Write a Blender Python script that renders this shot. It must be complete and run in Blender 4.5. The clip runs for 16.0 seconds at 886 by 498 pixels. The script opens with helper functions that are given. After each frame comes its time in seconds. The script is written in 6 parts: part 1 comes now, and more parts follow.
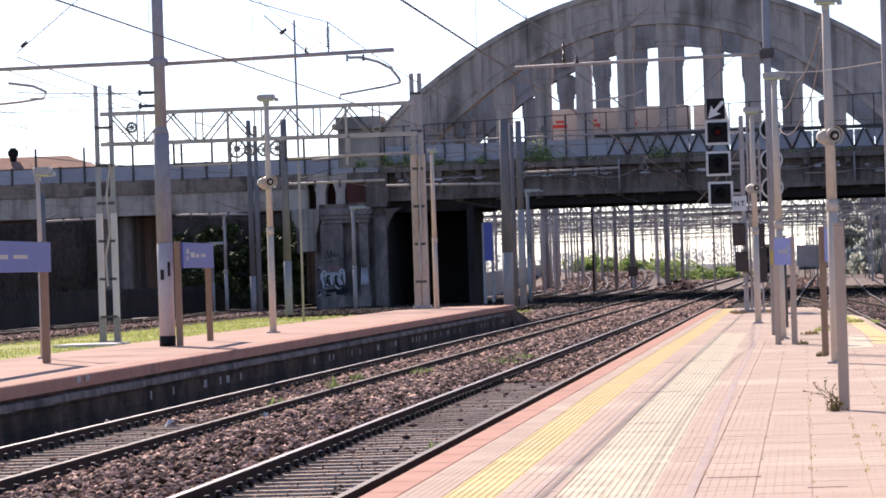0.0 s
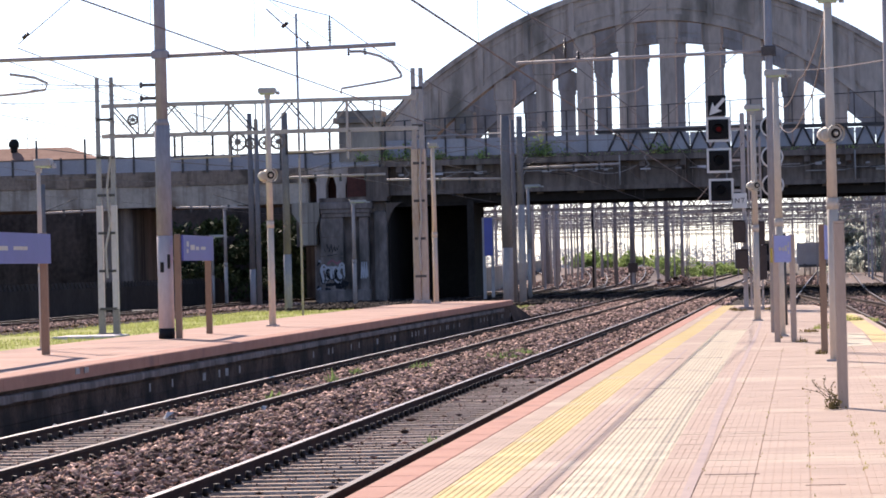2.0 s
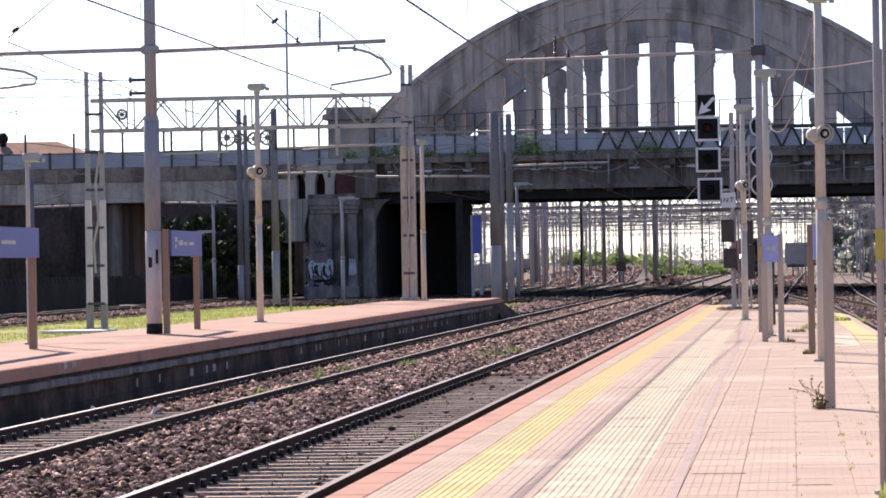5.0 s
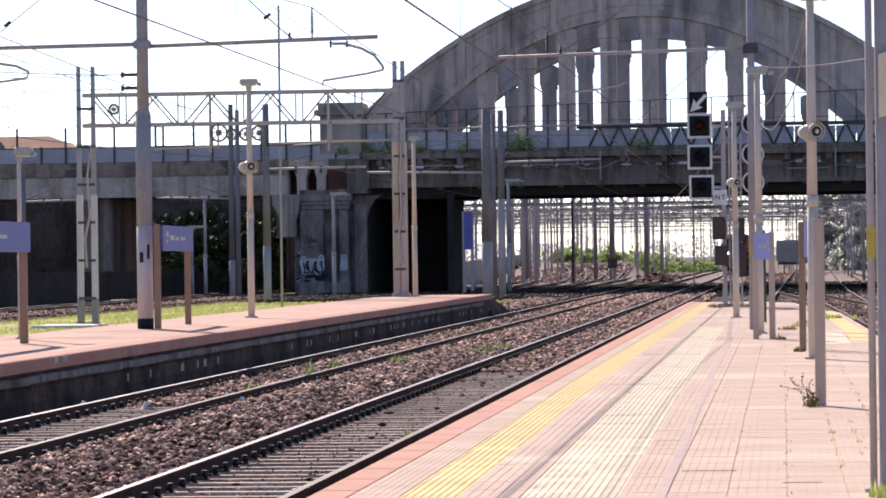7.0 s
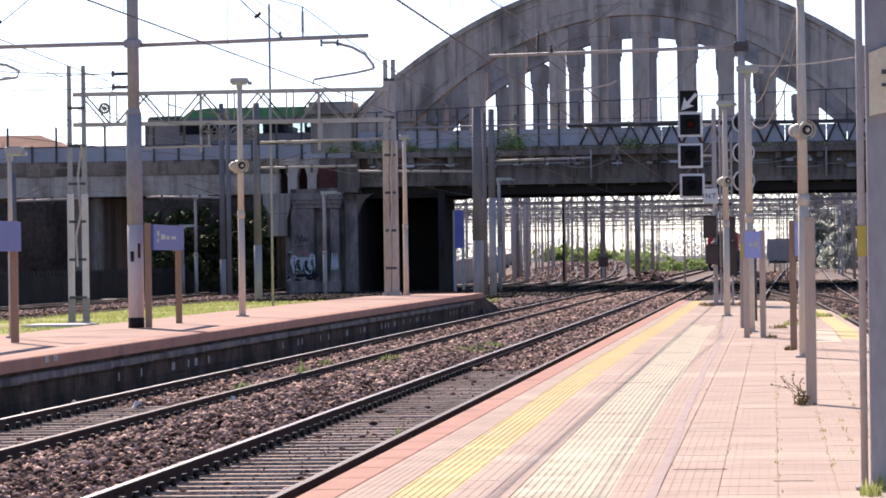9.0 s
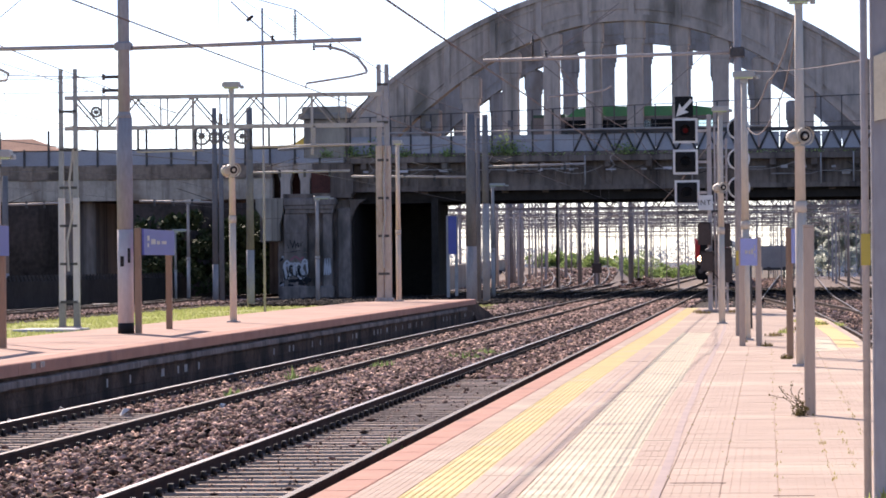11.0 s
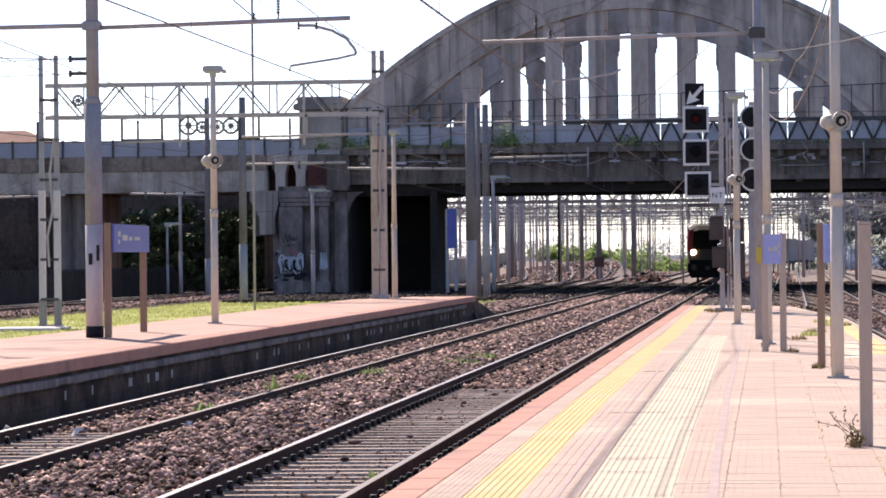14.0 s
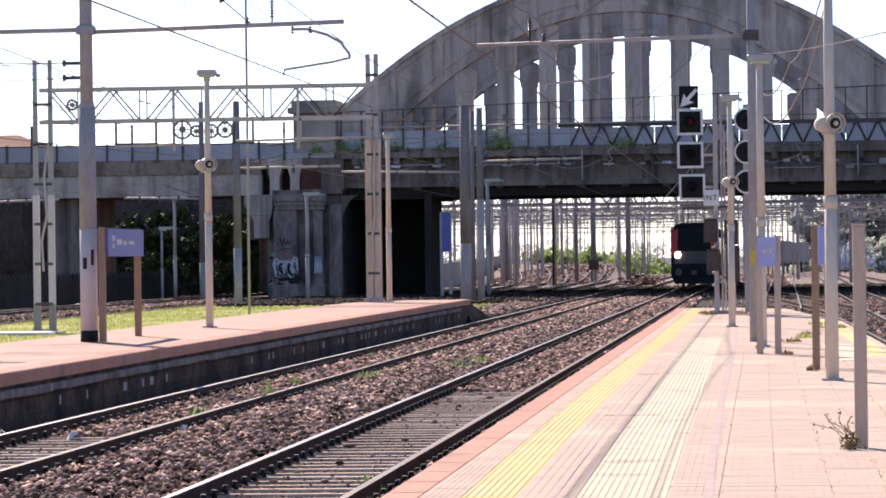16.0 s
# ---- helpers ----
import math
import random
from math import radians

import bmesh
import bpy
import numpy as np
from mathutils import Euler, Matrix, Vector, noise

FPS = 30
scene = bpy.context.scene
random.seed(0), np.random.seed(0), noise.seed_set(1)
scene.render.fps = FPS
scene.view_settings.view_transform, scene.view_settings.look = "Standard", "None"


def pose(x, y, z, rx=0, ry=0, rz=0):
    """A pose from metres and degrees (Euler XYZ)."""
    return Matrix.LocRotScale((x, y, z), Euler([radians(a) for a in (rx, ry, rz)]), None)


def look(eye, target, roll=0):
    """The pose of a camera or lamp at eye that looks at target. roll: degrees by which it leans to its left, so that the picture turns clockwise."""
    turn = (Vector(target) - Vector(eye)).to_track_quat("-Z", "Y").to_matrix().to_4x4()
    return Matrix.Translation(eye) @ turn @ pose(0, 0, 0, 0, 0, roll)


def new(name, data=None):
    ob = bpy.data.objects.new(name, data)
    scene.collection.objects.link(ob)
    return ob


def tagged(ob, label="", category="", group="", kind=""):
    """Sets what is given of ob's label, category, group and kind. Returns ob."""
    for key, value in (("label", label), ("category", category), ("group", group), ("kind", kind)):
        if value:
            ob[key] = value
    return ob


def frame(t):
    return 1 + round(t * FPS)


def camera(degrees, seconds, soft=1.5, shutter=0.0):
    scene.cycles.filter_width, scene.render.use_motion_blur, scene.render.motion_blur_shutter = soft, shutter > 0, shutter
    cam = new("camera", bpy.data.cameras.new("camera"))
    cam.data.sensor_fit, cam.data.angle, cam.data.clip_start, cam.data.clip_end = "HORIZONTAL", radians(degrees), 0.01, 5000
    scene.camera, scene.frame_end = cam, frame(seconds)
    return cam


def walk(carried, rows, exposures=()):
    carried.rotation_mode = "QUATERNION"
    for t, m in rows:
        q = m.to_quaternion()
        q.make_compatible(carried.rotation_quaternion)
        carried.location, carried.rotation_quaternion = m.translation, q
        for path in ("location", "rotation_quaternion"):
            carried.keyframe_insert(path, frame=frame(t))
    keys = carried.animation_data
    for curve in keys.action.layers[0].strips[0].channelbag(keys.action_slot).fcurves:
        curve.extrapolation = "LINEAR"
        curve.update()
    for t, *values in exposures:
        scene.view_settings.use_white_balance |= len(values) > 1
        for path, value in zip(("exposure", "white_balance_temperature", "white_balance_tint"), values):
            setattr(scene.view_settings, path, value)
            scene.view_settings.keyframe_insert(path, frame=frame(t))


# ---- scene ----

EXPO = 0.33
PATH = [  # seconds, x, y, z, heading, tilt, lean
    (0.0, 0.000, 0.000, 1.550, 5.908, 0.361, 1.859),
    (0.5, 0.000, 0.000, 1.550, 5.945, 0.323, 1.609),
    (1.0, 0.000, 0.000, 1.550, 5.950, 0.284, 1.590),
    (1.5, 0.000, 0.000, 1.550, 5.955, 0.286, 1.512),
    (2.0, 0.000, 0.000, 1.550, 5.910, 0.274, 1.394),
    (2.5, 0.000, 0.000, 1.550, 5.846, 0.260, 1.417),
    (3.0, 0.000, 0.000, 1.550, 5.805, 0.230, 1.172),
    (3.5, 0.000, 0.000, 1.550, 5.787, 0.223, 1.084),
    (4.0, 0.000, 0.000, 1.550, 5.791, 0.231, 1.053),
    (6.5, 0.000, 0.000, 1.550, 5.566, 0.199, 0.796),
    (7.0, 0.000, 0.000, 1.550, 5.578, 0.159, 0.731),
    (7.5, 0.000, 0.000, 1.550, 5.555, 0.143, 0.723),
    (8.0, 0.000, 0.000, 1.550, 5.486, 0.107, 0.536),
    (8.5, 0.000, 0.000, 1.550, 5.446, 0.085, 0.560),
    (9.0, 0.000, 0.000, 1.550, 5.427, 0.138, 0.779),
    (9.2, 0.000, 0.000, 1.550, 5.427, 0.139, 0.779),
    (10.6, 0.000, 0.000, 1.550, 5.345, 0.200, 0.600),
    (10.9, -0.030, 0.350, 1.556, 5.325, 0.222, 0.560),
    (11.3, -0.145, 1.870, 1.583, 5.295, 0.238, 0.530),
    (11.5, -0.224, 2.892, 1.601, 5.293, 0.234, 0.524),
    (12.0, -0.409, 5.285, 1.643, 5.279, 0.204, 0.740),
    (12.5, -0.457, 5.900, 1.654, 5.331, 0.206, 0.780),
    (13.0, -0.457, 5.900, 1.654, 5.341, 0.186, 0.692),
    (13.5, -0.457, 5.900, 1.654, 5.333, 0.129, 0.683),
    (14.0, -0.457, 5.900, 1.654, 5.327, 0.106, 0.560),
    (14.5, -0.457, 5.900, 1.654, 5.284, 0.111, 0.648),
    (15.0, -0.457, 5.900, 1.654, 5.276, 0.139, 0.728),
    (15.5, -0.457, 5.900, 1.654, 5.263, 0.144, 0.799),
    (16.0, -0.457, 5.900, 1.654, 5.235, 0.160, 0.724),
]


def aim(x, y, z, heading, tilt, lean):
    a, b = radians(heading), radians(tilt)
    eye = Vector((x, y, z))
    way = Vector((-math.sin(a) * math.cos(b), math.cos(a) * math.cos(b), math.sin(b)))
    return look(eye, eye + way * 100, -lean)


cam = camera(14.53, 16.0, soft=1.74)
walk(cam, [(row[0], aim(*row[1:])) for row in PATH], [(0.0, EXPO - 0.02, 6750, 21), (9.0, EXPO, 6750, 21), (12.0, EXPO + 0.09, 6750, 21), (16.0, EXPO + 0.12, 6750, 21)])

# ---- light ----
TO_SUN = Vector((-0.6, 1.4, 1.0)).normalized()
world = bpy.data.worlds.new("sky")
scene.world = world
world.use_nodes = True
wn = world.node_tree.nodes
sky = wn.new("ShaderNodeTexSky")
sky.sky_type = "NISHITA"
sky.sun_disc = False
sky.sun_elevation = math.asin(TO_SUN.z)
sky.sun_rotation = math.atan2(TO_SUN.x, TO_SUN.y)
sky.air_density, sky.dust_density, sky.ozone_density = 0.65, 0.25, 3.3
wn["Background"].inputs["Strength"].default_value = 0.15
world.node_tree.links.new(sky.outputs[0], wn["Background"].inputs["Color"])
sun = new("sun", bpy.data.lights.new("sun", "SUN"))
sun.data.energy, sun.data.angle, sun.data.color = 5.6, radians(0.5), (1.0, 0.91, 0.78)
sun.matrix_world = look(TO_SUN * 100, (0, 0, 0))


# ---- materials ----
def mat(name, a, b=None, rough=0.8, metal=0.0, scale=6.0, fine=60.0, bump=0.2, spread=(0.35, 0.65), stain=None, vary=0.0, island=False, stretch=None, glow=None, depth=0.02, space="Object", streak=None):
    """Two colours mixed by coarse and fine noise, optional stains, per-piece variation and relief."""
    m = bpy.data.materials.new(name)
    m.use_nodes = True
    n, l = m.node_tree.nodes, m.node_tree.links
    bs = n["Principled BSDF"]
    bs.inputs["Roughness"].default_value, bs.inputs["Metallic"].default_value = rough, metal
    bs.inputs["Specular IOR Level"].default_value = 0.5 if rough < 0.6 else 0.12
    b = b or tuple(c * 0.75 for c in a)
    if space == "World":
        co = n.new("ShaderNodeNewGeometry").outputs["Position"]
    else:
        co = n.new("ShaderNodeTexCoord").outputs["Object"]
    if stretch:
        mp = n.new("ShaderNodeMapping")
        mp.inputs["Scale"].default_value = stretch
        l.new(co, mp.inputs["Vector"])
        co = mp.outputs["Vector"]
    n1, n2 = n.new("ShaderNodeTexNoise"), n.new("ShaderNodeTexNoise")
    for q, s in ((n1, scale), (n2, fine)):
        q.inputs["Scale"].default_value, q.inputs["Detail"].default_value = s, 6
        l.new(co, q.inputs["Vector"])
    add = n.new("ShaderNodeMath")
    add.operation = "MULTIPLY_ADD"
    add.inputs[1].default_value, add.inputs[2].default_value = 0.4, 0.0
    l.new(n2.outputs["Fac"], add.inputs[0])
    add2 = n.new("ShaderNodeMath")
    add2.operation = "MULTIPLY_ADD"
    add2.inputs[1].default_value = 0.6
    l.new(n1.outputs["Fac"], add2.inputs[0])
    l.new(add.outputs[0], add2.inputs[2])
    ramp = n.new("ShaderNodeValToRGB")
    ramp.color_ramp.elements[0].position, ramp.color_ramp.elements[1].position = spread
    ramp.color_ramp.elements[0].color, ramp.color_ramp.elements[1].color = (*b, 1), (*a, 1)
    l.new(add2.outputs[0], ramp.inputs["Fac"])
    colour = ramp.outputs["Color"]
    if stain:
        n3 = n.new("ShaderNodeTexNoise")
        n3.inputs["Scale"].default_value, n3.inputs["Detail"].default_value = stain[1], 8
        l.new(co, n3.inputs["Vector"])
        r3 = n.new("ShaderNodeValToRGB")
        r3.color_ramp.elements[0].position, r3.color_ramp.elements[1].position = stain[2], stain[2] + 0.12
        mx = n.new("ShaderNodeMixRGB")
        mx.inputs["Color2"].default_value = (*stain[0], 1)
        l.new(n3.outputs["Fac"], r3.inputs["Fac"])
        l.new(r3.outputs["Color"], mx.inputs["Fac"])
        l.new(colour, mx.inputs["Color1"])
        colour = mx.outputs["Color"]
    if streak:
        mp2 = n.new("ShaderNodeMapping")
        mp2.inputs["Scale"].default_value = (1, 1, 0.09)
        l.new(co, mp2.inputs["Vector"])
        n4 = n.new("ShaderNodeTexNoise")
        n4.inputs["Scale"].default_value, n4.inputs["Detail"].default_value, n4.inputs["Roughness"].default_value = streak[1], 9, 0.65
        l.new(mp2.outputs["Vector"], n4.inputs["Vector"])
        r4 = n.new("ShaderNodeValToRGB")
        r4.color_ramp.elements[0].position, r4.color_ramp.elements[1].position = streak[2], streak[2] + 0.2
        r4.color_ramp.elements[1].color = (0.85, 0.85, 0.85, 1)
        mx4 = n.new("ShaderNodeMixRGB")
        mx4.inputs["Color2"].default_value = (*streak[0], 1)
        l.new(n4.outputs["Fac"], r4.inputs["Fac"])
        l.new(r4.outputs["Color"], mx4.inputs["Fac"])
        l.new(colour, mx4.inputs["Color1"])
        colour = mx4.outputs["Color"]
    if vary:
        src = n.new("ShaderNodeNewGeometry").outputs["Random Per Island"] if island else n.new("ShaderNodeObjectInfo").outputs["Random"]
        mr = n.new("ShaderNodeMapRange")
        mr.inputs["To Min"].default_value, mr.inputs["To Max"].default_value = 1 - vary, 1 + vary
        hs = n.new("ShaderNodeHueSaturation")
        l.new(src, mr.inputs["Value"])
        l.new(mr.outputs["Result"], hs.inputs["Value"])
        l.new(colour, hs.inputs["Color"])
        colour = hs.outputs["Color"]
    l.new(colour, bs.inputs["Base Color"])
    if bump:
        bp = n.new("ShaderNodeBump")
        bp.inputs["Strength"].default_value, bp.inputs["Distance"].default_value = bump, depth
        l.new(add2.outputs[0], bp.inputs["Height"])
        l.new(bp.outputs["Normal"], bs.inputs["Normal"])
    if glow:
        bs.inputs["Emission Color"].default_value = (*glow[0], 1)
        bs.inputs["Emission Strength"].default_value = glow[1]
    return m


GROUND = mat("dry_earth", (0.27, 0.21, 0.165), (0.10, 0.08, 0.066), 0.95, scale=0.12, fine=1.6, stain=((0.12, 0.13, 0.05), 0.05, 0.56), bump=0.6, depth=0.1)
BALLAST = mat("ballast_bed", (0.11, 0.078, 0.06), (0.035, 0.027, 0.022), 0.95, scale=1.5, fine=14.0, bump=1.0, depth=0.06)
STONE = mat("ballast_stone", (0.70, 0.465, 0.37), (0.135, 0.078, 0.06), 0.9, scale=5, fine=30, spread=(0.44, 0.62), vary=0.95, island=True, bump=0.3)
RAIL = mat("rail_rust", (0.095, 0.055, 0.042), (0.045, 0.027, 0.022), 0.85, metal=0.0, scale=3, fine=40)
RAILTOP = mat("rail_head_steel", (0.20, 0.18, 0.19), (0.11, 0.095, 0.095), 0.48, metal=0.5, scale=1, fine=20, bump=0.05)
RAILDULL = mat("rail_head_worn", (0.16, 0.13, 0.12), (0.10, 0.08, 0.075), 0.6, metal=0.3, scale=1, fine=20, bump=0.05)
SLEEPER = mat("sleeper_concrete", (0.70, 0.53, 0.40), (0.36, 0.265, 0.20), 0.9, scale=3, fine=25, vary=0.25)
KNOB = mat("greasy_iron", (0.03, 0.024, 0.022), (0.015, 0.012, 0.012), 0.5, metal=0.5, scale=5, fine=30)
PINK = mat("pink_paver", (0.62, 0.475, 0.375), (0.52, 0.385, 0.305), 0.85, scale=1.2, fine=30, vary=0.05, stain=((0.66, 0.54, 0.42), 0.35, 0.55), space="World", bump=0.1)
PINKFAR = mat("pink_paver_far", (0.60, 0.38, 0.29), (0.45, 0.275, 0.21), 0.85, scale=0.8, fine=12, stain=((0.30, 0.20, 0.17), 0.3, 0.60), space="World")
COPING = mat("red_coping", (0.56, 0.29, 0.21), (0.45, 0.22, 0.16), 0.8, scale=1.5, fine=30, vary=0.06, stain=((0.30, 0.17, 0.15), 0.7, 0.62))
YELLOW = mat("yellow_tactile", (0.80, 0.63, 0.28), (0.70, 0.53, 0.235), 0.75, scale=1.5, fine=30, vary=0.10, stain=((0.70, 0.56, 0.34), 0.7, 0.56), space="World")
STRAW = mat("dry_straw", (0.52, 0.43, 0.20), (0.40, 0.34, 0.14), 0.85, scale=6, fine=20, vary=0.3, island=True, bump=0)
CREAM = mat("cream_tactile", (0.82, 0.72, 0.53), (0.66, 0.56, 0.41), 0.8, scale=2.5, fine=30, vary=0.10, stain=((0.50, 0.40, 0.32), 1.6, 0.58), space="World")
JOINT = mat("paver_joint", (0.70, 0.58, 0.45), (0.52, 0.38, 0.30), 0.95, scale=1.5, fine=20, space="World", bump=0.1)
OPENJOINT = mat("open_joint", (0.30, 0.21, 0.17), (0.20, 0.14, 0.12), 0.95, scale=2, fine=40)
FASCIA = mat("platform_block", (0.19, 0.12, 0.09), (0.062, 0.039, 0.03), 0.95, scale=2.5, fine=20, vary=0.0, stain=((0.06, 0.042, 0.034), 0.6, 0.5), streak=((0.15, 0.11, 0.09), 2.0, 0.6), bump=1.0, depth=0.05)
WHITEWASH = mat("lime_mark", (0.60, 0.54, 0.50), (0.34, 0.29, 0.27), 0.9, scale=8, fine=60)
GRASS = mat("grass_ground", (0.48, 0.49, 0.16), (0.35, 0.37, 0.115), 0.95, scale=0.5, fine=6, stain=((0.36, 0.31, 0.18), 0.25, 0.58))
BLADE = mat("grass_blade", (0.45, 0.48, 0.17), (0.34, 0.38, 0.125), 0.8, scale=2, fine=20, vary=0.35, island=True, bump=0)
WEED = mat("green_weed", (0.25, 0.33, 0.13), (0.16, 0.23, 0.085), 0.8, scale=6, fine=20, vary=0.35, island=True, bump=0)
DRYWEED = mat("dry_weed", (0.20, 0.15, 0.07), (0.12, 0.10, 0.04), 0.85, scale=6, fine=20, vary=0.35, island=True, bump=0)
LEAF = mat("shrub_leaf", (0.40, 0.50, 0.20), (0.27, 0.37, 0.13), 0.75, scale=0.6, fine=6, vary=0.4, island=True, bump=0)
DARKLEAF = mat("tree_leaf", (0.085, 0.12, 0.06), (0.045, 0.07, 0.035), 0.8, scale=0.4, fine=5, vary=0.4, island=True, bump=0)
BARK = mat("bark", (0.10, 0.08, 0.06), (0.05, 0.04, 0.03), 0.9, scale=3, fine=20)
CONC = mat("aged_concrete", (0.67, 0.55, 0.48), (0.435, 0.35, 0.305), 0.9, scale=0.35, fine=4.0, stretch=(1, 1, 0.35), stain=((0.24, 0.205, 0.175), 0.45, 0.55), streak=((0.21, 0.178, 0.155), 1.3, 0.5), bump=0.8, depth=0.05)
CONCDARK = mat("dark_concrete", (0.31, 0.24, 0.205), (0.145, 0.112, 0.096), 0.92, scale=0.4, fine=4.0, stretch=(1, 1, 0.3), stain=((0.30, 0.25, 0.21), 0.5, 0.58), streak=((0.035, 0.03, 0.028), 1.0, 0.5), bump=0.5, depth=0.05)
CONCLIGHT = mat("pale_concrete", (0.54, 0.465, 0.385), (0.34, 0.29, 0.24), 0.9, scale=0.4, fine=4.0, stretch=(1, 1, 0.25), stain=((0.24, 0.205, 0.18), 0.4, 0.54), streak=((0.17, 0.145, 0.13), 0.9, 0.49), bump=0.5, depth=0.05)
# copy of CONC for the back rib, darkened and cooled against bounced sunlight
CONCBACK = mat("shade_toned_concrete", (0.345, 0.345, 0.35), (0.22, 0.22, 0.223), 0.9, scale=0.35, fine=4.0, stretch=(1, 1, 0.35), stain=((0.20, 0.175, 0.155), 0.45, 0.55), streak=((0.14, 0.122, 0.108), 1.3, 0.5), bump=0.8, depth=0.05)
# pier concrete: real grime, plus a base darkened because the pier is in shade
CONCMID = mat("grimy_shade_concrete", (0.40, 0.325, 0.295), (0.14, 0.112, 0.102), 0.92, scale=0.5, fine=5.0, stretch=(1, 1, 0.4), stain=((0.10, 0.088, 0.08), 0.5, 0.53), streak=((0.09, 0.078, 0.07), 1.1, 0.5), bump=0.6, depth=0.05)
# wall colour darkened for the shade under the viaduct, with pale patches
DARKWALL = mat("shade_dark_wall", (0.15, 0.125, 0.11), (0.05, 0.043, 0.038), 0.95, scale=0.3, fine=3.0, stain=((0.30, 0.26, 0.23), 0.25, 0.63), streak=((0.02, 0.018, 0.016), 0.6, 0.5))
# soffit concrete tinted warm for light bounced up under the arch
BOUNCECONC = mat("bounce_tinted_soffit", (0.31, 0.28, 0.245), (0.19, 0.17, 0.148), 0.92, scale=0.5, fine=4.0, bump=0.3)
# near-black base that carries the shade of deck underside, passage and yard wall
SHADEBLACK = mat("shade_black", (0.06, 0.05, 0.046), (0.032, 0.027, 0.025), 0.95, scale=0.4, fine=4)
PANEL = mat("grey_blue_panel", (0.44, 0.435, 0.485), (0.31, 0.308, 0.345), 0.55, metal=0.3, scale=0.8, fine=10, vary=0.12, stain=((0.20, 0.18, 0.165), 0.4, 0.62))
IRON = mat("painted_iron", (0.14, 0.13, 0.13), (0.075, 0.07, 0.07), 0.7, metal=0.3, scale=2, fine=20, stain=((0.16, 0.09, 0.06), 0.8, 0.63))
GALV = mat("galvanised_steel", (0.53, 0.475, 0.45), (0.39, 0.345, 0.33), 0.62, metal=0.15, scale=2, fine=18, stain=((0.27, 0.19, 0.15), 0.9, 0.66))
LATTICE = mat("dull_lattice_steel", (0.37, 0.335, 0.325), (0.25, 0.222, 0.215), 0.75, metal=0.0, scale=1, fine=10)
GREYPOLE = mat("grey_mast_paint", (0.42, 0.405, 0.42), (0.29, 0.275, 0.285), 0.65, metal=0.0, scale=1.5, fine=18, stretch=(1, 1, 0.3), stain=((0.16, 0.13, 0.12), 1.2, 0.64))
DARKPOLE = mat("dark_mast_paint", (0.26, 0.243, 0.247), (0.16, 0.149, 0.152), 0.7, scale=1.5, fine=18, stretch=(1, 1, 0.3), stain=((0.10, 0.075, 0.065), 1.2, 0.62))
# ballast copies darkened to stand for the bridge shadow and platform wall shade
SHADESTONE = mat("shade_dark_stone", (0.085, 0.065, 0.056), (0.022, 0.018, 0.016), 0.9, scale=5, fine=30, spread=(0.42, 0.62), vary=0.8, island=True, bump=0.3)
SHADEBED = mat("shade_dark_ballast", (0.042, 0.034, 0.03), (0.02, 0.017, 0.015), 0.95, scale=0.8, fine=9.0, bump=1.0, depth=0.06)
PALEBED = mat("pale_siding_ballast", (0.36, 0.285, 0.245), (0.17, 0.135, 0.115), 0.95, scale=0.9, fine=7.0, bump=1.0, depth=0.06)
WHITEPOLE = mat("white_mast_paint", (0.70, 0.63, 0.635), (0.54, 0.48, 0.48), 0.65, scale=2, fine=20, stretch=(1, 1, 0.3), stain=((0.30, 0.25, 0.20), 1.2, 0.63))
RUSTPOLE = mat("peeling_mast", (0.62, 0.52, 0.45), (0.42, 0.31, 0.25), 0.75, scale=1.5, fine=14, stretch=(1, 1, 0.3), stain=((0.22, 0.13, 0.09), 0.9, 0.56))
BLACKBASE = mat("bitumen_paint", (0.025, 0.025, 0.028), None, 0.6, scale=4, fine=30)
BEIGE = mat("beige_pole_paint", (0.72, 0.63, 0.53), (0.60, 0.52, 0.43), 0.6, scale=2, fine=25, stretch=(1, 1, 0.3), stain=((0.30, 0.22, 0.17), 1.5, 0.66))
BROWNPOST = mat("brown_sign_post", (0.38, 0.25, 0.17), (0.29, 0.19, 0.13), 0.65, scale=2, fine=25, stretch=(1, 1, 0.3))
TANPOST = mat("tan_sign_post", (0.58, 0.45, 0.36), (0.47, 0.36, 0.29), 0.65, scale=2, fine=25, stretch=(1, 1, 0.3))
BLUE = mat("blue_sign", (0.11, 0.12, 0.42), (0.09, 0.10, 0.35), 0.45, scale=1, fine=12, bump=0.03)
LAVENDER = mat("faded_blue_sign", (0.40, 0.43, 0.75), (0.33, 0.36, 0.66), 0.5, scale=2, fine=14, bump=0.03)
WHITE = mat("white_enamel", (0.80, 0.80, 0.78), (0.68, 0.67, 0.64), 0.5, scale=4, fine=30, bump=0.05)
BLACK = mat("matt_black", (0.018, 0.018, 0.02), (0.012, 0.012, 0.013), 0.6, scale=4, fine=30, bump=0.05)
LAMPGREY = mat("lamp_housing", (0.50, 0.49, 0.45), (0.40, 0.39, 0.36), 0.5, scale=6, fine=30, bump=0.05)
LENS = mat("lamp_lens", (0.62, 0.66, 0.35), (0.50, 0.55, 0.28), 0.2, scale=12, fine=40, bump=0.05)
HORN = mat("horn_cream", (0.66, 0.60, 0.50), (0.55, 0.50, 0.42), 0.5, scale=6, fine=30, bump=0.05)
REDLAMP = mat("red_signal_lens", (0.12, 0.01, 0.01), None, 0.75, bump=0, glow=((1.0, 0.06, 0.04), 0.012))
BROWNBOX = mat("brown_cabinet", (0.10, 0.075, 0.065), (0.07, 0.055, 0.05), 0.6, scale=4, fine=25)
WIRE = mat("oxidised_wire", (0.28, 0.24, 0.23), (0.18, 0.15, 0.145), 0.7, metal=0.0, scale=3, fine=30, bump=0)
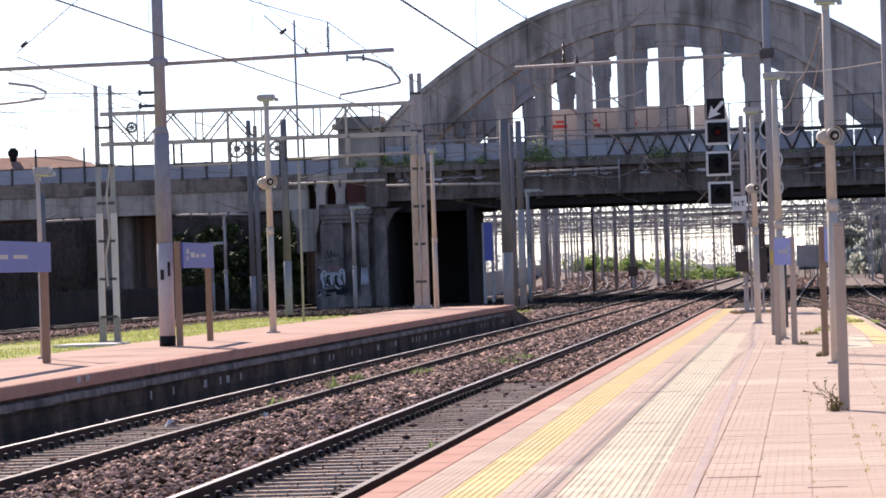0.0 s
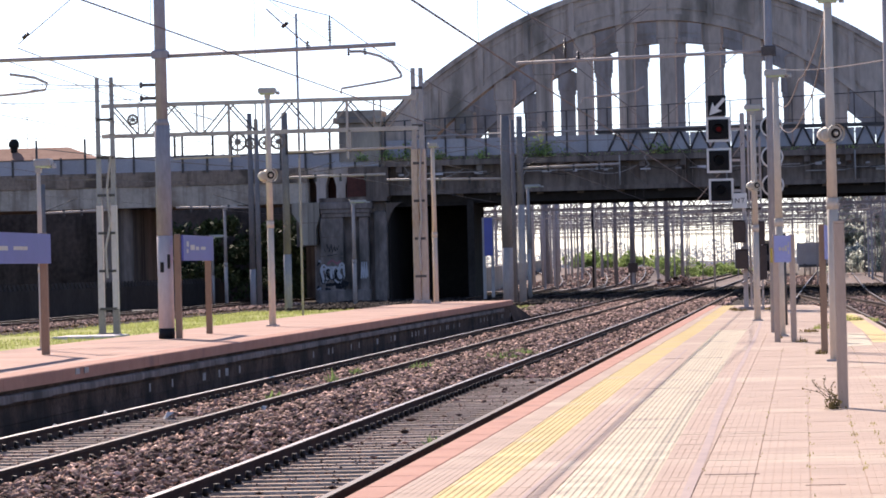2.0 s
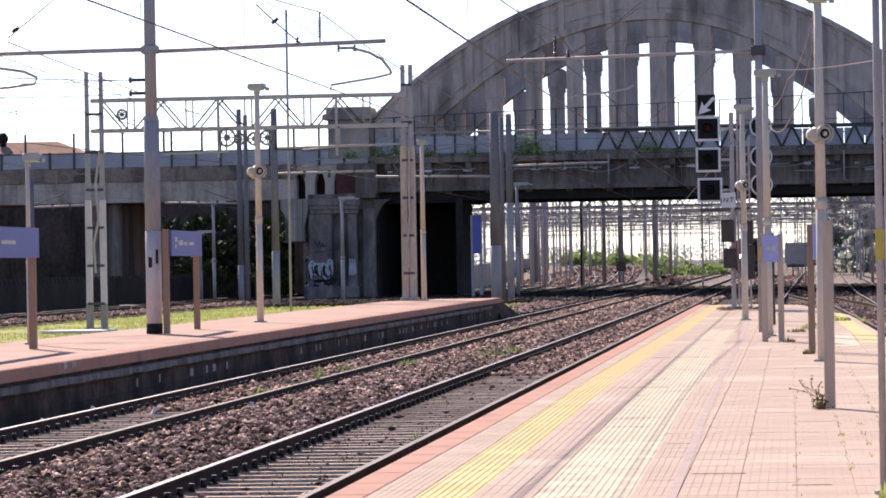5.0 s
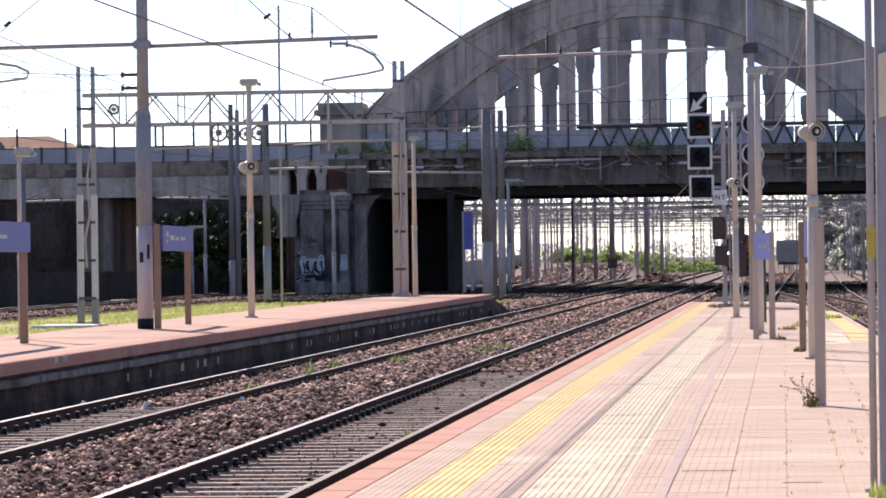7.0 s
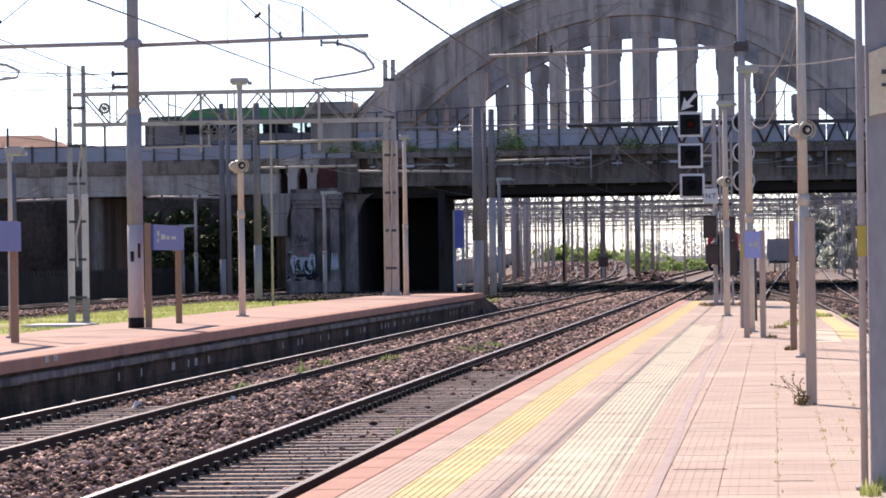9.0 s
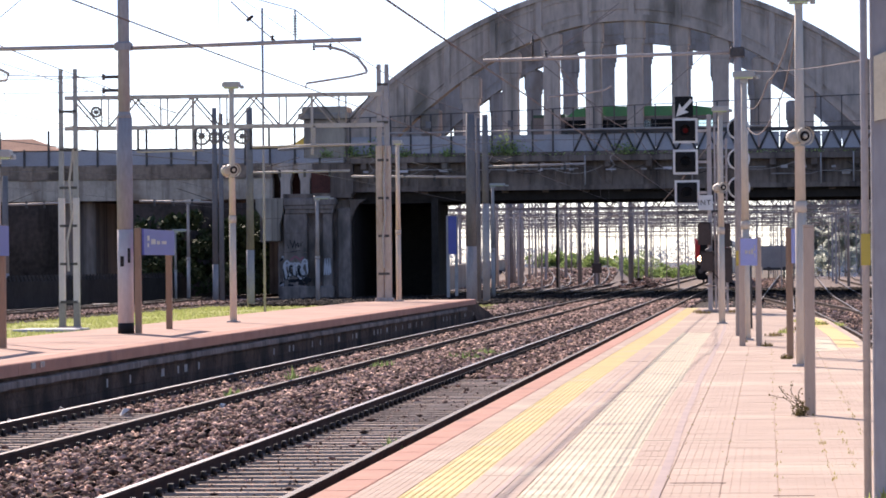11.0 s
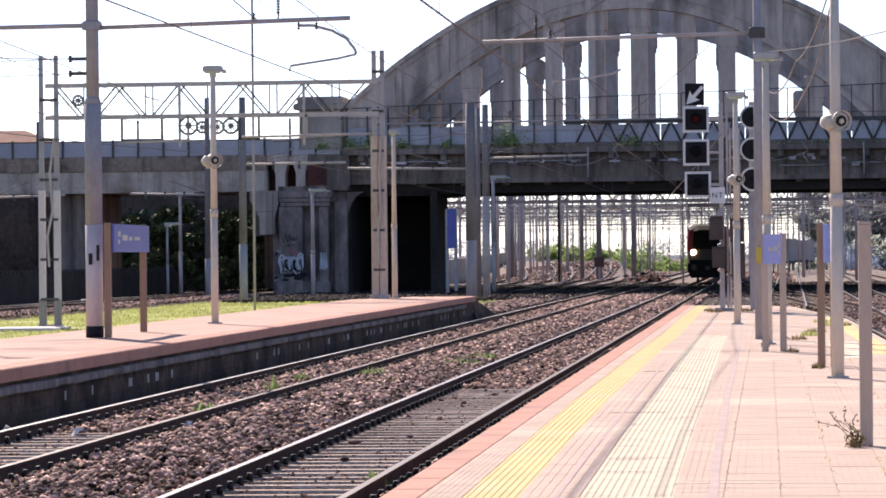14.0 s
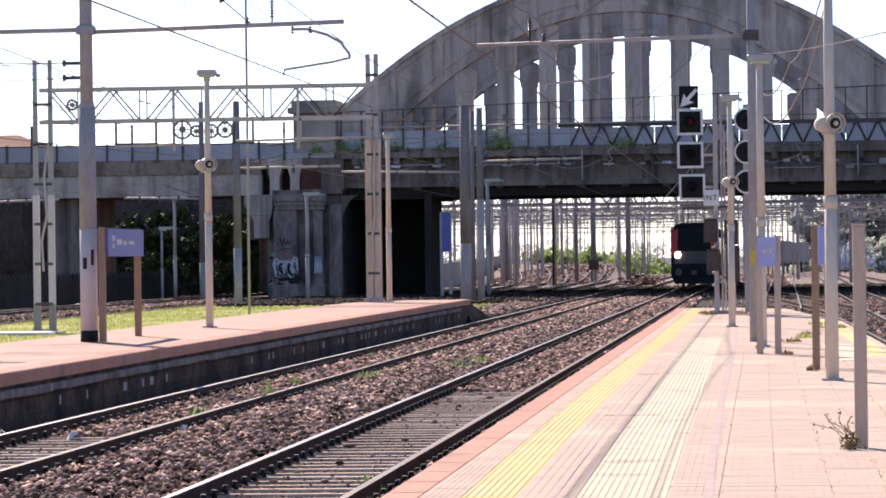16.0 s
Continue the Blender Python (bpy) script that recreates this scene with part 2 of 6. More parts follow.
INSUL = mat("brown_insulator", (0.05, 0.035, 0.03), None, 0.3, scale=5, fine=30, bump=0)
TILEROOF = mat("terracotta_roof", (0.42, 0.24, 0.17), (0.28, 0.15, 0.11), 0.9, scale=0.6, fine=5)
PLASTER = mat("plaster", (0.55, 0.47, 0.38), (0.44, 0.37, 0.30), 0.9, scale=0.4, fine=5)
GREENPAINT = mat("green_coach_paint", (0.03, 0.22, 0.07), (0.02, 0.16, 0.05), 0.3, scale=1, fine=10, bump=0.02)
DARKGREEN = mat("dark_green_paint", (0.02, 0.07, 0.04), None, 0.35, scale=1, fine=10, bump=0.02)
GREYPAINT = mat("grey_coach_paint", (0.20, 0.175, 0.18), (0.14, 0.125, 0.13), 0.4, scale=1, fine=10, bump=0.02)
YELLOWPAINT = mat("yellow_van_paint", (0.62, 0.46, 0.06), None, 0.35, scale=1, fine=10, bump=0.02)
REDPAINT = mat("red_train_paint", (0.50, 0.03, 0.035), (0.42, 0.025, 0.03), 0.5, scale=1, fine=10, bump=0.02)
TRAINDARK = mat("charcoal_train_paint", (0.02, 0.0195, 0.02), (0.014, 0.014, 0.015), 0.8, scale=1, fine=10, bump=0.02)
TRAINGREY = mat("grey_train_paint", (0.34, 0.32, 0.31), (0.27, 0.25, 0.245), 0.4, scale=1, fine=10, bump=0.02)
TRAINBAND = mat("dull_grey_train_band", (0.10, 0.095, 0.092), (0.075, 0.07, 0.068), 0.6, scale=1, fine=10, bump=0.02)
HEADLIGHT = mat("headlight", (1.0, 0.9, 0.7), None, 0.2, bump=0, glow=((1.0, 0.66, 0.34), 40.0))
RUBBER = mat("rubber", (0.02, 0.02, 0.02), None, 0.9, scale=8, fine=40)
WAGON = mat("wagon_grey", (0.48, 0.45, 0.43), (0.36, 0.33, 0.32), 0.8, scale=0.6, fine=8, stain=((0.16, 0.10, 0.08), 0.4, 0.6))
PAINTWHITE = mat("spray_white", (0.62, 0.62, 0.66), (0.48, 0.48, 0.52), 0.7, scale=5, fine=30, bump=0)
PAINTDARK = mat("spray_black", (0.03, 0.03, 0.035), None, 0.7, scale=5, fine=30, bump=0)
PAINTROSE = mat("spray_rose", (0.40, 0.16, 0.20), None, 0.7, scale=5, fine=30, bump=0)
GLASS = bpy.data.materials.new("window_glass")
GLASS.use_nodes = True
gb = GLASS.node_tree.nodes["Principled BSDF"]
gb.inputs["Base Color"].default_value = (0.02, 0.025, 0.03, 1)
gb.inputs["Roughness"].default_value = 0.06
CLEAR = bpy.data.materials.new("clear_glass")
CLEAR.use_nodes = True
gb = CLEAR.node_tree.nodes["Principled BSDF"]
gb.inputs["Base Color"].default_value = (0.75, 0.85, 0.85, 1)
gb.inputs["Roughness"].default_value = 0.03
gb.inputs["Transmission Weight"].default_value = 0.95
gb.inputs["IOR"].default_value = 1.05


DARKGLASS = mat("tinted_windscreen", (0.012, 0.013, 0.015), None, 0.7, scale=2, fine=10, bump=0)


def leafy(m, share):
    """Lets part of the light through thin leaves."""
    n, l = m.node_tree.nodes, m.node_tree.links
    bs = n["Principled BSDF"]
    tr, mx = n.new("ShaderNodeBsdfTranslucent"), n.new("ShaderNodeMixShader")
    l.new(bs.inputs["Base Color"].links[0].from_socket, tr.inputs["Color"])
    mx.inputs[0].default_value = share
    l.new(bs.outputs[0], mx.inputs[1])
    l.new(tr.outputs[0], mx.inputs[2])
    l.new(mx.outputs[0], n["Material Output"].inputs["Surface"])


for m in (BLADE, WEED, LEAF, DRYWEED, STRAW):
    leafy(m, 0.5)


# ---- mesh helpers ----
class Geo:
    """Collects boxes, tubes and plates into one mesh."""

    def __init__(self):
        self.v, self.f, self.s = [], [], []

    def add(self, verts, faces, smooth=False):
        k = len(self.v)
        self.v += [tuple(p) for p in verts]
        self.f += [tuple(k + i for i in q) for q in faces]
        self.s += [smooth] * len(faces)
        return self

    def box(self, x0, x1, y0, y1, z0, z1, c=0.0):
        """Box from corner to corner; c chamfers the upright and upper edges."""
        if c <= 0:
            v = [(x, y, z) for z in (z0, z1) for x, y in ((x0, y0), (x1, y0), (x1, y1), (x0, y1))]
            return self.add(v, [(3, 2, 1, 0), (4, 5, 6, 7), (0, 1, 5, 4), (1, 2, 6, 5), (2, 3, 7, 6), (3, 0, 4, 7)])
        ring = [(x0 + c, y0), (x1 - c, y0), (x1, y0 + c), (x1, y1 - c), (x1 - c, y1), (x0 + c, y1), (x0, y1 - c), (x0, y0 + c)]
        mx, my = (x0 + x1) / 2, (y0 + y1) / 2
        kx, ky = max(0.0, 1 - 2 * c / (x1 - x0)), max(0.0, 1 - 2 * c / (y1 - y0))
        top = [(mx + (x - mx) * kx, my + (y - my) * ky, z1) for x, y in ring]
        v = [(x, y, z0) for x, y in ring] + [(x, y, z1 - c) for x, y in ring] + top
        f = [tuple(range(7, -1, -1)), tuple(range(16, 24))]
        for k in (0, 8):
            f += [(k + i, k + (i + 1) % 8, k + 8 + (i + 1) % 8, k + 8 + i) for i in range(8)]
        return self.add(v, f)

    def tube(self, p, q, r, r2=None, n=8, caps=True):
        p, q = Vector(p), Vector(q)
        r2 = r if r2 is None else r2
        m = (q - p).to_track_quat("Z", "Y").to_matrix()
        a, b = m.col[0], m.col[1]
        ring = [(math.cos(2 * math.pi * i / n), math.sin(2 * math.pi * i / n)) for i in range(n)]
        v = [p + (a * c + b * s) * r for c, s in ring] + [q + (a * c + b * s) * r2 for c, s in ring]
        self.add(v, [(i, (i + 1) % n, n + (i + 1) % n, n + i) for i in range(n)], True)
        if caps:
            k = len(self.v) - 2 * n
            self.f += [tuple(k + i for i in range(n - 1, -1, -1)), tuple(k + n + i for i in range(n))]
            self.s += [False, False]
        return self

    def path(self, pts, r, n=6):
        """One bent tube swept along points."""
        pts = [Vector(p) for p in pts]
        v, f = [], []
        side = None
        for i, p in enumerate(pts):
            d = (pts[min(i + 1, len(pts) - 1)] - pts[max(i - 1, 0)])
            d = d.normalized() if d.length > 1e-9 else Vector((0, 0, 1))
            side = (side - d * side.dot(d)) if side is not None else d.orthogonal()
            side = side.normalized() if side.length > 1e-6 else d.orthogonal().normalized()
            up = d.cross(side)
            v += [p + (side * math.cos(6.28319 * k / n) + up * math.sin(6.28319 * k / n)) * r for k in range(n)]
        for i in range(len(pts) - 1):
            f += [(i * n + k, i * n + (k + 1) % n, (i + 1) * n + (k + 1) % n, (i + 1) * n + k) for k in range(n)]
        f += [tuple(reversed(range(n))), tuple(range((len(pts) - 1) * n, len(pts) * n))]
        return self.add(v, f)

    def prism(self, outline, a, b, axis="y"):
        """Extrudes a closed 2D outline from a to b along an axis."""
        k = len(outline)
        put = {"y": lambda u, w, t: (u, t, w), "x": lambda u, w, t: (t, u, w), "z": lambda u, w, t: (u, w, t)}[axis]
        v = [put(u, w, a) for u, w in outline] + [put(u, w, b) for u, w in outline]
        f = [tuple(range(k)), tuple(range(2 * k - 1, k - 1, -1))] + [(i, k + i, k + (i + 1) % k, (i + 1) % k) for i in range(k)]
        return self.add(v, f)

    def ball(self, c, r, nu=8, nv=5, sz=1.0):
        c = Vector(c)
        v = [c + Vector((r * math.sin(math.pi * j / nv) * math.cos(2 * math.pi * i / nu), r * math.sin(math.pi * j / nv) * math.sin(2 * math.pi * i / nu), sz * r * math.cos(math.pi * j / nv))) for j in range(nv + 1) for i in range(nu)]
        f = [(j * nu + i, (j + 1) * nu + i, (j + 1) * nu + (i + 1) % nu, j * nu + (i + 1) % nu) for j in range(nv) for i in range(nu)]
        return self.add(v, f, True)

    def mesh(self, name, material):
        me = bpy.data.meshes.new(name)
        me.from_pydata(self.v, [], self.f)
        me.polygons.foreach_set("use_smooth", self.s)
        me.materials.append(material)
        bm = bmesh.new()
        bm.from_mesh(me)
        if len(bm.faces) < 20000:
            bmesh.ops.recalc_face_normals(bm, faces=bm.faces)
            bm.to_mesh(me)
        bm.free()
        return me


def part(name, geo, material, parent=None, label=""):
    ob = new(name, geo.mesh(name, material))
    if parent is not None:
        ob.parent = parent
    return tagged(ob, label)


def thing(name, m, label, category, group="", kind=""):
    ob = new(name)
    ob.empty_display_size = 0.2
    ob.matrix_basis = m
    return tagged(ob, label, category, group, kind)


def piece(name, mesh, parent, x, y, z, rz=0.0, s=(1, 1, 1)):
    ob = new(name, mesh)
    ob.parent = parent
    ob.location, ob.scale = (x, y, z), s
    ob.rotation_euler = (0, 0, rz)
    return ob


def scatter(name, material, spots, shape, parent=None, label="", category="", kind="stuff"):
    """Many small meshes of one shape joined: spots are rows (x, y, z, size, turn, lean)."""
    base_v, base_f = np.array(shape[0], float), np.array(shape[1], int)
    spots = np.array(spots, float)
    n, k = len(spots), len(base_v)
    jit = 1 + 0.5 * (np.random.rand(n, k, 3) - 0.5) * shape[2]
    v = base_v[None] * jit * spots[:, 3, None, None]
    c, s = np.cos(spots[:, 4]), np.sin(spots[:, 4])
    d, e = np.cos(spots[:, 5]), np.sin(spots[:, 5])
    x, y, z = v[..., 0], v[..., 1] * d[:, None] - v[..., 2] * e[:, None], v[..., 1] * e[:, None] + v[..., 2] * d[:, None]
    v = np.stack([x * c[:, None] - y * s[:, None], x * s[:, None] + y * c[:, None], z], -1) + spots[:, None, :3]
    f = (base_f[None] + (np.arange(n) * k)[:, None, None]).reshape(-1, base_f.shape[1])
    me = bpy.data.meshes.new(name)
    m = base_f.shape[1]
    me.vertices.add(n * k)
    me.vertices.foreach_set("co", v.reshape(-1))
    me.loops.add(f.size)
    me.loops.foreach_set("vertex_index", f.reshape(-1))
    me.polygons.add(len(f))
    me.polygons.foreach_set("loop_start", np.arange(0, f.size, m))
    me.polygons.foreach_set("loop_total", np.full(len(f), m))
    me.materials.append(material)
    me.update(calc_edges=True)
    me.validate()
    ob = new(name, me)
    if parent is not None:
        ob.parent = parent
    return tagged(ob, label, category, "", kind)


ROCK = ([(1.1, 0, 0), (-1.1, 0, 0), (0, 0.8, 0), (0, -0.8, 0), (0, 0, 0.5), (0, 0, -0.5)], [(0, 2, 4), (2, 1, 4), (1, 3, 4), (3, 0, 4), (2, 0, 5), (1, 2, 5), (3, 1, 5), (0, 3, 5)], 1.2)
LEAFQ = ([(-0.5, 0, 0), (0.5, 0, 0), (0.35, 0.12, 0.55), (0, 0.2, 1.0), (-0.35, 0.12, 0.55)], [(0, 1, 2, 3, 4)], 0.6)

# ---- ground and tracks ----
RAILTOP_Z, BED = -0.30, -0.47
part("ground", Geo().add([(-2500, -400, -0.62), (2500, -400, -0.62), (2500, 4500, -0.62), (-2500, 4500, -0.62)], [(0, 1, 2, 3)]), GROUND)
tagged(bpy.data.objects["ground"], "dry brown railway ground reaching to the horizon", "ground", kind="structure")
rng = random.Random(4)


def bed(name, x0, x1, y0, y1, label, material=BALLAST, top=BED):
    g = Geo().prism([(x0 - 0.35, -0.615), (x1 + 0.35, -0.615), (x1, top), (x0, top)], y0, y1)
    return tagged(part(name, g, material), label, "ballast", kind="structure")


bed("ballast_bed", -10.0, -3.2, -5, 172, "brown crushed-stone track bed under the main lines")
# dark beds paint the shadow around the bridge and beside the island platform
bed("ballast_bed", -10.0, -3.4, 172, 246, "track bed of the main lines under the bridge, its shadow in the colour", SHADEBED)
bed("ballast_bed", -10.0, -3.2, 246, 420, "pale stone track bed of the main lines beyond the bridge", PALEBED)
bed("ballast_bed", -27.5, -10.4, 184, 246, "stone bed under and before the bridge, its shadow in the colour", SHADEBED, -0.50)
bed("ballast_bed", -12.6, -10.4, 131, 183.6, "dark stone bed beyond the island platform", SHADEBED, -0.50)
bed("ballast_bed", -9.98, -9.4, 10, 131, "dark stones along the island platform wall, wall shade and oil in their colour", SHADEBED, BED + 0.012)
bed("ballast_bed", 12.4, 40.0, 120, 246, "stone bed of the yard under the bridge, its shadow in the colour", SHADEBED, -0.50)
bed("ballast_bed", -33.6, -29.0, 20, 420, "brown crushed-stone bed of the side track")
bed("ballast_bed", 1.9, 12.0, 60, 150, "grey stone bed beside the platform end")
bed("ballast_bed", -3.0, 12.0, 150, 246, "stone bed beside the main lines under the bridge, its shadow in the colour", SHADEBED)
bed("ballast_bed", 1.9, 12.0, 246, 420, "pale stone bed of the yard tracks", PALEBED)


def rail_profile(x, z):
    return [(x + a, z + b) for a, b in ((-0.07, -0.16), (0.07, -0.16), (0.07, -0.145), (0.012, -0.125), (0.012, -0.045), (0.036, -0.035), (0.036, -0.004), (-0.036, -0.004), (-0.036, -0.035), (-0.012, -0.045), (-0.012, -0.125), (-0.07, -0.145))]


def rail_on(parent, pts, label="", head=None):
    """A rail along plan points, with its bright running head."""
    g, h = Geo(), Geo()
    pts = [(*q, 0.0)[:3] if len(q) == 2 else q for q in pts]
    for (x0, y0, d0), (x1, y1, d1) in zip(pts, pts[1:]):
        z0, z1 = RAILTOP_Z + d0, RAILTOP_Z + d1
        a = [(x, y0, z) for x, z in rail_profile(x0, z0)]
        b = [(x, y1, z) for x, z in rail_profile(x1, z1)]
        g.add(a + b, [(i, (i + 1) % 12, 12 + (i + 1) % 12, 12 + i) for i in range(12)])
        h.add([(x0 - 0.034, y0, z0), (x0 + 0.034, y0, z0), (x1 + 0.034, y1, z1), (x1 - 0.034, y1, z1)], [(0, 1, 2, 3)])
    r = part("rail", g, RAIL, parent, label)
    part("rail_head", h, head or RAILTOP, r, "worn steel running surface" if head else "polished steel running surface")
    return r


sleeper_mesh = Geo().box(-1.25, 1.25, -0.09, 0.09, -0.14, 0.0, 0.02).mesh("sleeper", SLEEPER)


def fasteners(parent, rails, y0, y1, step):
    g = Geo()
    y = y0
    while y < y1:
        for x in rails:
            for sx in (-1, 1):
                cx = x + sx * 0.115
                g.box(cx - 0.05, cx + 0.05, y - 0.07, y + 0.07, -0.455, -0.425)
                g.tube((cx + sx * 0.015, y, -0.43), (cx + sx * 0.015, y, -0.355), 0.034, 0.028, n=6)
        y += step
    return tagged(part("fasteners", g, KNOB, parent, "greasy dark rail fastenings"), kind="stuff")


def main_track(name, centre, label):
    t = thing(name, pose(0, 0, 0), label, "railway track", "main lines", "structure")
    for x in (centre - 0.75, centre + 0.75):
        rail_on(t, [(x, -5), (x, 200), (x, 700)], "", RAILDULL if x > centre else None)
    for i in range(250):
        y = 14 + 0.6 * i
        piece("sleeper", sleeper_mesh, t, centre + rng.uniform(-0.03, 0.03), y, -0.435 + rng.uniform(-0.004, 0.004), rng.uniform(-0.008, 0.008))
    fasteners(t, (centre - 0.75, centre + 0.75), 14, 120, 0.6)
    return t


main_track("track_1", -4.66, "near main line with dark rails on close sleepers")
main_track("track_2", -8.42, "far main line with bright rail heads beside the low platform")
t3 = thing("track_3", pose(0, 0, 0), "rusty side track behind the grass strip", "railway track", "main lines", "structure")
for x in (-32.6, -31.1):
    rail_on(t3, [(x, 20), (x, 500)])
# yard tracks to the side and beyond the bridge


def yard_track(pts, label, head=None):
    t = thing("yard_track", pose(0, 0, 0), label, "railway track", "yard tracks", "structure")
    for s in (-0.75, 0.75):
        rail_on(t, [(q[0] + s, *q[1:]) for q in pts], "", head or RAILDULL)
    return t


yard_track([(3.2, 60), (2.95, 90), (2.3, 133), (0.4, 176), (-1.6, 215), (-3.9, 300), (-4.6, 380)], "converging yard track beside the platform end")
yard_track([(3.95, 90), (3.95, 124), (4.05, 178), (4.35, 213), (5.25, 302), (6.15, 391), (7.5, 480)], "sunlit yard track under the bridge", RAILTOP)
yard_track([(0.2, 132), (0.35, 153), (1.2, 280), (2.15, 404), (3.2, 520)], "yard track leading to the parked wagons", RAILTOP)
yard_track([(8.5, 110), (7.8, 200), (7.5, 330), (10.0, 480)], "rusty yard track under the bridge")

# the sidings climb a low bank as they curve away
def climb(y):
    return max(0.0, min(y, 410) - 285) * 0.011


for x0, c in ((-15.0, 0.00024), (-13.2, 0.00014), (-11.7, 0.00007), (-18.2, 0.0003)):
    yard_track([(x0 - (y - 195) ** 2 * c, y, climb(y) if x0 < -12 else 0.0) for y in range(195, 420, 15)], "siding curving away up a low bank beyond the bridge", RAILTOP)
g = Geo()
ys = list(range(255, 430, 15))
for a, b in zip(ys, ys[1:]):
    za, zb = -0.615 + climb(a) + 0.12, -0.615 + climb(b) + 0.12
    if a == 255:
        za = -0.63
    ea, eb = (-12.2 - 0.00012 * (q - 195) ** 2 for q in (a, b))
    g.add([(-60, a, za), (ea, a, za), (-60, b, zb), (eb, b, zb), (ea + 1.8, a, -0.63), (eb + 1.8, b, -0.63)], [(0, 1, 3, 2), (1, 4, 5, 3)])
tagged(part("siding_bank", g, PALEBED), "low brown stone bank carrying the sidings", "ballast", kind="structure")
bed("ballast_bed", -24.0, -10.6, 246.4, 262, "pale stone bed of the sidings beyond the bridge", PALEBED)

# crushed stone, coarser where it lies farther off
spots = []
for y0, y1, n, s in ((17, 30, 11500, 0.044), (30, 46, 12500, 0.050), (46, 75, 19000, 0.060), (75, 135, 17000, 0.080), (135, 176, 8000, 0.11)):
    for _ in range(n):
        x, y = rng.uniform(-9.9, -3.3), rng.uniform(y0, y1)
        between = min(abs(x + 4.66), abs(x + 8.42)) < 0.72
        near = min(abs(x - r) for r in (-3.91, -5.41, -7.67, -9.17))
        if near < 0.15 or x < -9.36 - 0.1 * rng.random():
            continue
        if between and y < (60 if x > -6 else 47) and rng.random() < 0.99:
            continue
        lift = 0.07 * max(0.0, 1 - ((x + 6.54) / 0.95) ** 2) if abs(x + 6.54) < 0.95 else 0.0
        spots.append((x, y, BED + (0.03 if between else 0.045) + lift + rng.uniform(-0.02, 0.03), s * rng.uniform(0.6, 1.35), rng.uniform(0, 6.28), rng.uniform(-1, 1)))
for _ in range(7000):
    x, y = rng.choice((-4.66, -8.42)) + rng.uniform(-0.68, 0.68), rng.uniform(17, 62)
    spots.append((x, y, -0.45 + rng.uniform(-0.01, 0.02), rng.uniform(0.010, 0.022), rng.uniform(0, 6.28), rng.uniform(-1, 1)))
scatter("ballast", STONE, spots, ROCK, None, "brown and pinkish crushed ballast stones between the rails", "ballast")
spots = [(rng.uniform(1.9, 12), rng.uniform(85, 170), BED + rng.uniform(0, 0.04), 0.085 * rng.uniform(0.6, 1.3), rng.uniform(0, 6.28), rng.uniform(-1, 1)) for _ in range(9000)]
for _ in range(12000):
    x, y = rng.uniform(-24, 11), 244 + 151 * rng.random() ** 1.4
    up = climb(y) + 0.12 if y > 270 and x < -12.2 - 0.00012 * (y - 195) ** 2 else 0.0
    spots.append((x, y, max(BED - 0.13, -0.6) + up + rng.uniform(0, 0.05), (0.1 + 0.0004 * (y - 200)) * rng.uniform(0.6, 1.4), rng.uniform(0, 6.28), rng.uniform(-1, 1)))
for _ in range(2200):
    spots.append((rng.uniform(-12.6, -10.3), rng.uniform(131, 182), -0.50 + rng.uniform(0, 0.05), 0.10 * rng.uniform(0.5, 1.3), rng.uniform(0, 6.28), rng.uniform(-1, 1)))
spots += [(rng.uniform(-33.5, -28.5), rng.uniform(110, 200), BED + rng.uniform(0, 0.05), 0.1 * rng.uniform(0.6, 1.3), rng.uniform(0, 6.28), rng.uniform(-1, 1)) for _ in range(6000)]
for _ in range(3500):
    spots.append((rng.uniform(-2.9, 1.9), rng.uniform(117, 172), -0.60 + rng.uniform(0, 0.12), 0.10 * rng.uniform(0.5, 1.3), rng.uniform(0, 6.28), rng.uniform(-1, 1)))
scatter("ballast", STONE, spots, ROCK, None, "grey ballast stones of the side tracks", "ballast")
# stones with the bridge shadow put into their colour
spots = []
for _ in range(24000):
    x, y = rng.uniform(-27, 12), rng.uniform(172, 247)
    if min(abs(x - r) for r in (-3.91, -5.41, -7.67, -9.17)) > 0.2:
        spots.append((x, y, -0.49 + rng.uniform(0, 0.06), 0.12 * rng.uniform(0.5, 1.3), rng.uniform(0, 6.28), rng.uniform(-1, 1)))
scatter("ballast", SHADESTONE, spots, ROCK, None, "ballast stones under the bridge, its shadow in their dark colour", "ballast")

# ---- near platform ----
NP = thing("pavement_1", pose(0, 0, 0), "pink paved platform with yellow and cream tactile strips", "platform", kind="structure")
END = 116.0
OUT = [(-3.02, -8), (1.75, -8), (1.75, 70), (1.5, 92), (0.3, 112), (-1.0, END), (-3.02, END)]
part("platform_body", Geo().prism([(x, y) for x, y in OUT], -0.61, -0.0068, "z"), JOINT, NP, "mortar bed and wall of the platform")
g = Geo()
y = -8.0
while y < END:
    g.box(-3.13, -2.845, y, min(y + 1.19, END), -0.16, 0.0, 0.015)
    y += 1.2
tagged(part("coping", g, COPING, NP, "worn red coping stones"), kind="stuff")


def right_edge(y):
    for (xa, ya), (xb, yb) in zip(OUT[1:], OUT[2:]):
        if ya <= y <= yb and yb > ya:
            return xa + (xb - xa) * (y - ya) / (yb - ya)
    return 1.75




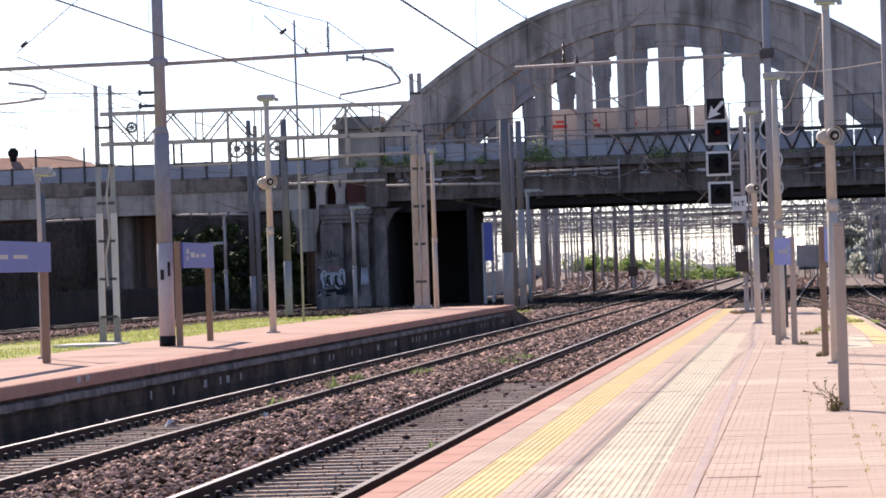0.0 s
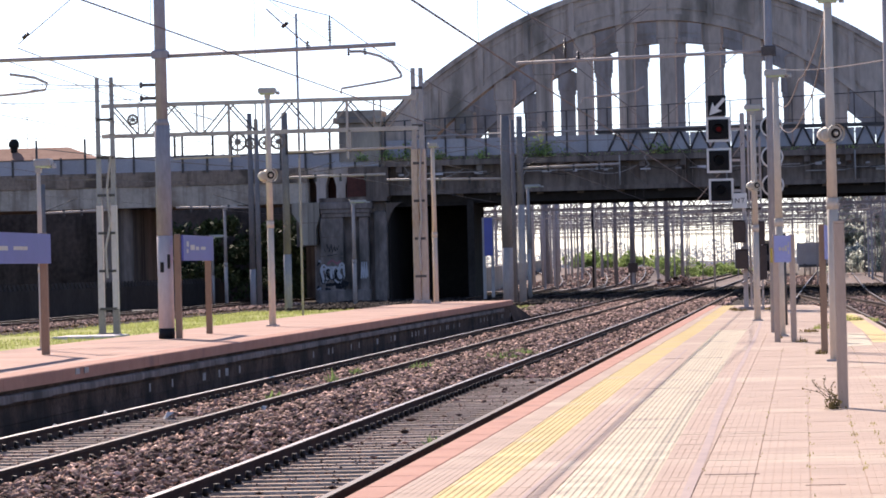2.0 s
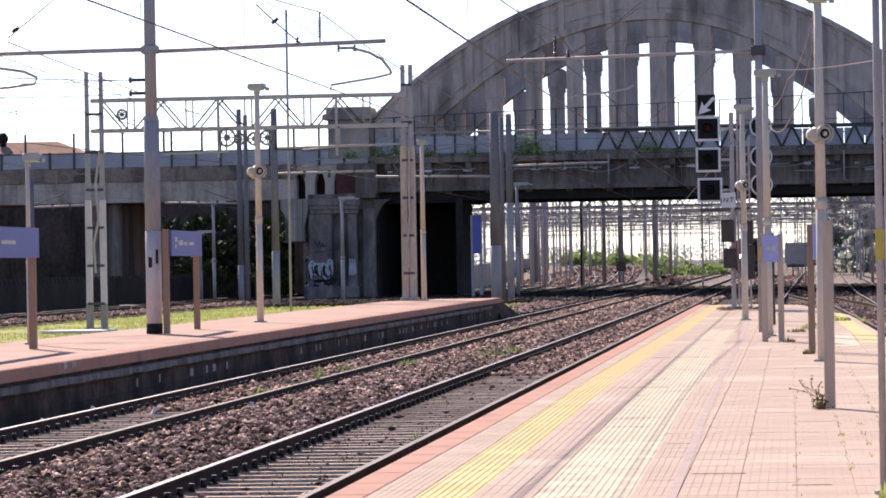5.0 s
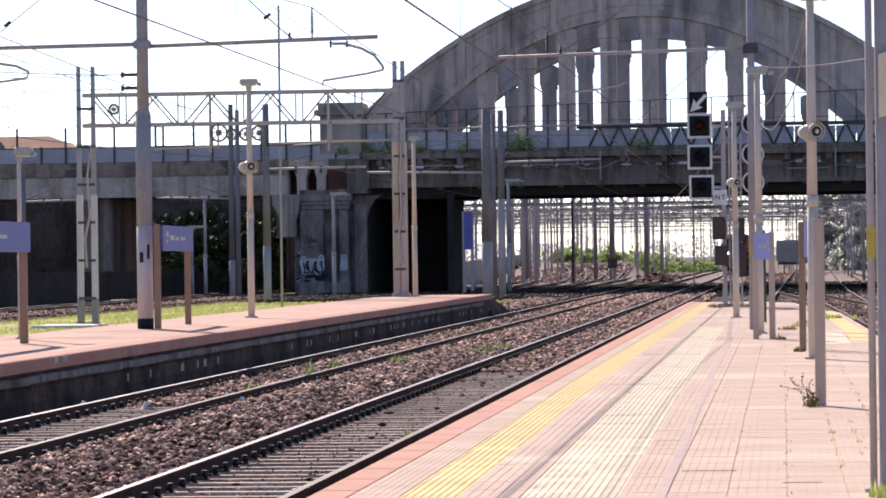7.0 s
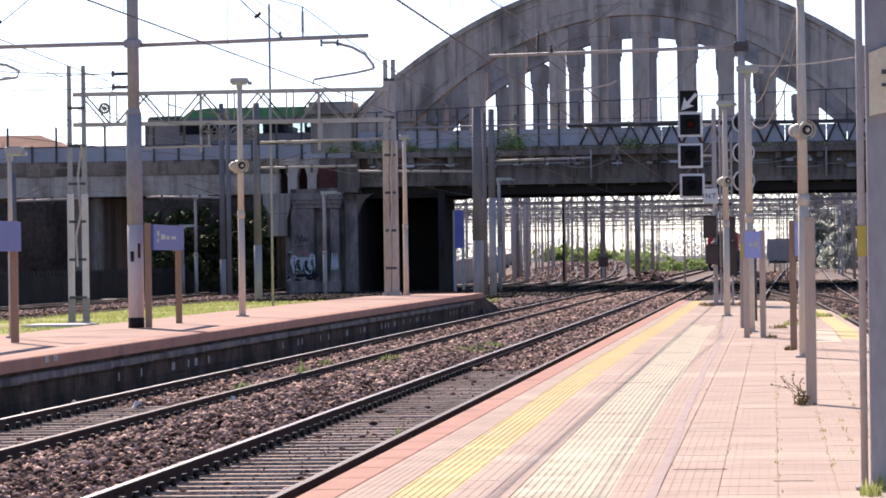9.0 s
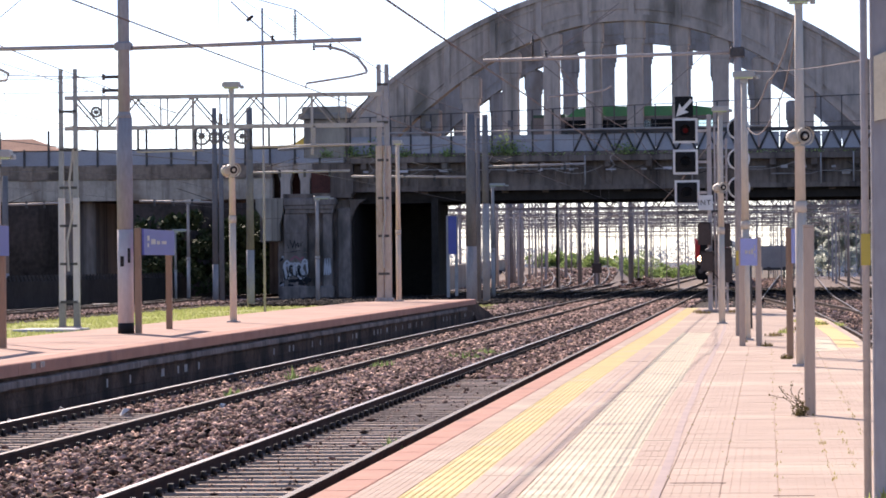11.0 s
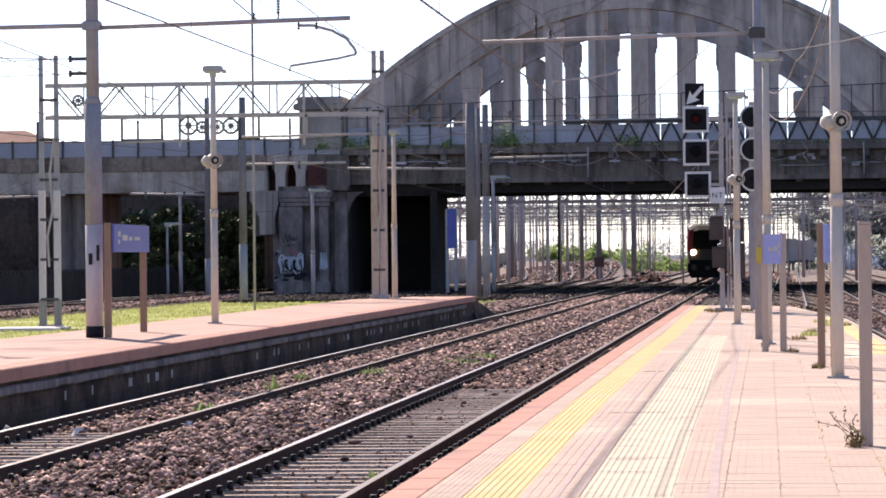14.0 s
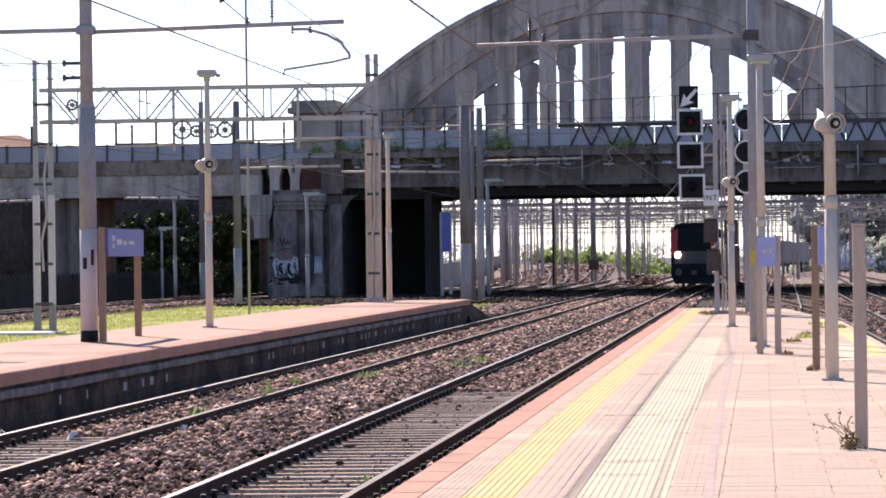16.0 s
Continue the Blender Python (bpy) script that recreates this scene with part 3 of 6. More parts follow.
def ridged(w, d, n, h, material, name):
    """A tactile tile: a plate with rounded bars along the platform."""
    g = Geo().box(0, w, 0, d, -0.03, -0.005)
    p = w / n
    for i in range(n):
        a = i * p + p * 0.2
        g.add([(a, 0, -0.006), (a + p * 0.6, 0, -0.006), (a + p * 0.45, 0, h), (a + p * 0.15, 0, h), (a, d, -0.006), (a + p * 0.6, d, -0.006), (a + p * 0.45, d, h), (a + p * 0.15, d, h)], [(0, 1, 2, 3), (7, 6, 5, 4), (3, 2, 6, 7), (1, 5, 6, 2), (4, 0, 3, 7)])
    return g.mesh(name, material)


def grooved(w, d, n, material, name):
    """A paver cut into small squares by shallow grooves."""
    g = Geo().box(0, w, 0, d, -0.03, -0.0025)
    p, q = w / n, d / n
    for i in range(n):
        g.box(i * p + 0.0025, (i + 1) * p - 0.0025, 0.003, d - 0.003, -0.0025, 0.0)
    return g.mesh(name, material)


yellow_mesh = ridged(0.385, 0.396, 7, 0.001, YELLOW, "tile")
cream_mesh = ridged(0.316, 0.396, 6, 0.001, CREAM, "tile")
pink_mesh = grooved(0.386, 0.396, 6, PINK, "tile")
LAID = (19.0, 23.0, 30.0, 38.0, 46.0, 66.0, 76.0, 100.0)  # stations at which the strips bend
YEL = (0.06, 0.04, 0.0, -0.06, -0.10, -0.10, -0.06, -0.12)
CRE = (0.10, 0.085, 0.05, 0.01, 0.0, -0.08, -0.08, -0.08)
tiles = []
for r in range(240):
    y = 19.6 + 0.4 * r
    if y > END - 0.5:
        break
    dy, dc = float(np.interp(y, LAID, YEL)), float(np.interp(y, LAID, CRE))
    ya, yb, ca, cb = -2.56 + dy, -2.172 + dy, -1.80 + dc, -1.162 + dc
    row = [(ya, yellow_mesh, 0), (-2.84, pink_mesh, (ya + 2.844) / 0.386), (yb, pink_mesh, (ca - yb - 0.004) / 0.386)]
    if y < 76:
        row += [(ca, cream_mesh, 0), (ca + 0.32, cream_mesh, 0)]
    else:
        row += [(ca, pink_mesh, 0.8), (ca + 0.32, pink_mesh, 0.8)]
    row.append((cb, pink_mesh, (-0.77 - cb) / 0.386))
    row += [(-0.765 + 0.39 * k, pink_mesh, 0) for k in range(7)]
    tiles += [(y, x, me, sx) for x, me, sx in row if x + 0.38 <= right_edge(y)]
tiles.sort(key=lambda q: q[0])
TILES_NEAR, TILES_REST = tiles[:300], tiles[300:]
by_mesh = {}
for y, x, me, sx in TILES_REST:
    by_mesh.setdefault(me.name, (me, []))[1].append((x, y, sx))
for me, lst in by_mesh.values():
    k = len(me.vertices)
    co = np.empty(k * 3)
    me.vertices.foreach_get("co", co)
    co = co.reshape(-1, 3)
    fs = [tuple(p.vertices) for p in me.polygons]
    vs, ff = [], []
    for i, (x, y, sx) in enumerate(lst):
        c = co * np.array([sx or 1, 1, 1]) + np.array([x, y, rng.uniform(-0.001, 0.001)])
        vs.append(c)
        ff += [tuple(i * k + q for q in p) for p in fs]
    m2 = bpy.data.meshes.new("tiles")
    m2.from_pydata(np.concatenate(vs).tolist(), [], ff)
    m2.materials.append(me.materials[0])
    ob = new("tiles", m2)
    ob.parent = NP
    tagged(ob, "paving tiles farther along the platform", kind="stuff")
# yellow strip along the far edge of the platform
g = Geo()
for i in range(40):
    y = 62 + 0.8 * i
    e = right_edge(y) - 0.55
    g.box(e, e + 0.38, y, y + 0.79, -0.02, 0.004)
tagged(part("edge_strip", g, YELLOW, NP, "worn yellow edge strip"), kind="stuff")
g = Geo()
for i in range(12):
    y = 60 + 0.8 * i
    g.box(0.62, 1.15, y, y + 0.79, -0.02, 0.005)
tagged(part("cream_strip", g, CREAM, NP, "cream tactile strip on the other side"), kind="stuff")

# tyre streaks and repair lines worn into the paving
SMEAR = mat("rubber_smear", (0.56, 0.435, 0.38), (0.45, 0.345, 0.32), 0.85, scale=2, fine=20, space="World")
for x0, w0, ya, yb, bend in ((-0.86, 0.034, 20, 84, 0.06), (-1.93, 0.018, 20, 60, 0.03)):
    g = Geo()
    ys = np.linspace(ya, yb, 60)
    for a, b in zip(ys, ys[1:]):
        xa, xb = (x0 - 0.004 * (q - 35) + bend * 0.4 * math.sin(q * 0.11) + 0.006 * math.sin(q * 0.5) for q in (a, b))
        g.add([(xa - w0, a, 0.003), (xa + w0, a, 0.003), (xb + w0, b, 0.003), (xb - w0, b, 0.003)], [(0, 1, 2, 3)])
    part("smear", g, SMEAR, NP, "dark rubber smear on the paving")
for x0, x1, y, w0 in ((-0.74, -0.35, 25.05, 0.03), (-2.1, -1.5, 42.1, 0.02), (-2.2, -1.9, 54.6, 0.03), (-1.8, -1.3, 54.7, 0.02), (-0.02, 0.25, 23.7, 0.01)):
    part("crack", Geo().box(x0, x1, y - w0, y + w0, -0.001, 0.003), OPENJOINT, NP, "open joint in the paving")
for y in (21.9, 30.9, 39.2, 48.5, 58.0, 68.0):
    part("mortar_line", Geo().box(-1.15, 1.4, y - 0.03, y + 0.03, -0.002, 0.0018), JOINT, NP, "pale mortar line across the paving")

# ---- far platform ----
FZ = 0.26
FP = thing("pavement_2", pose(0, 0, 0), "low island platform with red coping and block wall", "platform", kind="structure")
part("platform_body", Geo().prism([(-10.22, 18), (-13.9, 18), (-13.9, 118), (-12.4, 124), (-10.45, 124)], -0.61, FZ - 0.005, "z"), PINKFAR, FP, "faded pink platform surface")
g = Geo()
for i in range(88):
    y = 18 + 1.2 * i
    x = -10.10 - 0.22 * max(0, y - 40) / 80
    g.box(x - 0.45, x, y, y + 1.19, FZ - 0.17, FZ + 0.004, 0.015)
tagged(part("coping", g, COPING, FP, "worn red coping stones"), kind="stuff")
blocks, marks = Geo(), Geo()
for row in range(3):
    z = -0.60 + row * 0.235
    for i in range(120):
        y = 30 + 0.8 * i + (0.4 if row % 2 else 0)
        x = -10.20 - 0.22 * max(0, y - 40) / 80 + rng.uniform(-0.004, 0.004)
        blocks.box(x - 0.1, x, y, y + 0.795, z, z + 0.229)
        if row == 1 and rng.random() < 0.30:
            a = y + rng.uniform(0.05, 0.5)
            marks.box(x + 0.001, x + 0.006, a, a + rng.choice((0.1, 0.15, 0.3)), z + 0.05, z + 0.18)
g = Geo()
for i in range(150):
    y = 30 + 0.6 * i
    x = -10.17 - 0.22 * max(0, y - 40) / 80
    g.box(x - 0.1, x + rng.uniform(0.05, 0.075), y, y + 0.597, FZ - 0.335 + rng.uniform(-0.012, 0.006), FZ - 0.235 + rng.uniform(-0.006, 0.006), 0.02)
tagged(part("string_course", g, CONCMID, FP, "crumbling concrete band under the coping"), kind="stuff")
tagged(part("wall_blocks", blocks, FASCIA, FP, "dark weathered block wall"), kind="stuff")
tagged(part("lime_marks", marks, WHITEWASH, FP, "white lime marks on the wall"), kind="stuff")
marks = Geo()
for y in (47.6, 48.2):
    marks.box(-10.115, -10.10, y, y + 0.25, FZ - 0.10, FZ - 0.02)
tagged(part("coping_marks", marks, WHITEWASH, FP, "white paint marks on the coping"), kind="stuff")
g = Geo().add([(-10.5, 123.5, FZ), (-12.4, 123.5, FZ), (-12.1, 130, -0.55), (-9.9, 129, -0.58), (-10.3, 123.5, -0.6), (-12.6, 123.5, -0.6)], [(0, 1, 2, 3), (0, 3, 4), (1, 5, 2)])
part("ramp", g, FASCIA, FP, "rubble ramp at the platform end")

# ---- grass strip ----
part("grass_ground", Geo().add([(-14.0, 60, -0.60), (-28.6, 60, -0.60), (-28.6, 176, -0.60), (-20.5, 182, -0.60), (-12.6, 150, -0.60), (-12.4, 118, -0.60)], [(0, 1, 2, 3, 4, 5)]), GRASS)
tagged(bpy.data.objects["grass_ground"], "patchy yellow-green grass strip behind the platform", "lawn", kind="structure")
spots = []
for _ in range(36000):
    y = rng.uniform(100, 178)
    x = rng.uniform(-28.5, -13.5)
    if noise.noise((x * 0.35, y * 0.2, 0)) < -0.22:
        continue
    spots.append((x, y, -0.60, rng.uniform(0.04, 0.12), rng.uniform(0, 6.28), rng.uniform(-0.9, 0.9)))
BLADEW = ([(-0.22, 0, 0), (0.22, 0, 0), (0.05, 0.3, 1.0)], [(0, 1, 2)], 0.8)
scatter("grass", BLADE, spots, BLADEW, None, "sunlit yellowish grass tufts behind the platform", "grass")


def tufts(name, material, centres, count, reach, height, label):
    sp = []
    for cx, cy, cz, k in centres:
        for _ in range(int(count * k)):
            a, d = rng.uniform(0, 6.28), reach * k * math.sqrt(rng.random())
            sp.append((cx + d * math.cos(a), cy + 3 * d * math.sin(a), cz, height * rng.uniform(0.4, 1.2) * (1 - 0.4 * d / (reach * k)), rng.uniform(0, 6.28), rng.uniform(-0.9, 0.9)))
    return scatter(name, material, sp, ([(-0.16, 0, 0), (0.16, 0, 0), (0.1, 0.1, 0.6), (0.0, 0.25, 1.0)], [(0, 1, 2, 3)], 0.8), None, label, "weeds")


tufts("weeds", WEED, [(-6.2, 70.5, -0.42, 1.4), (-6.05, 74, -0.42, 1.0), (-7.2, 65.5, -0.42, 0.9), (-8.2, 60, -0.42, 0.35), (-8.3, 64, -0.42, 0.35), (-3.95, 37.2, -0.42, 0.35), (-8.0, 52, -0.42, 0.4)], 90, 0.32, 0.2, "small green weeds growing in the ballast")
tufts("weeds", BLADE, [(-12.6, 140, -0.5, 2.2), (-12.0, 150, -0.5, 2.0), (-13.4, 156, -0.5, 1.6), (-11.6, 134, -0.5, 1.6)], 60, 0.4, 0.16, "yellowing weeds beyond the platform end")
spots = []
for x, ya, yb, n in ((0.015, 22, 34, 50), (0.015, 36, 70, 60), (-0.375, 26, 60, 45), (-0.765, 24, 50, 30), (0.405, 25, 34, 90), (0.795, 23, 40, 120), (0.60, 27, 33, 60), (0.41, 50, 62, 40), (0.79, 41, 60, 70)):
    for _ in range(n):
        c = ya + (yb - ya) * rng.random()
        c = round(c / 1.6) * 1.6 + rng.gauss(0, 0.25)
        spots.append((x + rng.gauss(0, 0.018), c, 0.0, rng.uniform(0.012, 0.03), rng.uniform(0, 6.28), rng.uniform(-1, 1)))
scatter("weeds", STRAW, spots, BLADEW, None, "short dry straw growing in the platform joints", "weeds")
tufts("weeds", DRYWEED, [ (-0.5, 67, 0, 0.5), (-0.05, 63.6, 0, 0.7), (0.25, 55.5, 0, 0.6), (0.1, 72, 0, 1.3), (0.5, 78, 0, 1.5), (1.2, 84, 0, 1.6), (1.4, 92, -0.3, 2), (-1.9, 103, 0, 1.6), (-1.3, 106, 0, 1.6), (-2.1, 105, 0, 1.0), (-1.0, 104, 0, 1.2)], 70, 0.16, 0.11, "dry yellow-green weeds in the platform joints")
tufts("weeds", BLADE, [(0.60, 22.3, 0, 0.5), (0.68, 22.7, 0, 0.6), (1.1, 84, 0, 2.2), (0.9, 88, 0, 2.2), (1.6, 88, -0.1, 2.2), (0.35, 75, 0, 1.3)], 80, 0.14, 0.12, "yellow-green grass at the foot of the posts")
sp, g = [], Geo()
for dx, dz, tw in ((-0.26, 0.40, 0.03), (-0.19, 0.33, -0.02), (-0.13, 0.44, 0.04), (-0.08, 0.26, 0.02), (-0.31, 0.30, -0.03), (-0.04, 0.38, 0.03)):
    p0, line = Vector((0.30, 35.45, 0.0)), []
    for i in range(9):
        q = i / 8
        line.append((p0.x + dx * q ** 1.4 + tw * math.sin(q * 7), p0.y + tw * 2 * q, 0.75 * dz * q + 0.01 * math.sin(q * 11)))
    g.path(line, 0.0035, 4)
    for i, (x, y, z) in enumerate(line):
        for _ in range(3):
            sp.append((x + rng.gauss(0, 0.012), y + rng.gauss(0, 0.012), z + rng.gauss(0, 0.01), rng.uniform(0.010, 0.020), rng.uniform(0, 6.28), rng.uniform(-1, 1)))
for _ in range(190):
    sp.append((0.27 + rng.gauss(0, 0.04), 35.45 + rng.gauss(0, 0.06), abs(rng.gauss(0, 0.07)), rng.uniform(0.014, 0.028), rng.uniform(0, 6.28), rng.uniform(-1, 1)))
wp = thing("weed_plant", pose(0, 0, 0), "straggly dry weed at the foot of a sign post", "plant")
part("stems", g, BARK, wp)
scatter("leaves", DRYWEED, sp, LEAFQ, wp, "", "", "")

# ---- bridge ----
BA = radians(-1.7)
BM = Matrix.Translation((-8, 206, 0)) @ Matrix.Rotation(BA, 4, "Z")
bridge = thing("road_bridge", BM, "old concrete road bridge with twin open-spandrel arches, streaked grey", "bridge", kind="structure")
WID = 28.0  # from the front rib to the back rib
SKEW = -1.2  # shift of the back rib along the road
RISE = 0.35  # the back rib stands a little higher
PASS = 12.0  # depth of pier, passage and viaduct


def ext(u):
    return 18.11 - 0.02636 * (u - 0.4) ** 2


def intr(u):
    return 15.78 - 0.0355 * (u + 0.15) ** 2


def arch(y0, y1, concrete):
    n = 72
    us = [-17.9 + 36.6 * i / n for i in range(n + 1)]
    g = Geo()
    v = []
    for u in us:
        lo = max(7.4, min(intr(u), ext(u) - 1.6))
        hi = max(lo + 0.05, ext(u))
        v += [(u, y0, lo), (u, y0, hi), (u, y1, hi), (u, y1, lo)]
    f = []
    for i in range(n):
        a, b = 4 * i, 4 * i + 4
        f += [(a, b, b + 1, a + 1), (a + 1, b + 1, b + 2, a + 2), (a + 2, b + 2, b + 3, a + 3), (a + 3, b + 3, b, a)]
    f += [(0, 1, 2, 3), (4 * n + 3, 4 * n + 2, 4 * n + 1, 4 * n)]
    g.add(v, f)
    rib = part("arch_rib", g, concrete, bridge, "tall curved concrete arch rib")
    cap, soff, panel = Geo(), Geo(), Geo()
    for i in range(n):
        u0, u1 = us[i], us[i + 1]
        if u0 < -17.2 or u1 > 18:
            continue
        a0, a1 = ext(u0), ext(u1)
        for k, (t, o) in enumerate(((0.28, 0.22),)):
            cap.add([(u0, y0 - o, a0 - t), (u1, y0 - o, a1 - t), (u1, y0 - o, a1 + 0.06), (u0, y0 - o, a0 + 0.06), (u0, y1 + o, a0 - t), (u1, y1 + o, a1 - t), (u1, y1 + o, a1 + 0.06), (u0, y1 + o, a0 + 0.06)], [(0, 1, 2, 3), (7, 6, 5, 4), (3, 2, 6, 7), (0, 4, 5, 1)])
        b0, b1 = min(intr(u0), ext(u0) - 1.6), min(intr(u1), ext(u1) - 1.6)
        if min(b0, b1) > 7.6:
            cap.add([(u0, y0 - 0.16, b0 - 0.02), (u1, y0 - 0.16, b1 - 0.02), (u1, y0 - 0.16, b1 + 0.36), (u0, y0 - 0.16, b0 + 0.36), (u0, y0, b0 - 0.02), (u1, y0, b1 - 0.02), (u1, y0, b1 + 0.36), (u0, y0, b0 + 0.36)], [(0, 1, 2, 3), (3, 2, 6, 7), (0, 4, 5, 1)])
            soff.add([(u0, y0, b0 - 0.015), (u1, y0, b1 - 0.015), (u1, y1, b1 - 0.015), (u0, y1, b0 - 0.015)], [(0, 3, 2, 1)])
    for off, base in ((-0.62, ext), (0.72, intr)):
        for i in range(n):
            u0, u1 = us[i], us[i + 1]
            if u0 < -14.6 or u1 > 15.6:
                continue
            b0, b1 = (min(base(q), ext(q) - 1.6 if base is intr else 99) + off for q in (u0, u1))
            if min(b0, b1) < 8:
                continue
            cap.add([(u0, y0 - 0.08, b0 - 0.05), (u1, y0 - 0.08, b1 - 0.05), (u1, y0 - 0.08, b1 + 0.05), (u0, y0 - 0.08, b0 + 0.05), (u0, y0, b0 - 0.05), (u1, y0, b1 - 0.05), (u1, y0, b1 + 0.05), (u0, y0, b0 + 0.05)], [(0, 1, 2, 3), (3, 2, 6, 7), (0, 4, 5, 1)])
    part("rib_moulding", cap, concrete, rib, "projecting edge mouldings")
    part("rib_soffit", soff, BOUNCECONC, rib, "ochre-tinted underside, bounced light in its colour")
    # ribs that divide the face into long panels
    for k in range(11):
        u = -13.6 + 2.75 * k
        panel.box(u - 0.17, u + 0.17, y0 - 0.15, y0, min(intr(u), ext(u) - 1.6) + 0.34, ext(u) - 0.26)
    part("rib_pilasters", panel, concrete, rib, "shallow upright bands")
    return rib


arch(0.0, 1.15, CONC)
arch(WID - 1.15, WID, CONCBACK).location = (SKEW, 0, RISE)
UCOLS = [-11.9, -9.48, -7.1, -4.65, -2.16, 0.30, 2.95, 5.35, 7.82, 10.33]
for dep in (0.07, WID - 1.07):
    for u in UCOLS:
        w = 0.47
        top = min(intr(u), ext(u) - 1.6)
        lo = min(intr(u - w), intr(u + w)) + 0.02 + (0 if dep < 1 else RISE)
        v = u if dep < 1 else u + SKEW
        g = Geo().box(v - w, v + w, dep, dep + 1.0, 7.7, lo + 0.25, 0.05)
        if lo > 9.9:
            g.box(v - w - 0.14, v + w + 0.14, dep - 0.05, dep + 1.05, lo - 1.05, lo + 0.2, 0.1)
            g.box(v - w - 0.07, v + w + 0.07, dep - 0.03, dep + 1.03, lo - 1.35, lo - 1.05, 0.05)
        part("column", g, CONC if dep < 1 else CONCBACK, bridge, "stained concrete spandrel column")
# main span deck
gr0 = random.Random(3)
U0, U1 = -16.6, 135.0
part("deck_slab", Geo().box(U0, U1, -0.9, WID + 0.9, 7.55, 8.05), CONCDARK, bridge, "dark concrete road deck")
# inner girders take the underdeck shade as their own colour
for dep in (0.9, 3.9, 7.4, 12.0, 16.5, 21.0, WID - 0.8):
    part("girder", Geo().box(U0, U1, dep, dep + 0.8, 5.25 if dep < 8 else 5.5, 7.55), SHADEBLACK, bridge, "longitudinal girder coloured black as the shade under the deck")
part("edge_girder", Geo().box(U0, U1, 0.0, 0.5, 5.95, 7.55), CONCDARK, bridge, "dark streaked edge girder")
g = Geo()
u = -15.8
while u < 40:
    g.prism([(-0.02, 7.55), (-0.85, 7.55), (-0.85, 7.15), (-0.45, 6.9), (-0.02, 5.9)], u - 0.17, u + 0.17, "x")
    g.box(u - 0.2, u + 0.2, -0.12, 0.0, 5.95, 7.5)
    g.box(u + 0.55, u + 1.85, -0.05, 0.0, 6.75, 6.9)
    u += 2.42
tagged(part("brackets", g, CONCDARK, bridge, "projecting concrete brackets"), kind="stuff")
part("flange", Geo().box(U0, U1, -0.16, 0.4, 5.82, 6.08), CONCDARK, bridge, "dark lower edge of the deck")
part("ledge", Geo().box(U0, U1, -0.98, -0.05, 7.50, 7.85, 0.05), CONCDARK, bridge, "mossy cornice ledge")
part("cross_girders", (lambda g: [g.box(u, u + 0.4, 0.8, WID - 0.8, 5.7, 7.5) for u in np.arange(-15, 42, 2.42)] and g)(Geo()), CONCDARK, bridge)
# cables slung along the deck edge
for k in range(9):
    a = -15 + 3.4 * k + gr0.uniform(-0.5, 0.5)
    b = a + gr0.uniform(2.0, 4.5)
    za, zb, s = gr0.uniform(7.0, 7.5), gr0.uniform(6.9, 7.5), gr0.uniform(0.2, 0.7)
    pts = [(a + (b - a) * q, -1.0, za + (zb - za) * q - s * 4 * q * (1 - q)) for q in np.linspace(0, 1, 9)]
    part("slack_cable", Geo().path(pts, 0.022, 4), GALV if k % 3 == 0 else KNOB, bridge, "slack cable under the ledge")
# pale blocks added to imitate daylight showing through slots in the deck edge
for k in range(17):
    a = -15.5 + 2.0 * k + gr0.uniform(-0.6, 0.6)
    w1 = gr0.uniform(0.08, 0.3)
    part("fitting", Geo().box(a - w1, a + w1, -1.06, -0.98, 6.93, 7.0 + gr0.uniform(0, 0.1), 0.01), WHITEPOLE if k % 2 else GALV, bridge, "pale block in place of a daylight slot")
for a, b, z in ((-9.0, -3.0, 7.02), (1.5, 8.0, 6.98), (-15, -10.5, 7.05)):
    part("conduit", Geo().tube((a, -1.02, z), (b, -1.02, z + 0.03), 0.03, n=6), GALV, bridge, "pale conduit")
# lattice parapet with panels behind
mesh_panel = Geo().box(-0.58, 0.58, 0, 0.03, 0, 1.15).mesh("panel", PANEL)
u = U0 + 0.6
k = 0
while u < 34:
    piece("panel", mesh_panel, bridge, u, -0.62, 7.93)
    u += 1.21
post, lat = Geo(), Geo()
u = U0
while u < 34:
    top = 10.28 + 0.032 * (u + 14.2)
    if u < -3.5:
        post.box(u - 0.05, u + 0.05, -0.78, -0.70, 7.85, top)
    else:
        post.box(u - 0.035, u + 0.035, -0.78, -0.72, 9.2, top)
        lat.tube((u, -0.76, 8.0), (u + 0.6, -0.76, 9.25), 0.06, n=4)
        lat.tube((u + 0.6, -0.76, 9.25), (u + 1.21, -0.76, 8.0), 0.06, n=4)
    u += 1.21
tagged(part("railing_posts", post, IRON, bridge, "dark iron railing posts"), kind="stuff")
tagged(part("lattice", lat, IRON, bridge, "riveted iron lattice"), kind="stuff")
g = Geo()
for a, b in ((-17, -3.5), (-3.5, 10), (10, 34)):
    za, zb = 10.28 + 0.032 * (a + 14.2), 10.28 + 0.032 * (b + 14.2)
    g.tube((a, -0.74, za), (b, -0.74, zb), 0.028, n=5)
    g.tube((a, -0.74, 9.62), (b, -0.74, 9.62), 0.02, n=5)
part("handrail", g, IRON, bridge, "thin dark handrail")
part("upper_chord", Geo().box(-4, 34, -0.84, -0.62, 9.12, 9.34).box(-4, 34, -0.80, -0.66, 7.9, 8.08), IRON, bridge, "grey iron chord of the lattice")
part("service_pipe", Geo().tube((-14.8, -1.05, 9.26), (8.2, -1.05, 9.4), 0.055), GALV, bridge, "pale service pipe along the deck")
g = Geo()
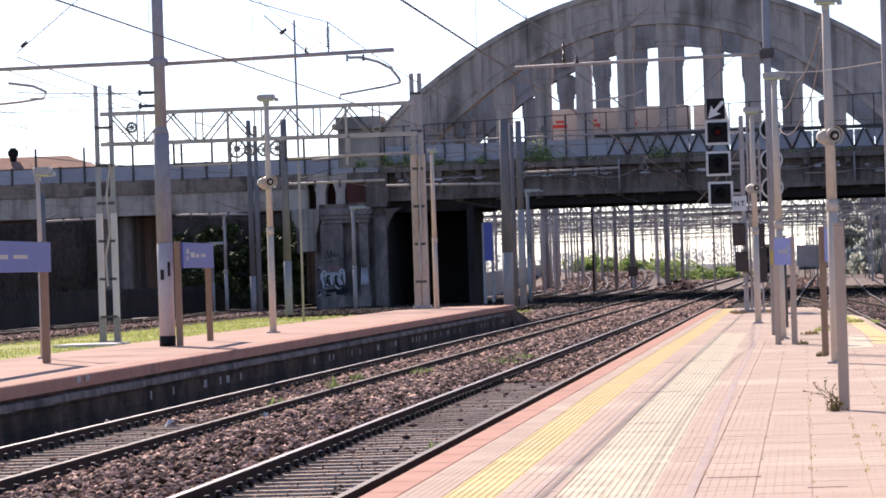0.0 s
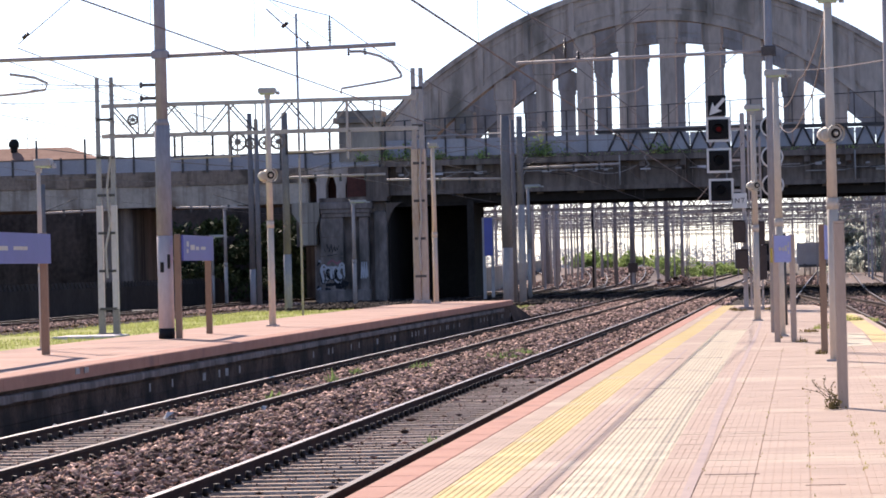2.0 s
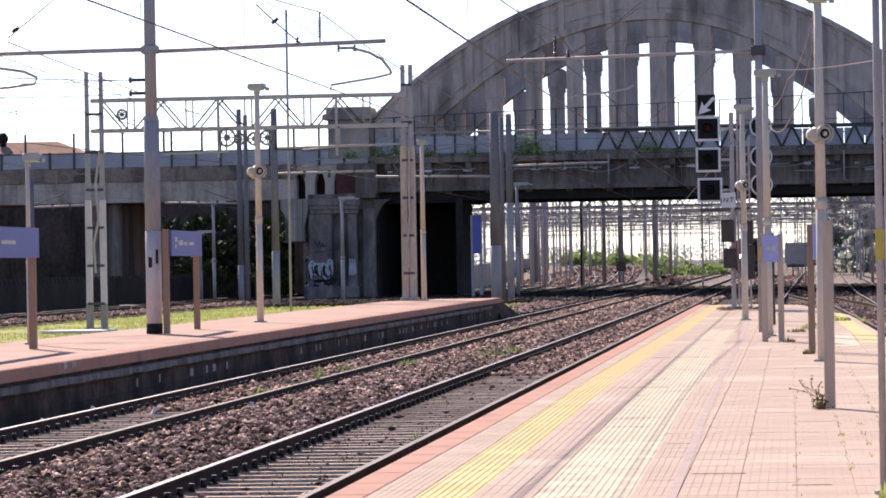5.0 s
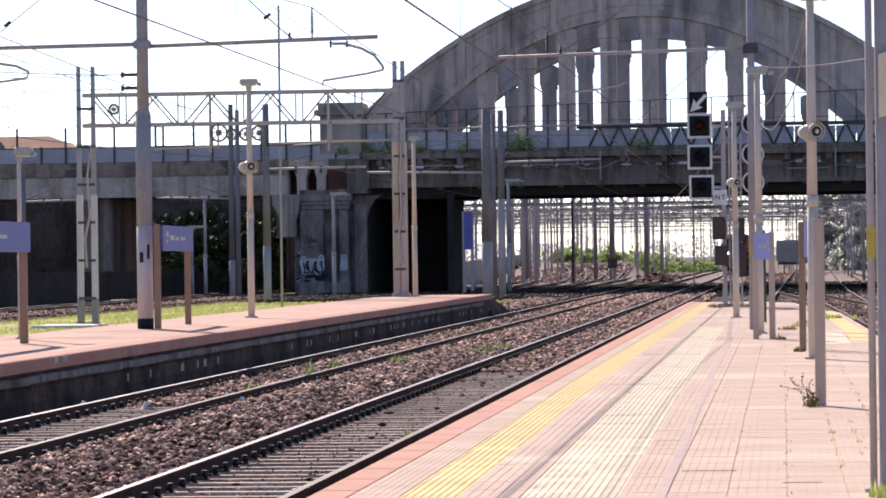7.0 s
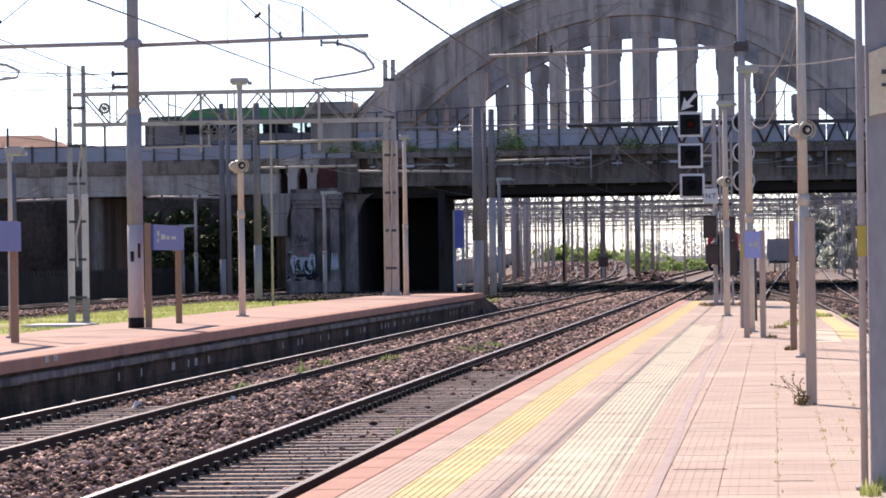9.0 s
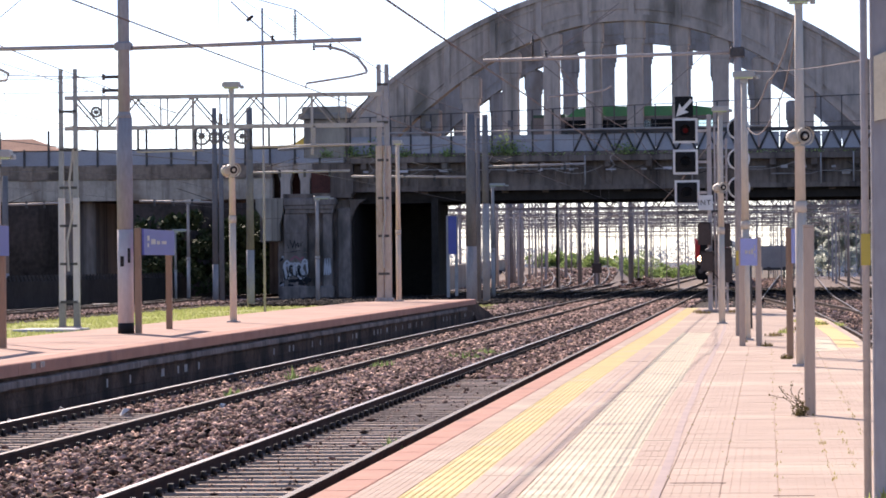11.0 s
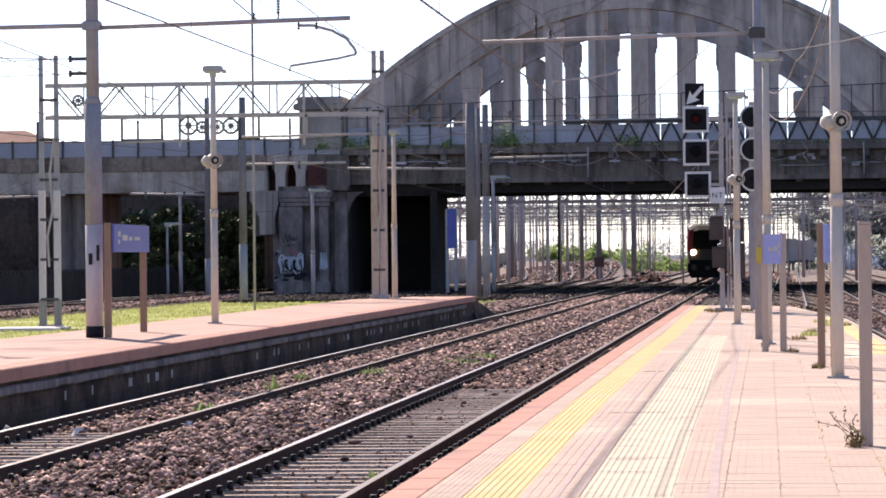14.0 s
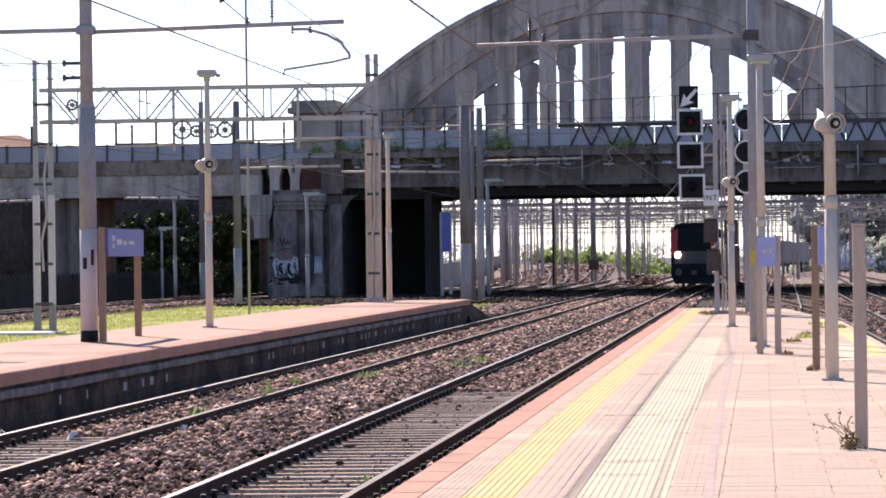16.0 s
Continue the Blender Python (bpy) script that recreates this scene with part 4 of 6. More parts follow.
for a in np.arange(-16, 34, 1.21):
    g.box(a - 0.03, a + 0.03, WID + 0.7, WID + 0.78, 8.0, 9.9)
g.box(-17, 34, WID + 0.72, WID + 0.76, 9.85, 9.92)
tagged(part("back_railing", g, IRON, bridge, "far railing"), kind="stuff")
for u in (-11.9, -9.4, -7.0):
    part("railing_box", Geo().box(u - 0.17, u + 0.17, -0.86, -0.78, 9.55, 9.95, 0.02), DARKPOLE, bridge, "dark cable box on the railing")
for k, u in enumerate((-15.3, -8.2, -1.0, 3.2, 9.8)):
    pts = [(u + 0.16 * math.sin(2.1 * q + k), -1.02, 7.9 - 0.22 * q) for q in range(6)]
    part("hanging_cable", Geo().path(pts, 0.03, 4), GALV, bridge, "pale cable end hanging from the ledge")
# pale plates, a conduit and drain stubs on the deck edge
g = Geo()
for u, z, w, h in ((12.4, 6.55, 0.5, 0.26), (14.3, 6.75, 0.4, 0.34), (15.1, 6.3, 0.75, 0.3), (17.6, 6.6, 0.45, 0.3), (9.9, 7.1, 0.4, 0.2), (5.2, 6.9, 0.35, 0.25), (-4.1, 7.0, 0.5, 0.22)):
    g.box(u, u + w, -0.3, -0.18, z, z + h, 0.02)
tagged(part("plates", g, GALV, bridge, "pale plates fixed to the deck edge"), kind="stuff")
part("conduit", Geo().path([(8.3, -0.35, 6.62), (10.6, -0.35, 6.6), (11.1, -0.35, 6.75), (16.8, -0.35, 6.72)], 0.035, 5), GALV, bridge, "pale conduit along the deck edge")
for u, z in ((13.1, 7.3), (11.2, 7.2), (3.7, 7.3), (-2.6, 7.25), (-9.3, 7.2)):
    part("drain_pipe", Geo().tube((u, -1.05, z + 0.55), (u, -1.05, z - 1.2), 0.045, 0.045, 6), GALV, bridge, "short pale drain pipe")
# shrubs on the ledge
sp = []
for c, k in ((-15.2, 1.0), (-13.4, 0.7), (-10.8, 0.5), (-7.5, 1.3), (-7.1, 1.3), (-0.2, 0.8), (-16.4, 0.8), (-18, .6)):
    for _ in range(int(150 * k)):
        sp.append((c + rng.gauss(0, 0.35 * k), -1.0 + rng.gauss(0, 0.15), 7.85 + abs(rng.gauss(0, 0.42 * k)), rng.uniform(0.07, 0.16), rng.uniform(0, 6.28), rng.uniform(-1.2, 1.2)))
for _ in range(700):
    sp.append((rng.uniform(-16.5, 14), -0.95 + rng.gauss(0, 0.06), 7.83 + abs(rng.gauss(0, 0.08)), rng.uniform(0.05, 0.12), rng.uniform(0, 6.28), rng.uniform(-1.2, 1.2)))
scatter("ledge_plants", LEAF, sp, LEAFQ, bridge, "weeds growing on the ledge", "", "stuff")

# approach viaduct
FASCIACONC = mat("edge_beam_concrete", (0.60, 0.51, 0.43), (0.40, 0.33, 0.275), 0.9, scale=0.5, fine=5.0, stain=((0.26, 0.19, 0.145), 0.35, 0.52), streak=((0.20, 0.155, 0.125), 1.6, 0.50), bump=0.6, depth=0.05)
VU = -175.0
part("viaduct_slab", Geo().box(VU, U0, -0.2, PASS + 0.6, 7.2, 8.0), CONC, bridge, "approach viaduct deck")
part("back_abutment", Geo().box(-24.0, U0 - 0.05, PASS + 1.5, WID + 0.9, -0.6, 7.9), CONCDARK, bridge, "dark abutment under the back rib")
part("viaduct_fascia", Geo().box(VU, -21.4, -0.32, 0.5, 5.48, 6.75, 0.05), FASCIACONC, bridge, "pale streaked concrete edge beam")
BROWNCONC = mat("brown_stained_concrete", (0.42, 0.32, 0.255), (0.22, 0.165, 0.13), 0.92, scale=0.5, fine=5.0, stain=((0.13, 0.10, 0.08), 0.5, 0.52), streak=((0.11, 0.085, 0.07), 1.2, 0.5), bump=0.6, depth=0.05)
part("viaduct_cornice", Geo().box(VU, -21.4, -0.42, 0.3, 6.75, 7.62, 0.05), BROWNCONC, bridge, "brown stained cornice beam")
for dep in (3.5, 7, PASS - 0.6):
    part("viaduct_girder", Geo().box(VU, -21.4, dep, dep + 0.7, 5.5, 7.2), CONCDARK, bridge, "dark streaked girder")
g = Geo()
u = VU + 1
while u < -20.5:
    g.box(u - 0.11, u + 0.11, -0.48, -0.30, 6.7, 7.5)
    u += 2.42
tagged(part("cornice_blocks", g, BROWNCONC, bridge, "brown cornice blocks"), kind="stuff")
mesh_panel2 = Geo().box(-0.748, 0.748, 0, 0.04, 0, 0.88).mesh("panel", PANEL)
u = -16.9
while u > VU:
    piece("panel", mesh_panel2, bridge, u - 0.75, -0.36, 7.6)
    u -= 1.5
g = Geo()
u = -17.0
while u > VU:
    g.box(u - 0.06, u + 0.06, -0.44, -0.34, 7.5, 9.72 if int(-u / 1.5) % 2 else 8.6)
    u -= 1.5
g.box(VU, -17, -0.42, -0.38, 8.47, 8.54)
g.tube((VU, -0.4, 9.70), (-17, -0.4, 9.85), 0.02, n=4)
tagged(part("viaduct_posts", g, IRON, bridge, "dark iron posts"), kind="stuff")
part("rail_pipe", Geo().tube((-21, -0.5, 8.42), (-15.4, -0.5, 8.75), 0.06), GALV, bridge, "pale pipe by the pedestal")

# pier between viaduct and arch
part("pier_body", Geo().box(-21.2, -16.76, 0.3, PASS, -0.6, 5.5, 0.1), CONCMID, bridge, "heavy concrete pier")
part("pilaster", Geo().box(-20.7, -19.3, -0.55, 0.4, 0.2, 4.6, 0.06), CONCMID, bridge, "grey pilaster with sprayed writing")
part("pilaster", Geo().box(-18.35, -17.8, -0.45, 0.4, 0.2, 4.6, 0.05), CONCMID, bridge, "narrow grey pilaster")
part("pilaster", Geo().box(-17.5, -16.72, -0.2, 0.4, -0.6, 4.9, 0.06), CONCMID, bridge, "grimy outer pilaster")
part("plinth", Geo().box(-20.85, -17.7, -0.65, 0.4, -0.6, 0.25, 0.06), CONCMID, bridge, "grimy plinth")
part("cornice", Geo().box(-20.58, -17.7, -0.62, 0.4, 4.6, 4.85, 0.04).box(-20.62, -17.6, -0.75, 0.4, 4.85, 5.1, 0.05).box(-20.66, -17.5, -0.85, 0.4, 5.1, 5.5, 0.06), CONCMID, bridge, "stepped pier cornice")
part("haunch", Geo().prism([(-16.75, 5.4), (-15.8, 5.4), (-16.2, 5.15), (-16.5, 4.7), (-16.65, 4.3), (-16.75, 3.9)], -0.05, 0.4), CONCDARK, bridge, "curved dark haunch")
part("corbel", Geo().prism([(-22.34, 5.5), (-20.68, 5.5), (-20.68, 4.75), (-20.8, 4.3), (-20.92, 3.95), (-20.92, 2.97), (-21.78, 2.97), (-21.78, 3.95), (-22.0, 4.4), (-22.34, 4.9)], -0.75, 0.5), CONCLIGHT, bridge, "streaked corbel block")
part("corbel_wall", Geo().box(-22.3, -21.0, 0.5, PASS, 2.9, 5.5), CONCMID, bridge)
g = Geo().box(-20.7, -16.6, -0.6, 1.0, 5.5, 5.75).box(-18.9, -16.5, -0.5, 0.8, 5.75, 7.55)
part("bearing_wall", g, CONCDARK, bridge, "dark bearing wall")
for u in (-20.6, -19.4):
    part("bearing_block", Geo().prism([(u - 0.28, 5.5), (u + 0.28, 5.5), (u + 0.28, 6.5), (u + 0.45, 7.1), (u + 0.45, 7.6), (u - 0.45, 7.6), (u - 0.45, 7.1), (u - 0.28, 6.5)], -0.35, 0.6), CONC, bridge, "short flared bearing column")
part("bearing_panel", Geo().box(-19.0, -17.85, -0.56, -0.5, 5.8, 7.0, 0.02), mat("rust_red_plate", (0.13, 0.05, 0.042), (0.08, 0.035, 0.03), 0.85, scale=1, fine=8), bridge, "rust-red bearing plate")
part("recess", Geo().box(-21.2, -16.5, 1.2, 1.6, 5.5, 7.5), mat("rust_red_steel", (0.12, 0.045, 0.035), None, 0.8, scale=1, fine=8), bridge, "rust-red bearing beam")
g = Geo().box(-19.45, -16.9, -0.45, 1.9, 7.9, 10.2, 0.06).box(-19.75, -16.65, -0.75, 2.2, 10.2, 10.55, 0.08).box(-19.55, -16.85, -0.55, 2.0, 10.55, 10.95, 0.08)
part("pedestal", g, CONCLIGHT, bridge, "weathered stone pedestal at the arch foot")
for z in (1.1, 2.25, 3.4):
    part("pier_joint", Geo().box(-20.72, -19.28, -0.566, -0.54, z, z + 0.03), CONCDARK, bridge, "dark casting joint across the pier")
for u in (-21.35, -21.0):
    part("corbel_joint", Geo().box(u - 0.02, u + 0.02, -0.768, -0.74, 2.98, 5.45), CONCDARK, bridge, "dark upright joint in the corbel")
part("corbel_joint", Geo().box(-22.1, -20.75, -0.768, -0.74, 4.28, 4.32), CONCDARK, bridge, "dark joint in the corbel")
# closed passage beside the pier, its inner darkness put into the wall colour
part("passage_wall", Geo().add([(-16.55, 0.25, -0.6), (-16.55, PASS, -0.6), (-16.55, PASS, 5.4), (-16.55, 0.25, 5.4), (-16.75, 0.25, -0.6), (-16.75, PASS, -0.6), (-16.75, PASS, 5.4), (-16.75, 0.25, 5.4)], [(0, 1, 2, 3), (7, 6, 5, 4), (0, 3, 7, 4)]), SHADEBLACK, bridge, "passage wall coloured black as deep shade")
part("passage_wall", Geo().add([(-11.5, 0.2, -0.6), (-12.35, PASS, -0.6), (-12.35, PASS, 5.4), (-11.5, 0.2, 5.4), (-11.9, 0.2, -0.6), (-12.8, PASS, -0.6), (-12.8, PASS, 5.4), (-11.9, 0.2, 5.4)], [(0, 1, 2, 3), (7, 6, 5, 4), (0, 3, 7, 4), (1, 5, 6, 2)]), SHADEBLACK, bridge, "passage wall coloured black as deep shade")
part("passage_end", Geo().box(-16.6, -12.3, PASS - 0.6, PASS - 0.2, -0.6, 5.4), SHADEBLACK, bridge, "end wall coloured black as deep shade")
part("passage_roof", Geo().box(-16.6, -11.6, 0.9, PASS, 5.15, 5.35), SHADEBLACK, bridge)
# viaduct piers further along
for u in (-33.5, -47, -61):
    part("pier", Geo().box(u - 1.0, u + 1.0, 1.0, PASS - 1.0, -0.6, 5.5, 0.1), CONCDARK, bridge, "shaded viaduct pier")
# closing wall added at the back of the viaduct vaults, coloured dark as their shade
part("vault_wall", Geo().box(VU, -22.4, 27, 27.6, -0.6, 7.5), DARKWALL, bridge, "wall added behind the viaduct, vault shade in its dark colour")


def stroke(pts, w, material, name, y):
    """Flat sprayed line on the pier face."""
    g = Geo()
    for (a, b), (c, d) in zip(pts, pts[1:]):
        n = Vector((-(d - b), c - a)).normalized() * w
        g.add([(a - n.x, y, b - n.y), (c - n.x, y, d - n.y), (c + n.x, y, d + n.y), (a + n.x, y, b + n.y)], [(0, 1, 2, 3)])
    return part(name, g, material, bridge, "sprayed graffiti stroke")


gr = random.Random(11)
for i in range(5):
    cx, cz = -20.5 + 0.26 * i, 1.25 + gr.uniform(-0.12, 0.12)
    w1, h1, sk = gr.uniform(0.14, 0.2), gr.uniform(0.34, 0.55), gr.uniform(-0.12, 0.12)
    pts = [(cx + w1 * math.cos(a) * (1 + 0.25 * math.sin(3 * a + i)) + sk * math.sin(a), cz + h1 * math.sin(a)) for a in np.linspace(0, 6.3, 18)]
    stroke(pts, 0.055, PAINTWHITE, "graffiti", -0.575 - 0.003 * i)
    stroke([(cx + (x - cx) * 0.6, cz + (z - cz) * 0.6) for x, z in pts[2:15]], 0.06, PAINTDARK if i % 2 else PAINTWHITE, "graffiti", -0.59 - 0.003 * i)
    stroke([(x - 0.05, z - 0.07) for x, z in pts[8:17]], 0.03, PAINTDARK, "graffiti", -0.61 - 0.003 * i)
for i in range(7):
    cx = -20.42 + 0.125 * i
    stroke([(cx + gr.uniform(-0.05, 0.12), 2.5 + gr.uniform(0, 0.5)) for _ in range(4)], gr.uniform(0.012, 0.022), PAINTDARK, "graffiti", -0.575 - 0.002 * i)
for i in range(8):
    a, z = gr.uniform(-21.12, -20.8), gr.uniform(0.2, 1.9)
    stroke([(a, z), (a + gr.uniform(-0.1, 0.25), z + gr.uniform(0.1, 0.35)), (a + gr.uniform(0, 0.25), z + gr.uniform(-0.1, 0.2))], 0.04, PAINTDARK if i % 3 else PAINTWHITE, "graffiti", 0.29 - 0.003 * i)
stroke([(-20.3, 2.3), (-19.7, 2.38)], 0.02, PAINTDARK, "graffiti", -0.575)
stroke([(-20.3, 1.8), (-20.0, 2.05), (-19.7, 1.8), (-19.5, 2.0)], 0.05, PAINTROSE, "graffiti", -0.577)
for i in range(9):
    a, z = gr.uniform(-20.7, -19.5), gr.uniform(0.3, 0.75)
    stroke([(a, z), (a + gr.uniform(0.1, 0.4), z + gr.uniform(-0.1, 0.15)), (a + gr.uniform(0.3, 0.6), z + gr.uniform(-0.1, 0.1))], 0.09, PAINTDARK, "graffiti", -0.56 - 0.002 * i)
for i in range(3):
    stroke([(-18.28 + 0.14 * i, 0.9), (-18.22 + 0.14 * i, 1.9), (-18.17 + 0.14 * i, 1.0)], 0.04, PAINTWHITE, "graffiti", -0.46)

# ---- masts, lamps, signs and signals ----


def lamp_head(parent, x, y, z, w=0.42, side=-1):
    """Flat street-lamp head: housing, lens and short arm."""
    h = part("lamp_head", Geo().box(x - w / 2, x + w / 2, y - 0.14, y + 0.14, z - 0.02, z + 0.1, 0.02).box(x + w * 0.5, x + w * 0.72, y - 0.06, y + 0.06, z - 0.06, z + 0.02, 0.02), LAMPGREY, parent, "weathered lamp head")
    part("lens", Geo().box(x - w * 0.40, x + w * 0.40, y - 0.13, y + 0.12, z - 0.055, z - 0.018, 0.01), LENS, h, "yellowed lamp lens")
    return h


def horn(parent, x, y, z, s=1.0, ax=0.35):
    """Round horn loudspeaker turned towards the platform."""
    d = Vector((ax, -0.8, -0.1)).normalized()
    c = Vector((x, y, z))
    p = part("loudspeaker", Geo().tube(c - d * 0.20 * s, c + d * 0.04 * s, 0.06 * s, 0.13 * s, 14).tube(c + d * 0.04 * s, c + d * 0.10 * s, 0.15 * s, 0.165 * s, 16, False).tube(c - d * 0.34 * s, c - d * 0.16 * s, 0.09 * s, 0.09 * s, 12), HORN, parent, "cream horn loudspeaker")
    e = c + Vector((-0.15, 0.0, -0.03)) * s
    part("driver_housing", Geo().tube(e - d * 0.12 * s, e + d * 0.02 * s, 0.105 * s, 0.125 * s, 14).tube(e + d * 0.02 * s, e + d * 0.05 * s, 0.125 * s, 0.07 * s, 14), HORN, p, "rounded cream housing")
    part("bracket", Geo().box(e.x - 0.02 * s, c.x + 0.02 * s, c.y + 0.02, c.y + 0.06, e.z - 0.15 * s, e.z - 0.1 * s), HORN, p)
    part("horn_mouth", Geo().tube(c + d * 0.06 * s, c + d * 0.075 * s, 0.085 * s, 0.085 * s, 16), KNOB, p, "dark horn mouth")
    part("horn_cone", Geo().tube(c + d * 0.075 * s, c + d * 0.12 * s, 0.045 * s, 0.028 * s, 10), HORN, p, "pale inner cone")
    return p


def lamp_post(x, y, z0, z1, r, label, material=BEIGE, speaker=None, w=0.42, wide=True, s=1.0):
    t = thing("street_lamp", pose(x, y, z0), label, "street lamp", "station lamps")
    part("pole", Geo().tube((0, 0, 0), (0, 0, (z1 - z0) * 0.45), r * 1.1, r, 12).tube((0, 0, (z1 - z0) * 0.45), (0, 0, z1 - z0), r, r * 0.75, 12), material, t)
    part("collar", Geo().tube((0, 0, (z1 - z0) * 0.42), (0, 0, (z1 - z0) * 0.45), r * 1.16, r * 1.16, 12), material, t)
    part("base_plate", Geo().box(-r * 1.8, r * 1.8, -r * 1.8, r * 1.8, 0, 0.03), GALV, t)
    part("arm", Geo().box(-w * 0.16, w * 0.16, -0.06, 0.06, z1 - z0 - 0.14, z1 - z0), LAMPGREY, t)
    lamp_head(t, 0.0 if wide else w * 0.3, 0, z1 - z0, w)
    if speaker:
        horn(t, r - 0.03, -r - 0.1, speaker - z0, s)
    return t


# lamp posts of the island platform and the ground behind it
lamp_post(-12.12, 78.8, FZ, 5.62, 0.075, "beige lamp post with loudspeaker on the island platform", speaker=3.72, w=0.40)
lamp_post(-13.1, 59.0, FZ, 3.46, 0.045, "low beige lamp post on the island platform", w=0.3, wide=False)
lamp_post(-12.66, 119.6, FZ, 5.7, 0.085, "beige lamp post beside the rusty mast", w=0.3)
for x, y, z1, r in ((-32.8, 196.2, 5.2, 0.1), (-24.4, 188.5, 5.15, 0.11), (-15.7, 200, 6.0, 0.11), (-34.8, 203.5, 3.6, 0.08)):
    lamp_post(x, y, -0.6, z1, r, "slim pale lamp post near the bridge", GALV, w=0.9, wide=False)
# lamp posts of the near platform
lamp_post(0.45, 51.63, 0, 5.35, 0.078, "thick beige lamp post with horn loudspeaker on the platform", speaker=3.36, w=0.34, s=0.86)
lamp_post(-0.455, 68.65, 0, 5.15, 0.076, "beige lamp post with a wide yellowed lamp head", w=0.44)
lamp_post(-1.15, 86.25, 0, 5.25, 0.075, "beige lamp post with small loudspeaker near the signal", speaker=3.35, w=0.42, s=0.85)


def mast(x, y, z0, z1, r, label, white=None, base=None, upper=None, r2=None, paint=GREYPOLE, pale=WHITEPOLE):
    """Tubular line mast: steel tube, painted lower part, dark foot."""
    t = thing("line_mast", pose(x, y, 0), label, "mast", "line masts")
    r2 = r2 or r * 0.8
    if upper:
        part("tube", Geo().tube((0, 0, white or z0), (0, 0, upper), r, r, 16).tube((0, 0, upper), (0, 0, upper + 0.12), r, r2, 16).tube((0, 0, upper + 0.12), (0, 0, z1), r2, r2 * 0.9, 16), GREYPOLE, t)
    else:
        part("tube", Geo().tube((0, 0, white or z0), (0, 0, z1), r, r2, 14), paint, t)
    if white:
        part("painted_band", Geo().tube((0, 0, base or z0), (0, 0, white), r * 1.01, r * 1.01, 16), pale, t, "pale painted lower mast")
    if base:
        part("foot", Geo().tube((0, 0, z0), (0, 0, base), r * 1.05, r * 1.03, 16), BLACKBASE, t, "black painted foot")
    return t


def insulator(parent, x, y, z0, z1, r=0.06):
    g = Geo().tube((x, y, z0), (x, y, z1), r * 0.3, n=6)
    k = max(3, int((z1 - z0) / 0.07))
    for i in range(k):
        z = z0 + (z1 - z0) * (0.2 + 0.6 * i / (k - 1))
        g.tube((x, y, z - 0.012), (x, y, z + 0.012), r, r * 0.6, 8)
    return part("insulator", g, INSUL, parent, "dark ribbed insulator")


m1 = mast(-12.36, 66.8, FZ, 8.6, 0.155, "grey steel line mast with white band and black foot", 2.26, 0.46, 4.41, 0.12)
part("cross_arm", Geo().tube((-5.2, 0, 5.76), (-0.1, 0, 5.80), 0.042).tube((0.1, 0, 5.76), (4.62, 0, 5.86), 0.042), GALV, m1, "long galvanised cross arm")
part("clamp", Geo().box(-0.16, 0.16, -0.15, 0.15, 5.72, 5.88, 0.03), GREYPOLE, m1)
for z in (4.95, 5.21):
    part("bracket", Geo().box(-0.4, -0.1, -0.03, 0.03, z - 0.03, z + 0.03).tube((-0.4, 0, z - 0.06), (-0.4, 0, z + 0.06), 0.03), IRON, m1, "short stub bracket")
part("steady_arm", Geo().path([(3.72, 0, 5.74), (3.95, 0, 5.74), (4.3, 0, 5.64), (4.55, 0, 5.5), (4.7, 0, 5.3), (4.72, 0, 5.22)], 0.028).path([(4.72, 0, 5.22), (4.4, 0, 5.15), (3.55, 0, 5.03), (3.53, 0, 4.93)], 0.022), GALV, m1, "curved registration arm")
part("steady_arm", Geo().path([(-3.0, 0, 5.5), (-2.5, 0, 5.42), (-2.25, 0, 5.3), (-2.3, 0, 5.18), (-2.8, 0, 5.12), (-3.4, 0, 5.08)], 0.028), GALV, m1, "curved registration arm")
insulator(m1, 3.34, 0, 5.86, 6.45, 0.05)
insulator(m1, 2.9, 0, 5.8, 5.98, 0.05)
for x in (3.7, 4.02):
    insulator(m1, x, 0, 5.66, 5.8, 0.04)
part("number_bar", Geo().box(-0.07, 0.0, -0.17, -0.158, 1.55, 1.75).box(0.06, 0.12, -0.14, -0.13, 1.62, 1.9), KNOB, m1, "unreadable dark markings")

m2 = mast(-0.605, 72.37, 0, 9.0, 0.092, "slim grey line mast on the platform")
part("cross_arm", Geo().tube((-5.25, 0, 5.74), (-0.08, 0, 5.84), 0.035), GALV, m2, "galvanised cross arm")
part("clamp", Geo().box(-0.15, 0.15, -0.12, 0.12, 5.74, 5.94, 0.02), IRON, m2)
part("steady_arm", Geo().path([(-3.9, 0, 4.98), (-3.3, 0, 5.02), (-2.75, 0, 5.10), (-2.6, 0, 5.18)], 0.022).path([(-3.9, 0, 4.98), (-3.92, 0, 4.86)], 0.02), GALV, m2, "registration arm")
insulator(m2, -4.22, 0, 5.80, 6.25, 0.05)
insulator(m2, -3.95, 0, 5.78, 5.95, 0.05)
insulator(m2, -0.0, 0, 4.05, 4.3, 0.06)
part("yellow_label", Geo().box(-0.07, 0.07, -0.125, -0.102, 1.45, 1.75), YELLOWPAINT, m2, "small yellow plate")


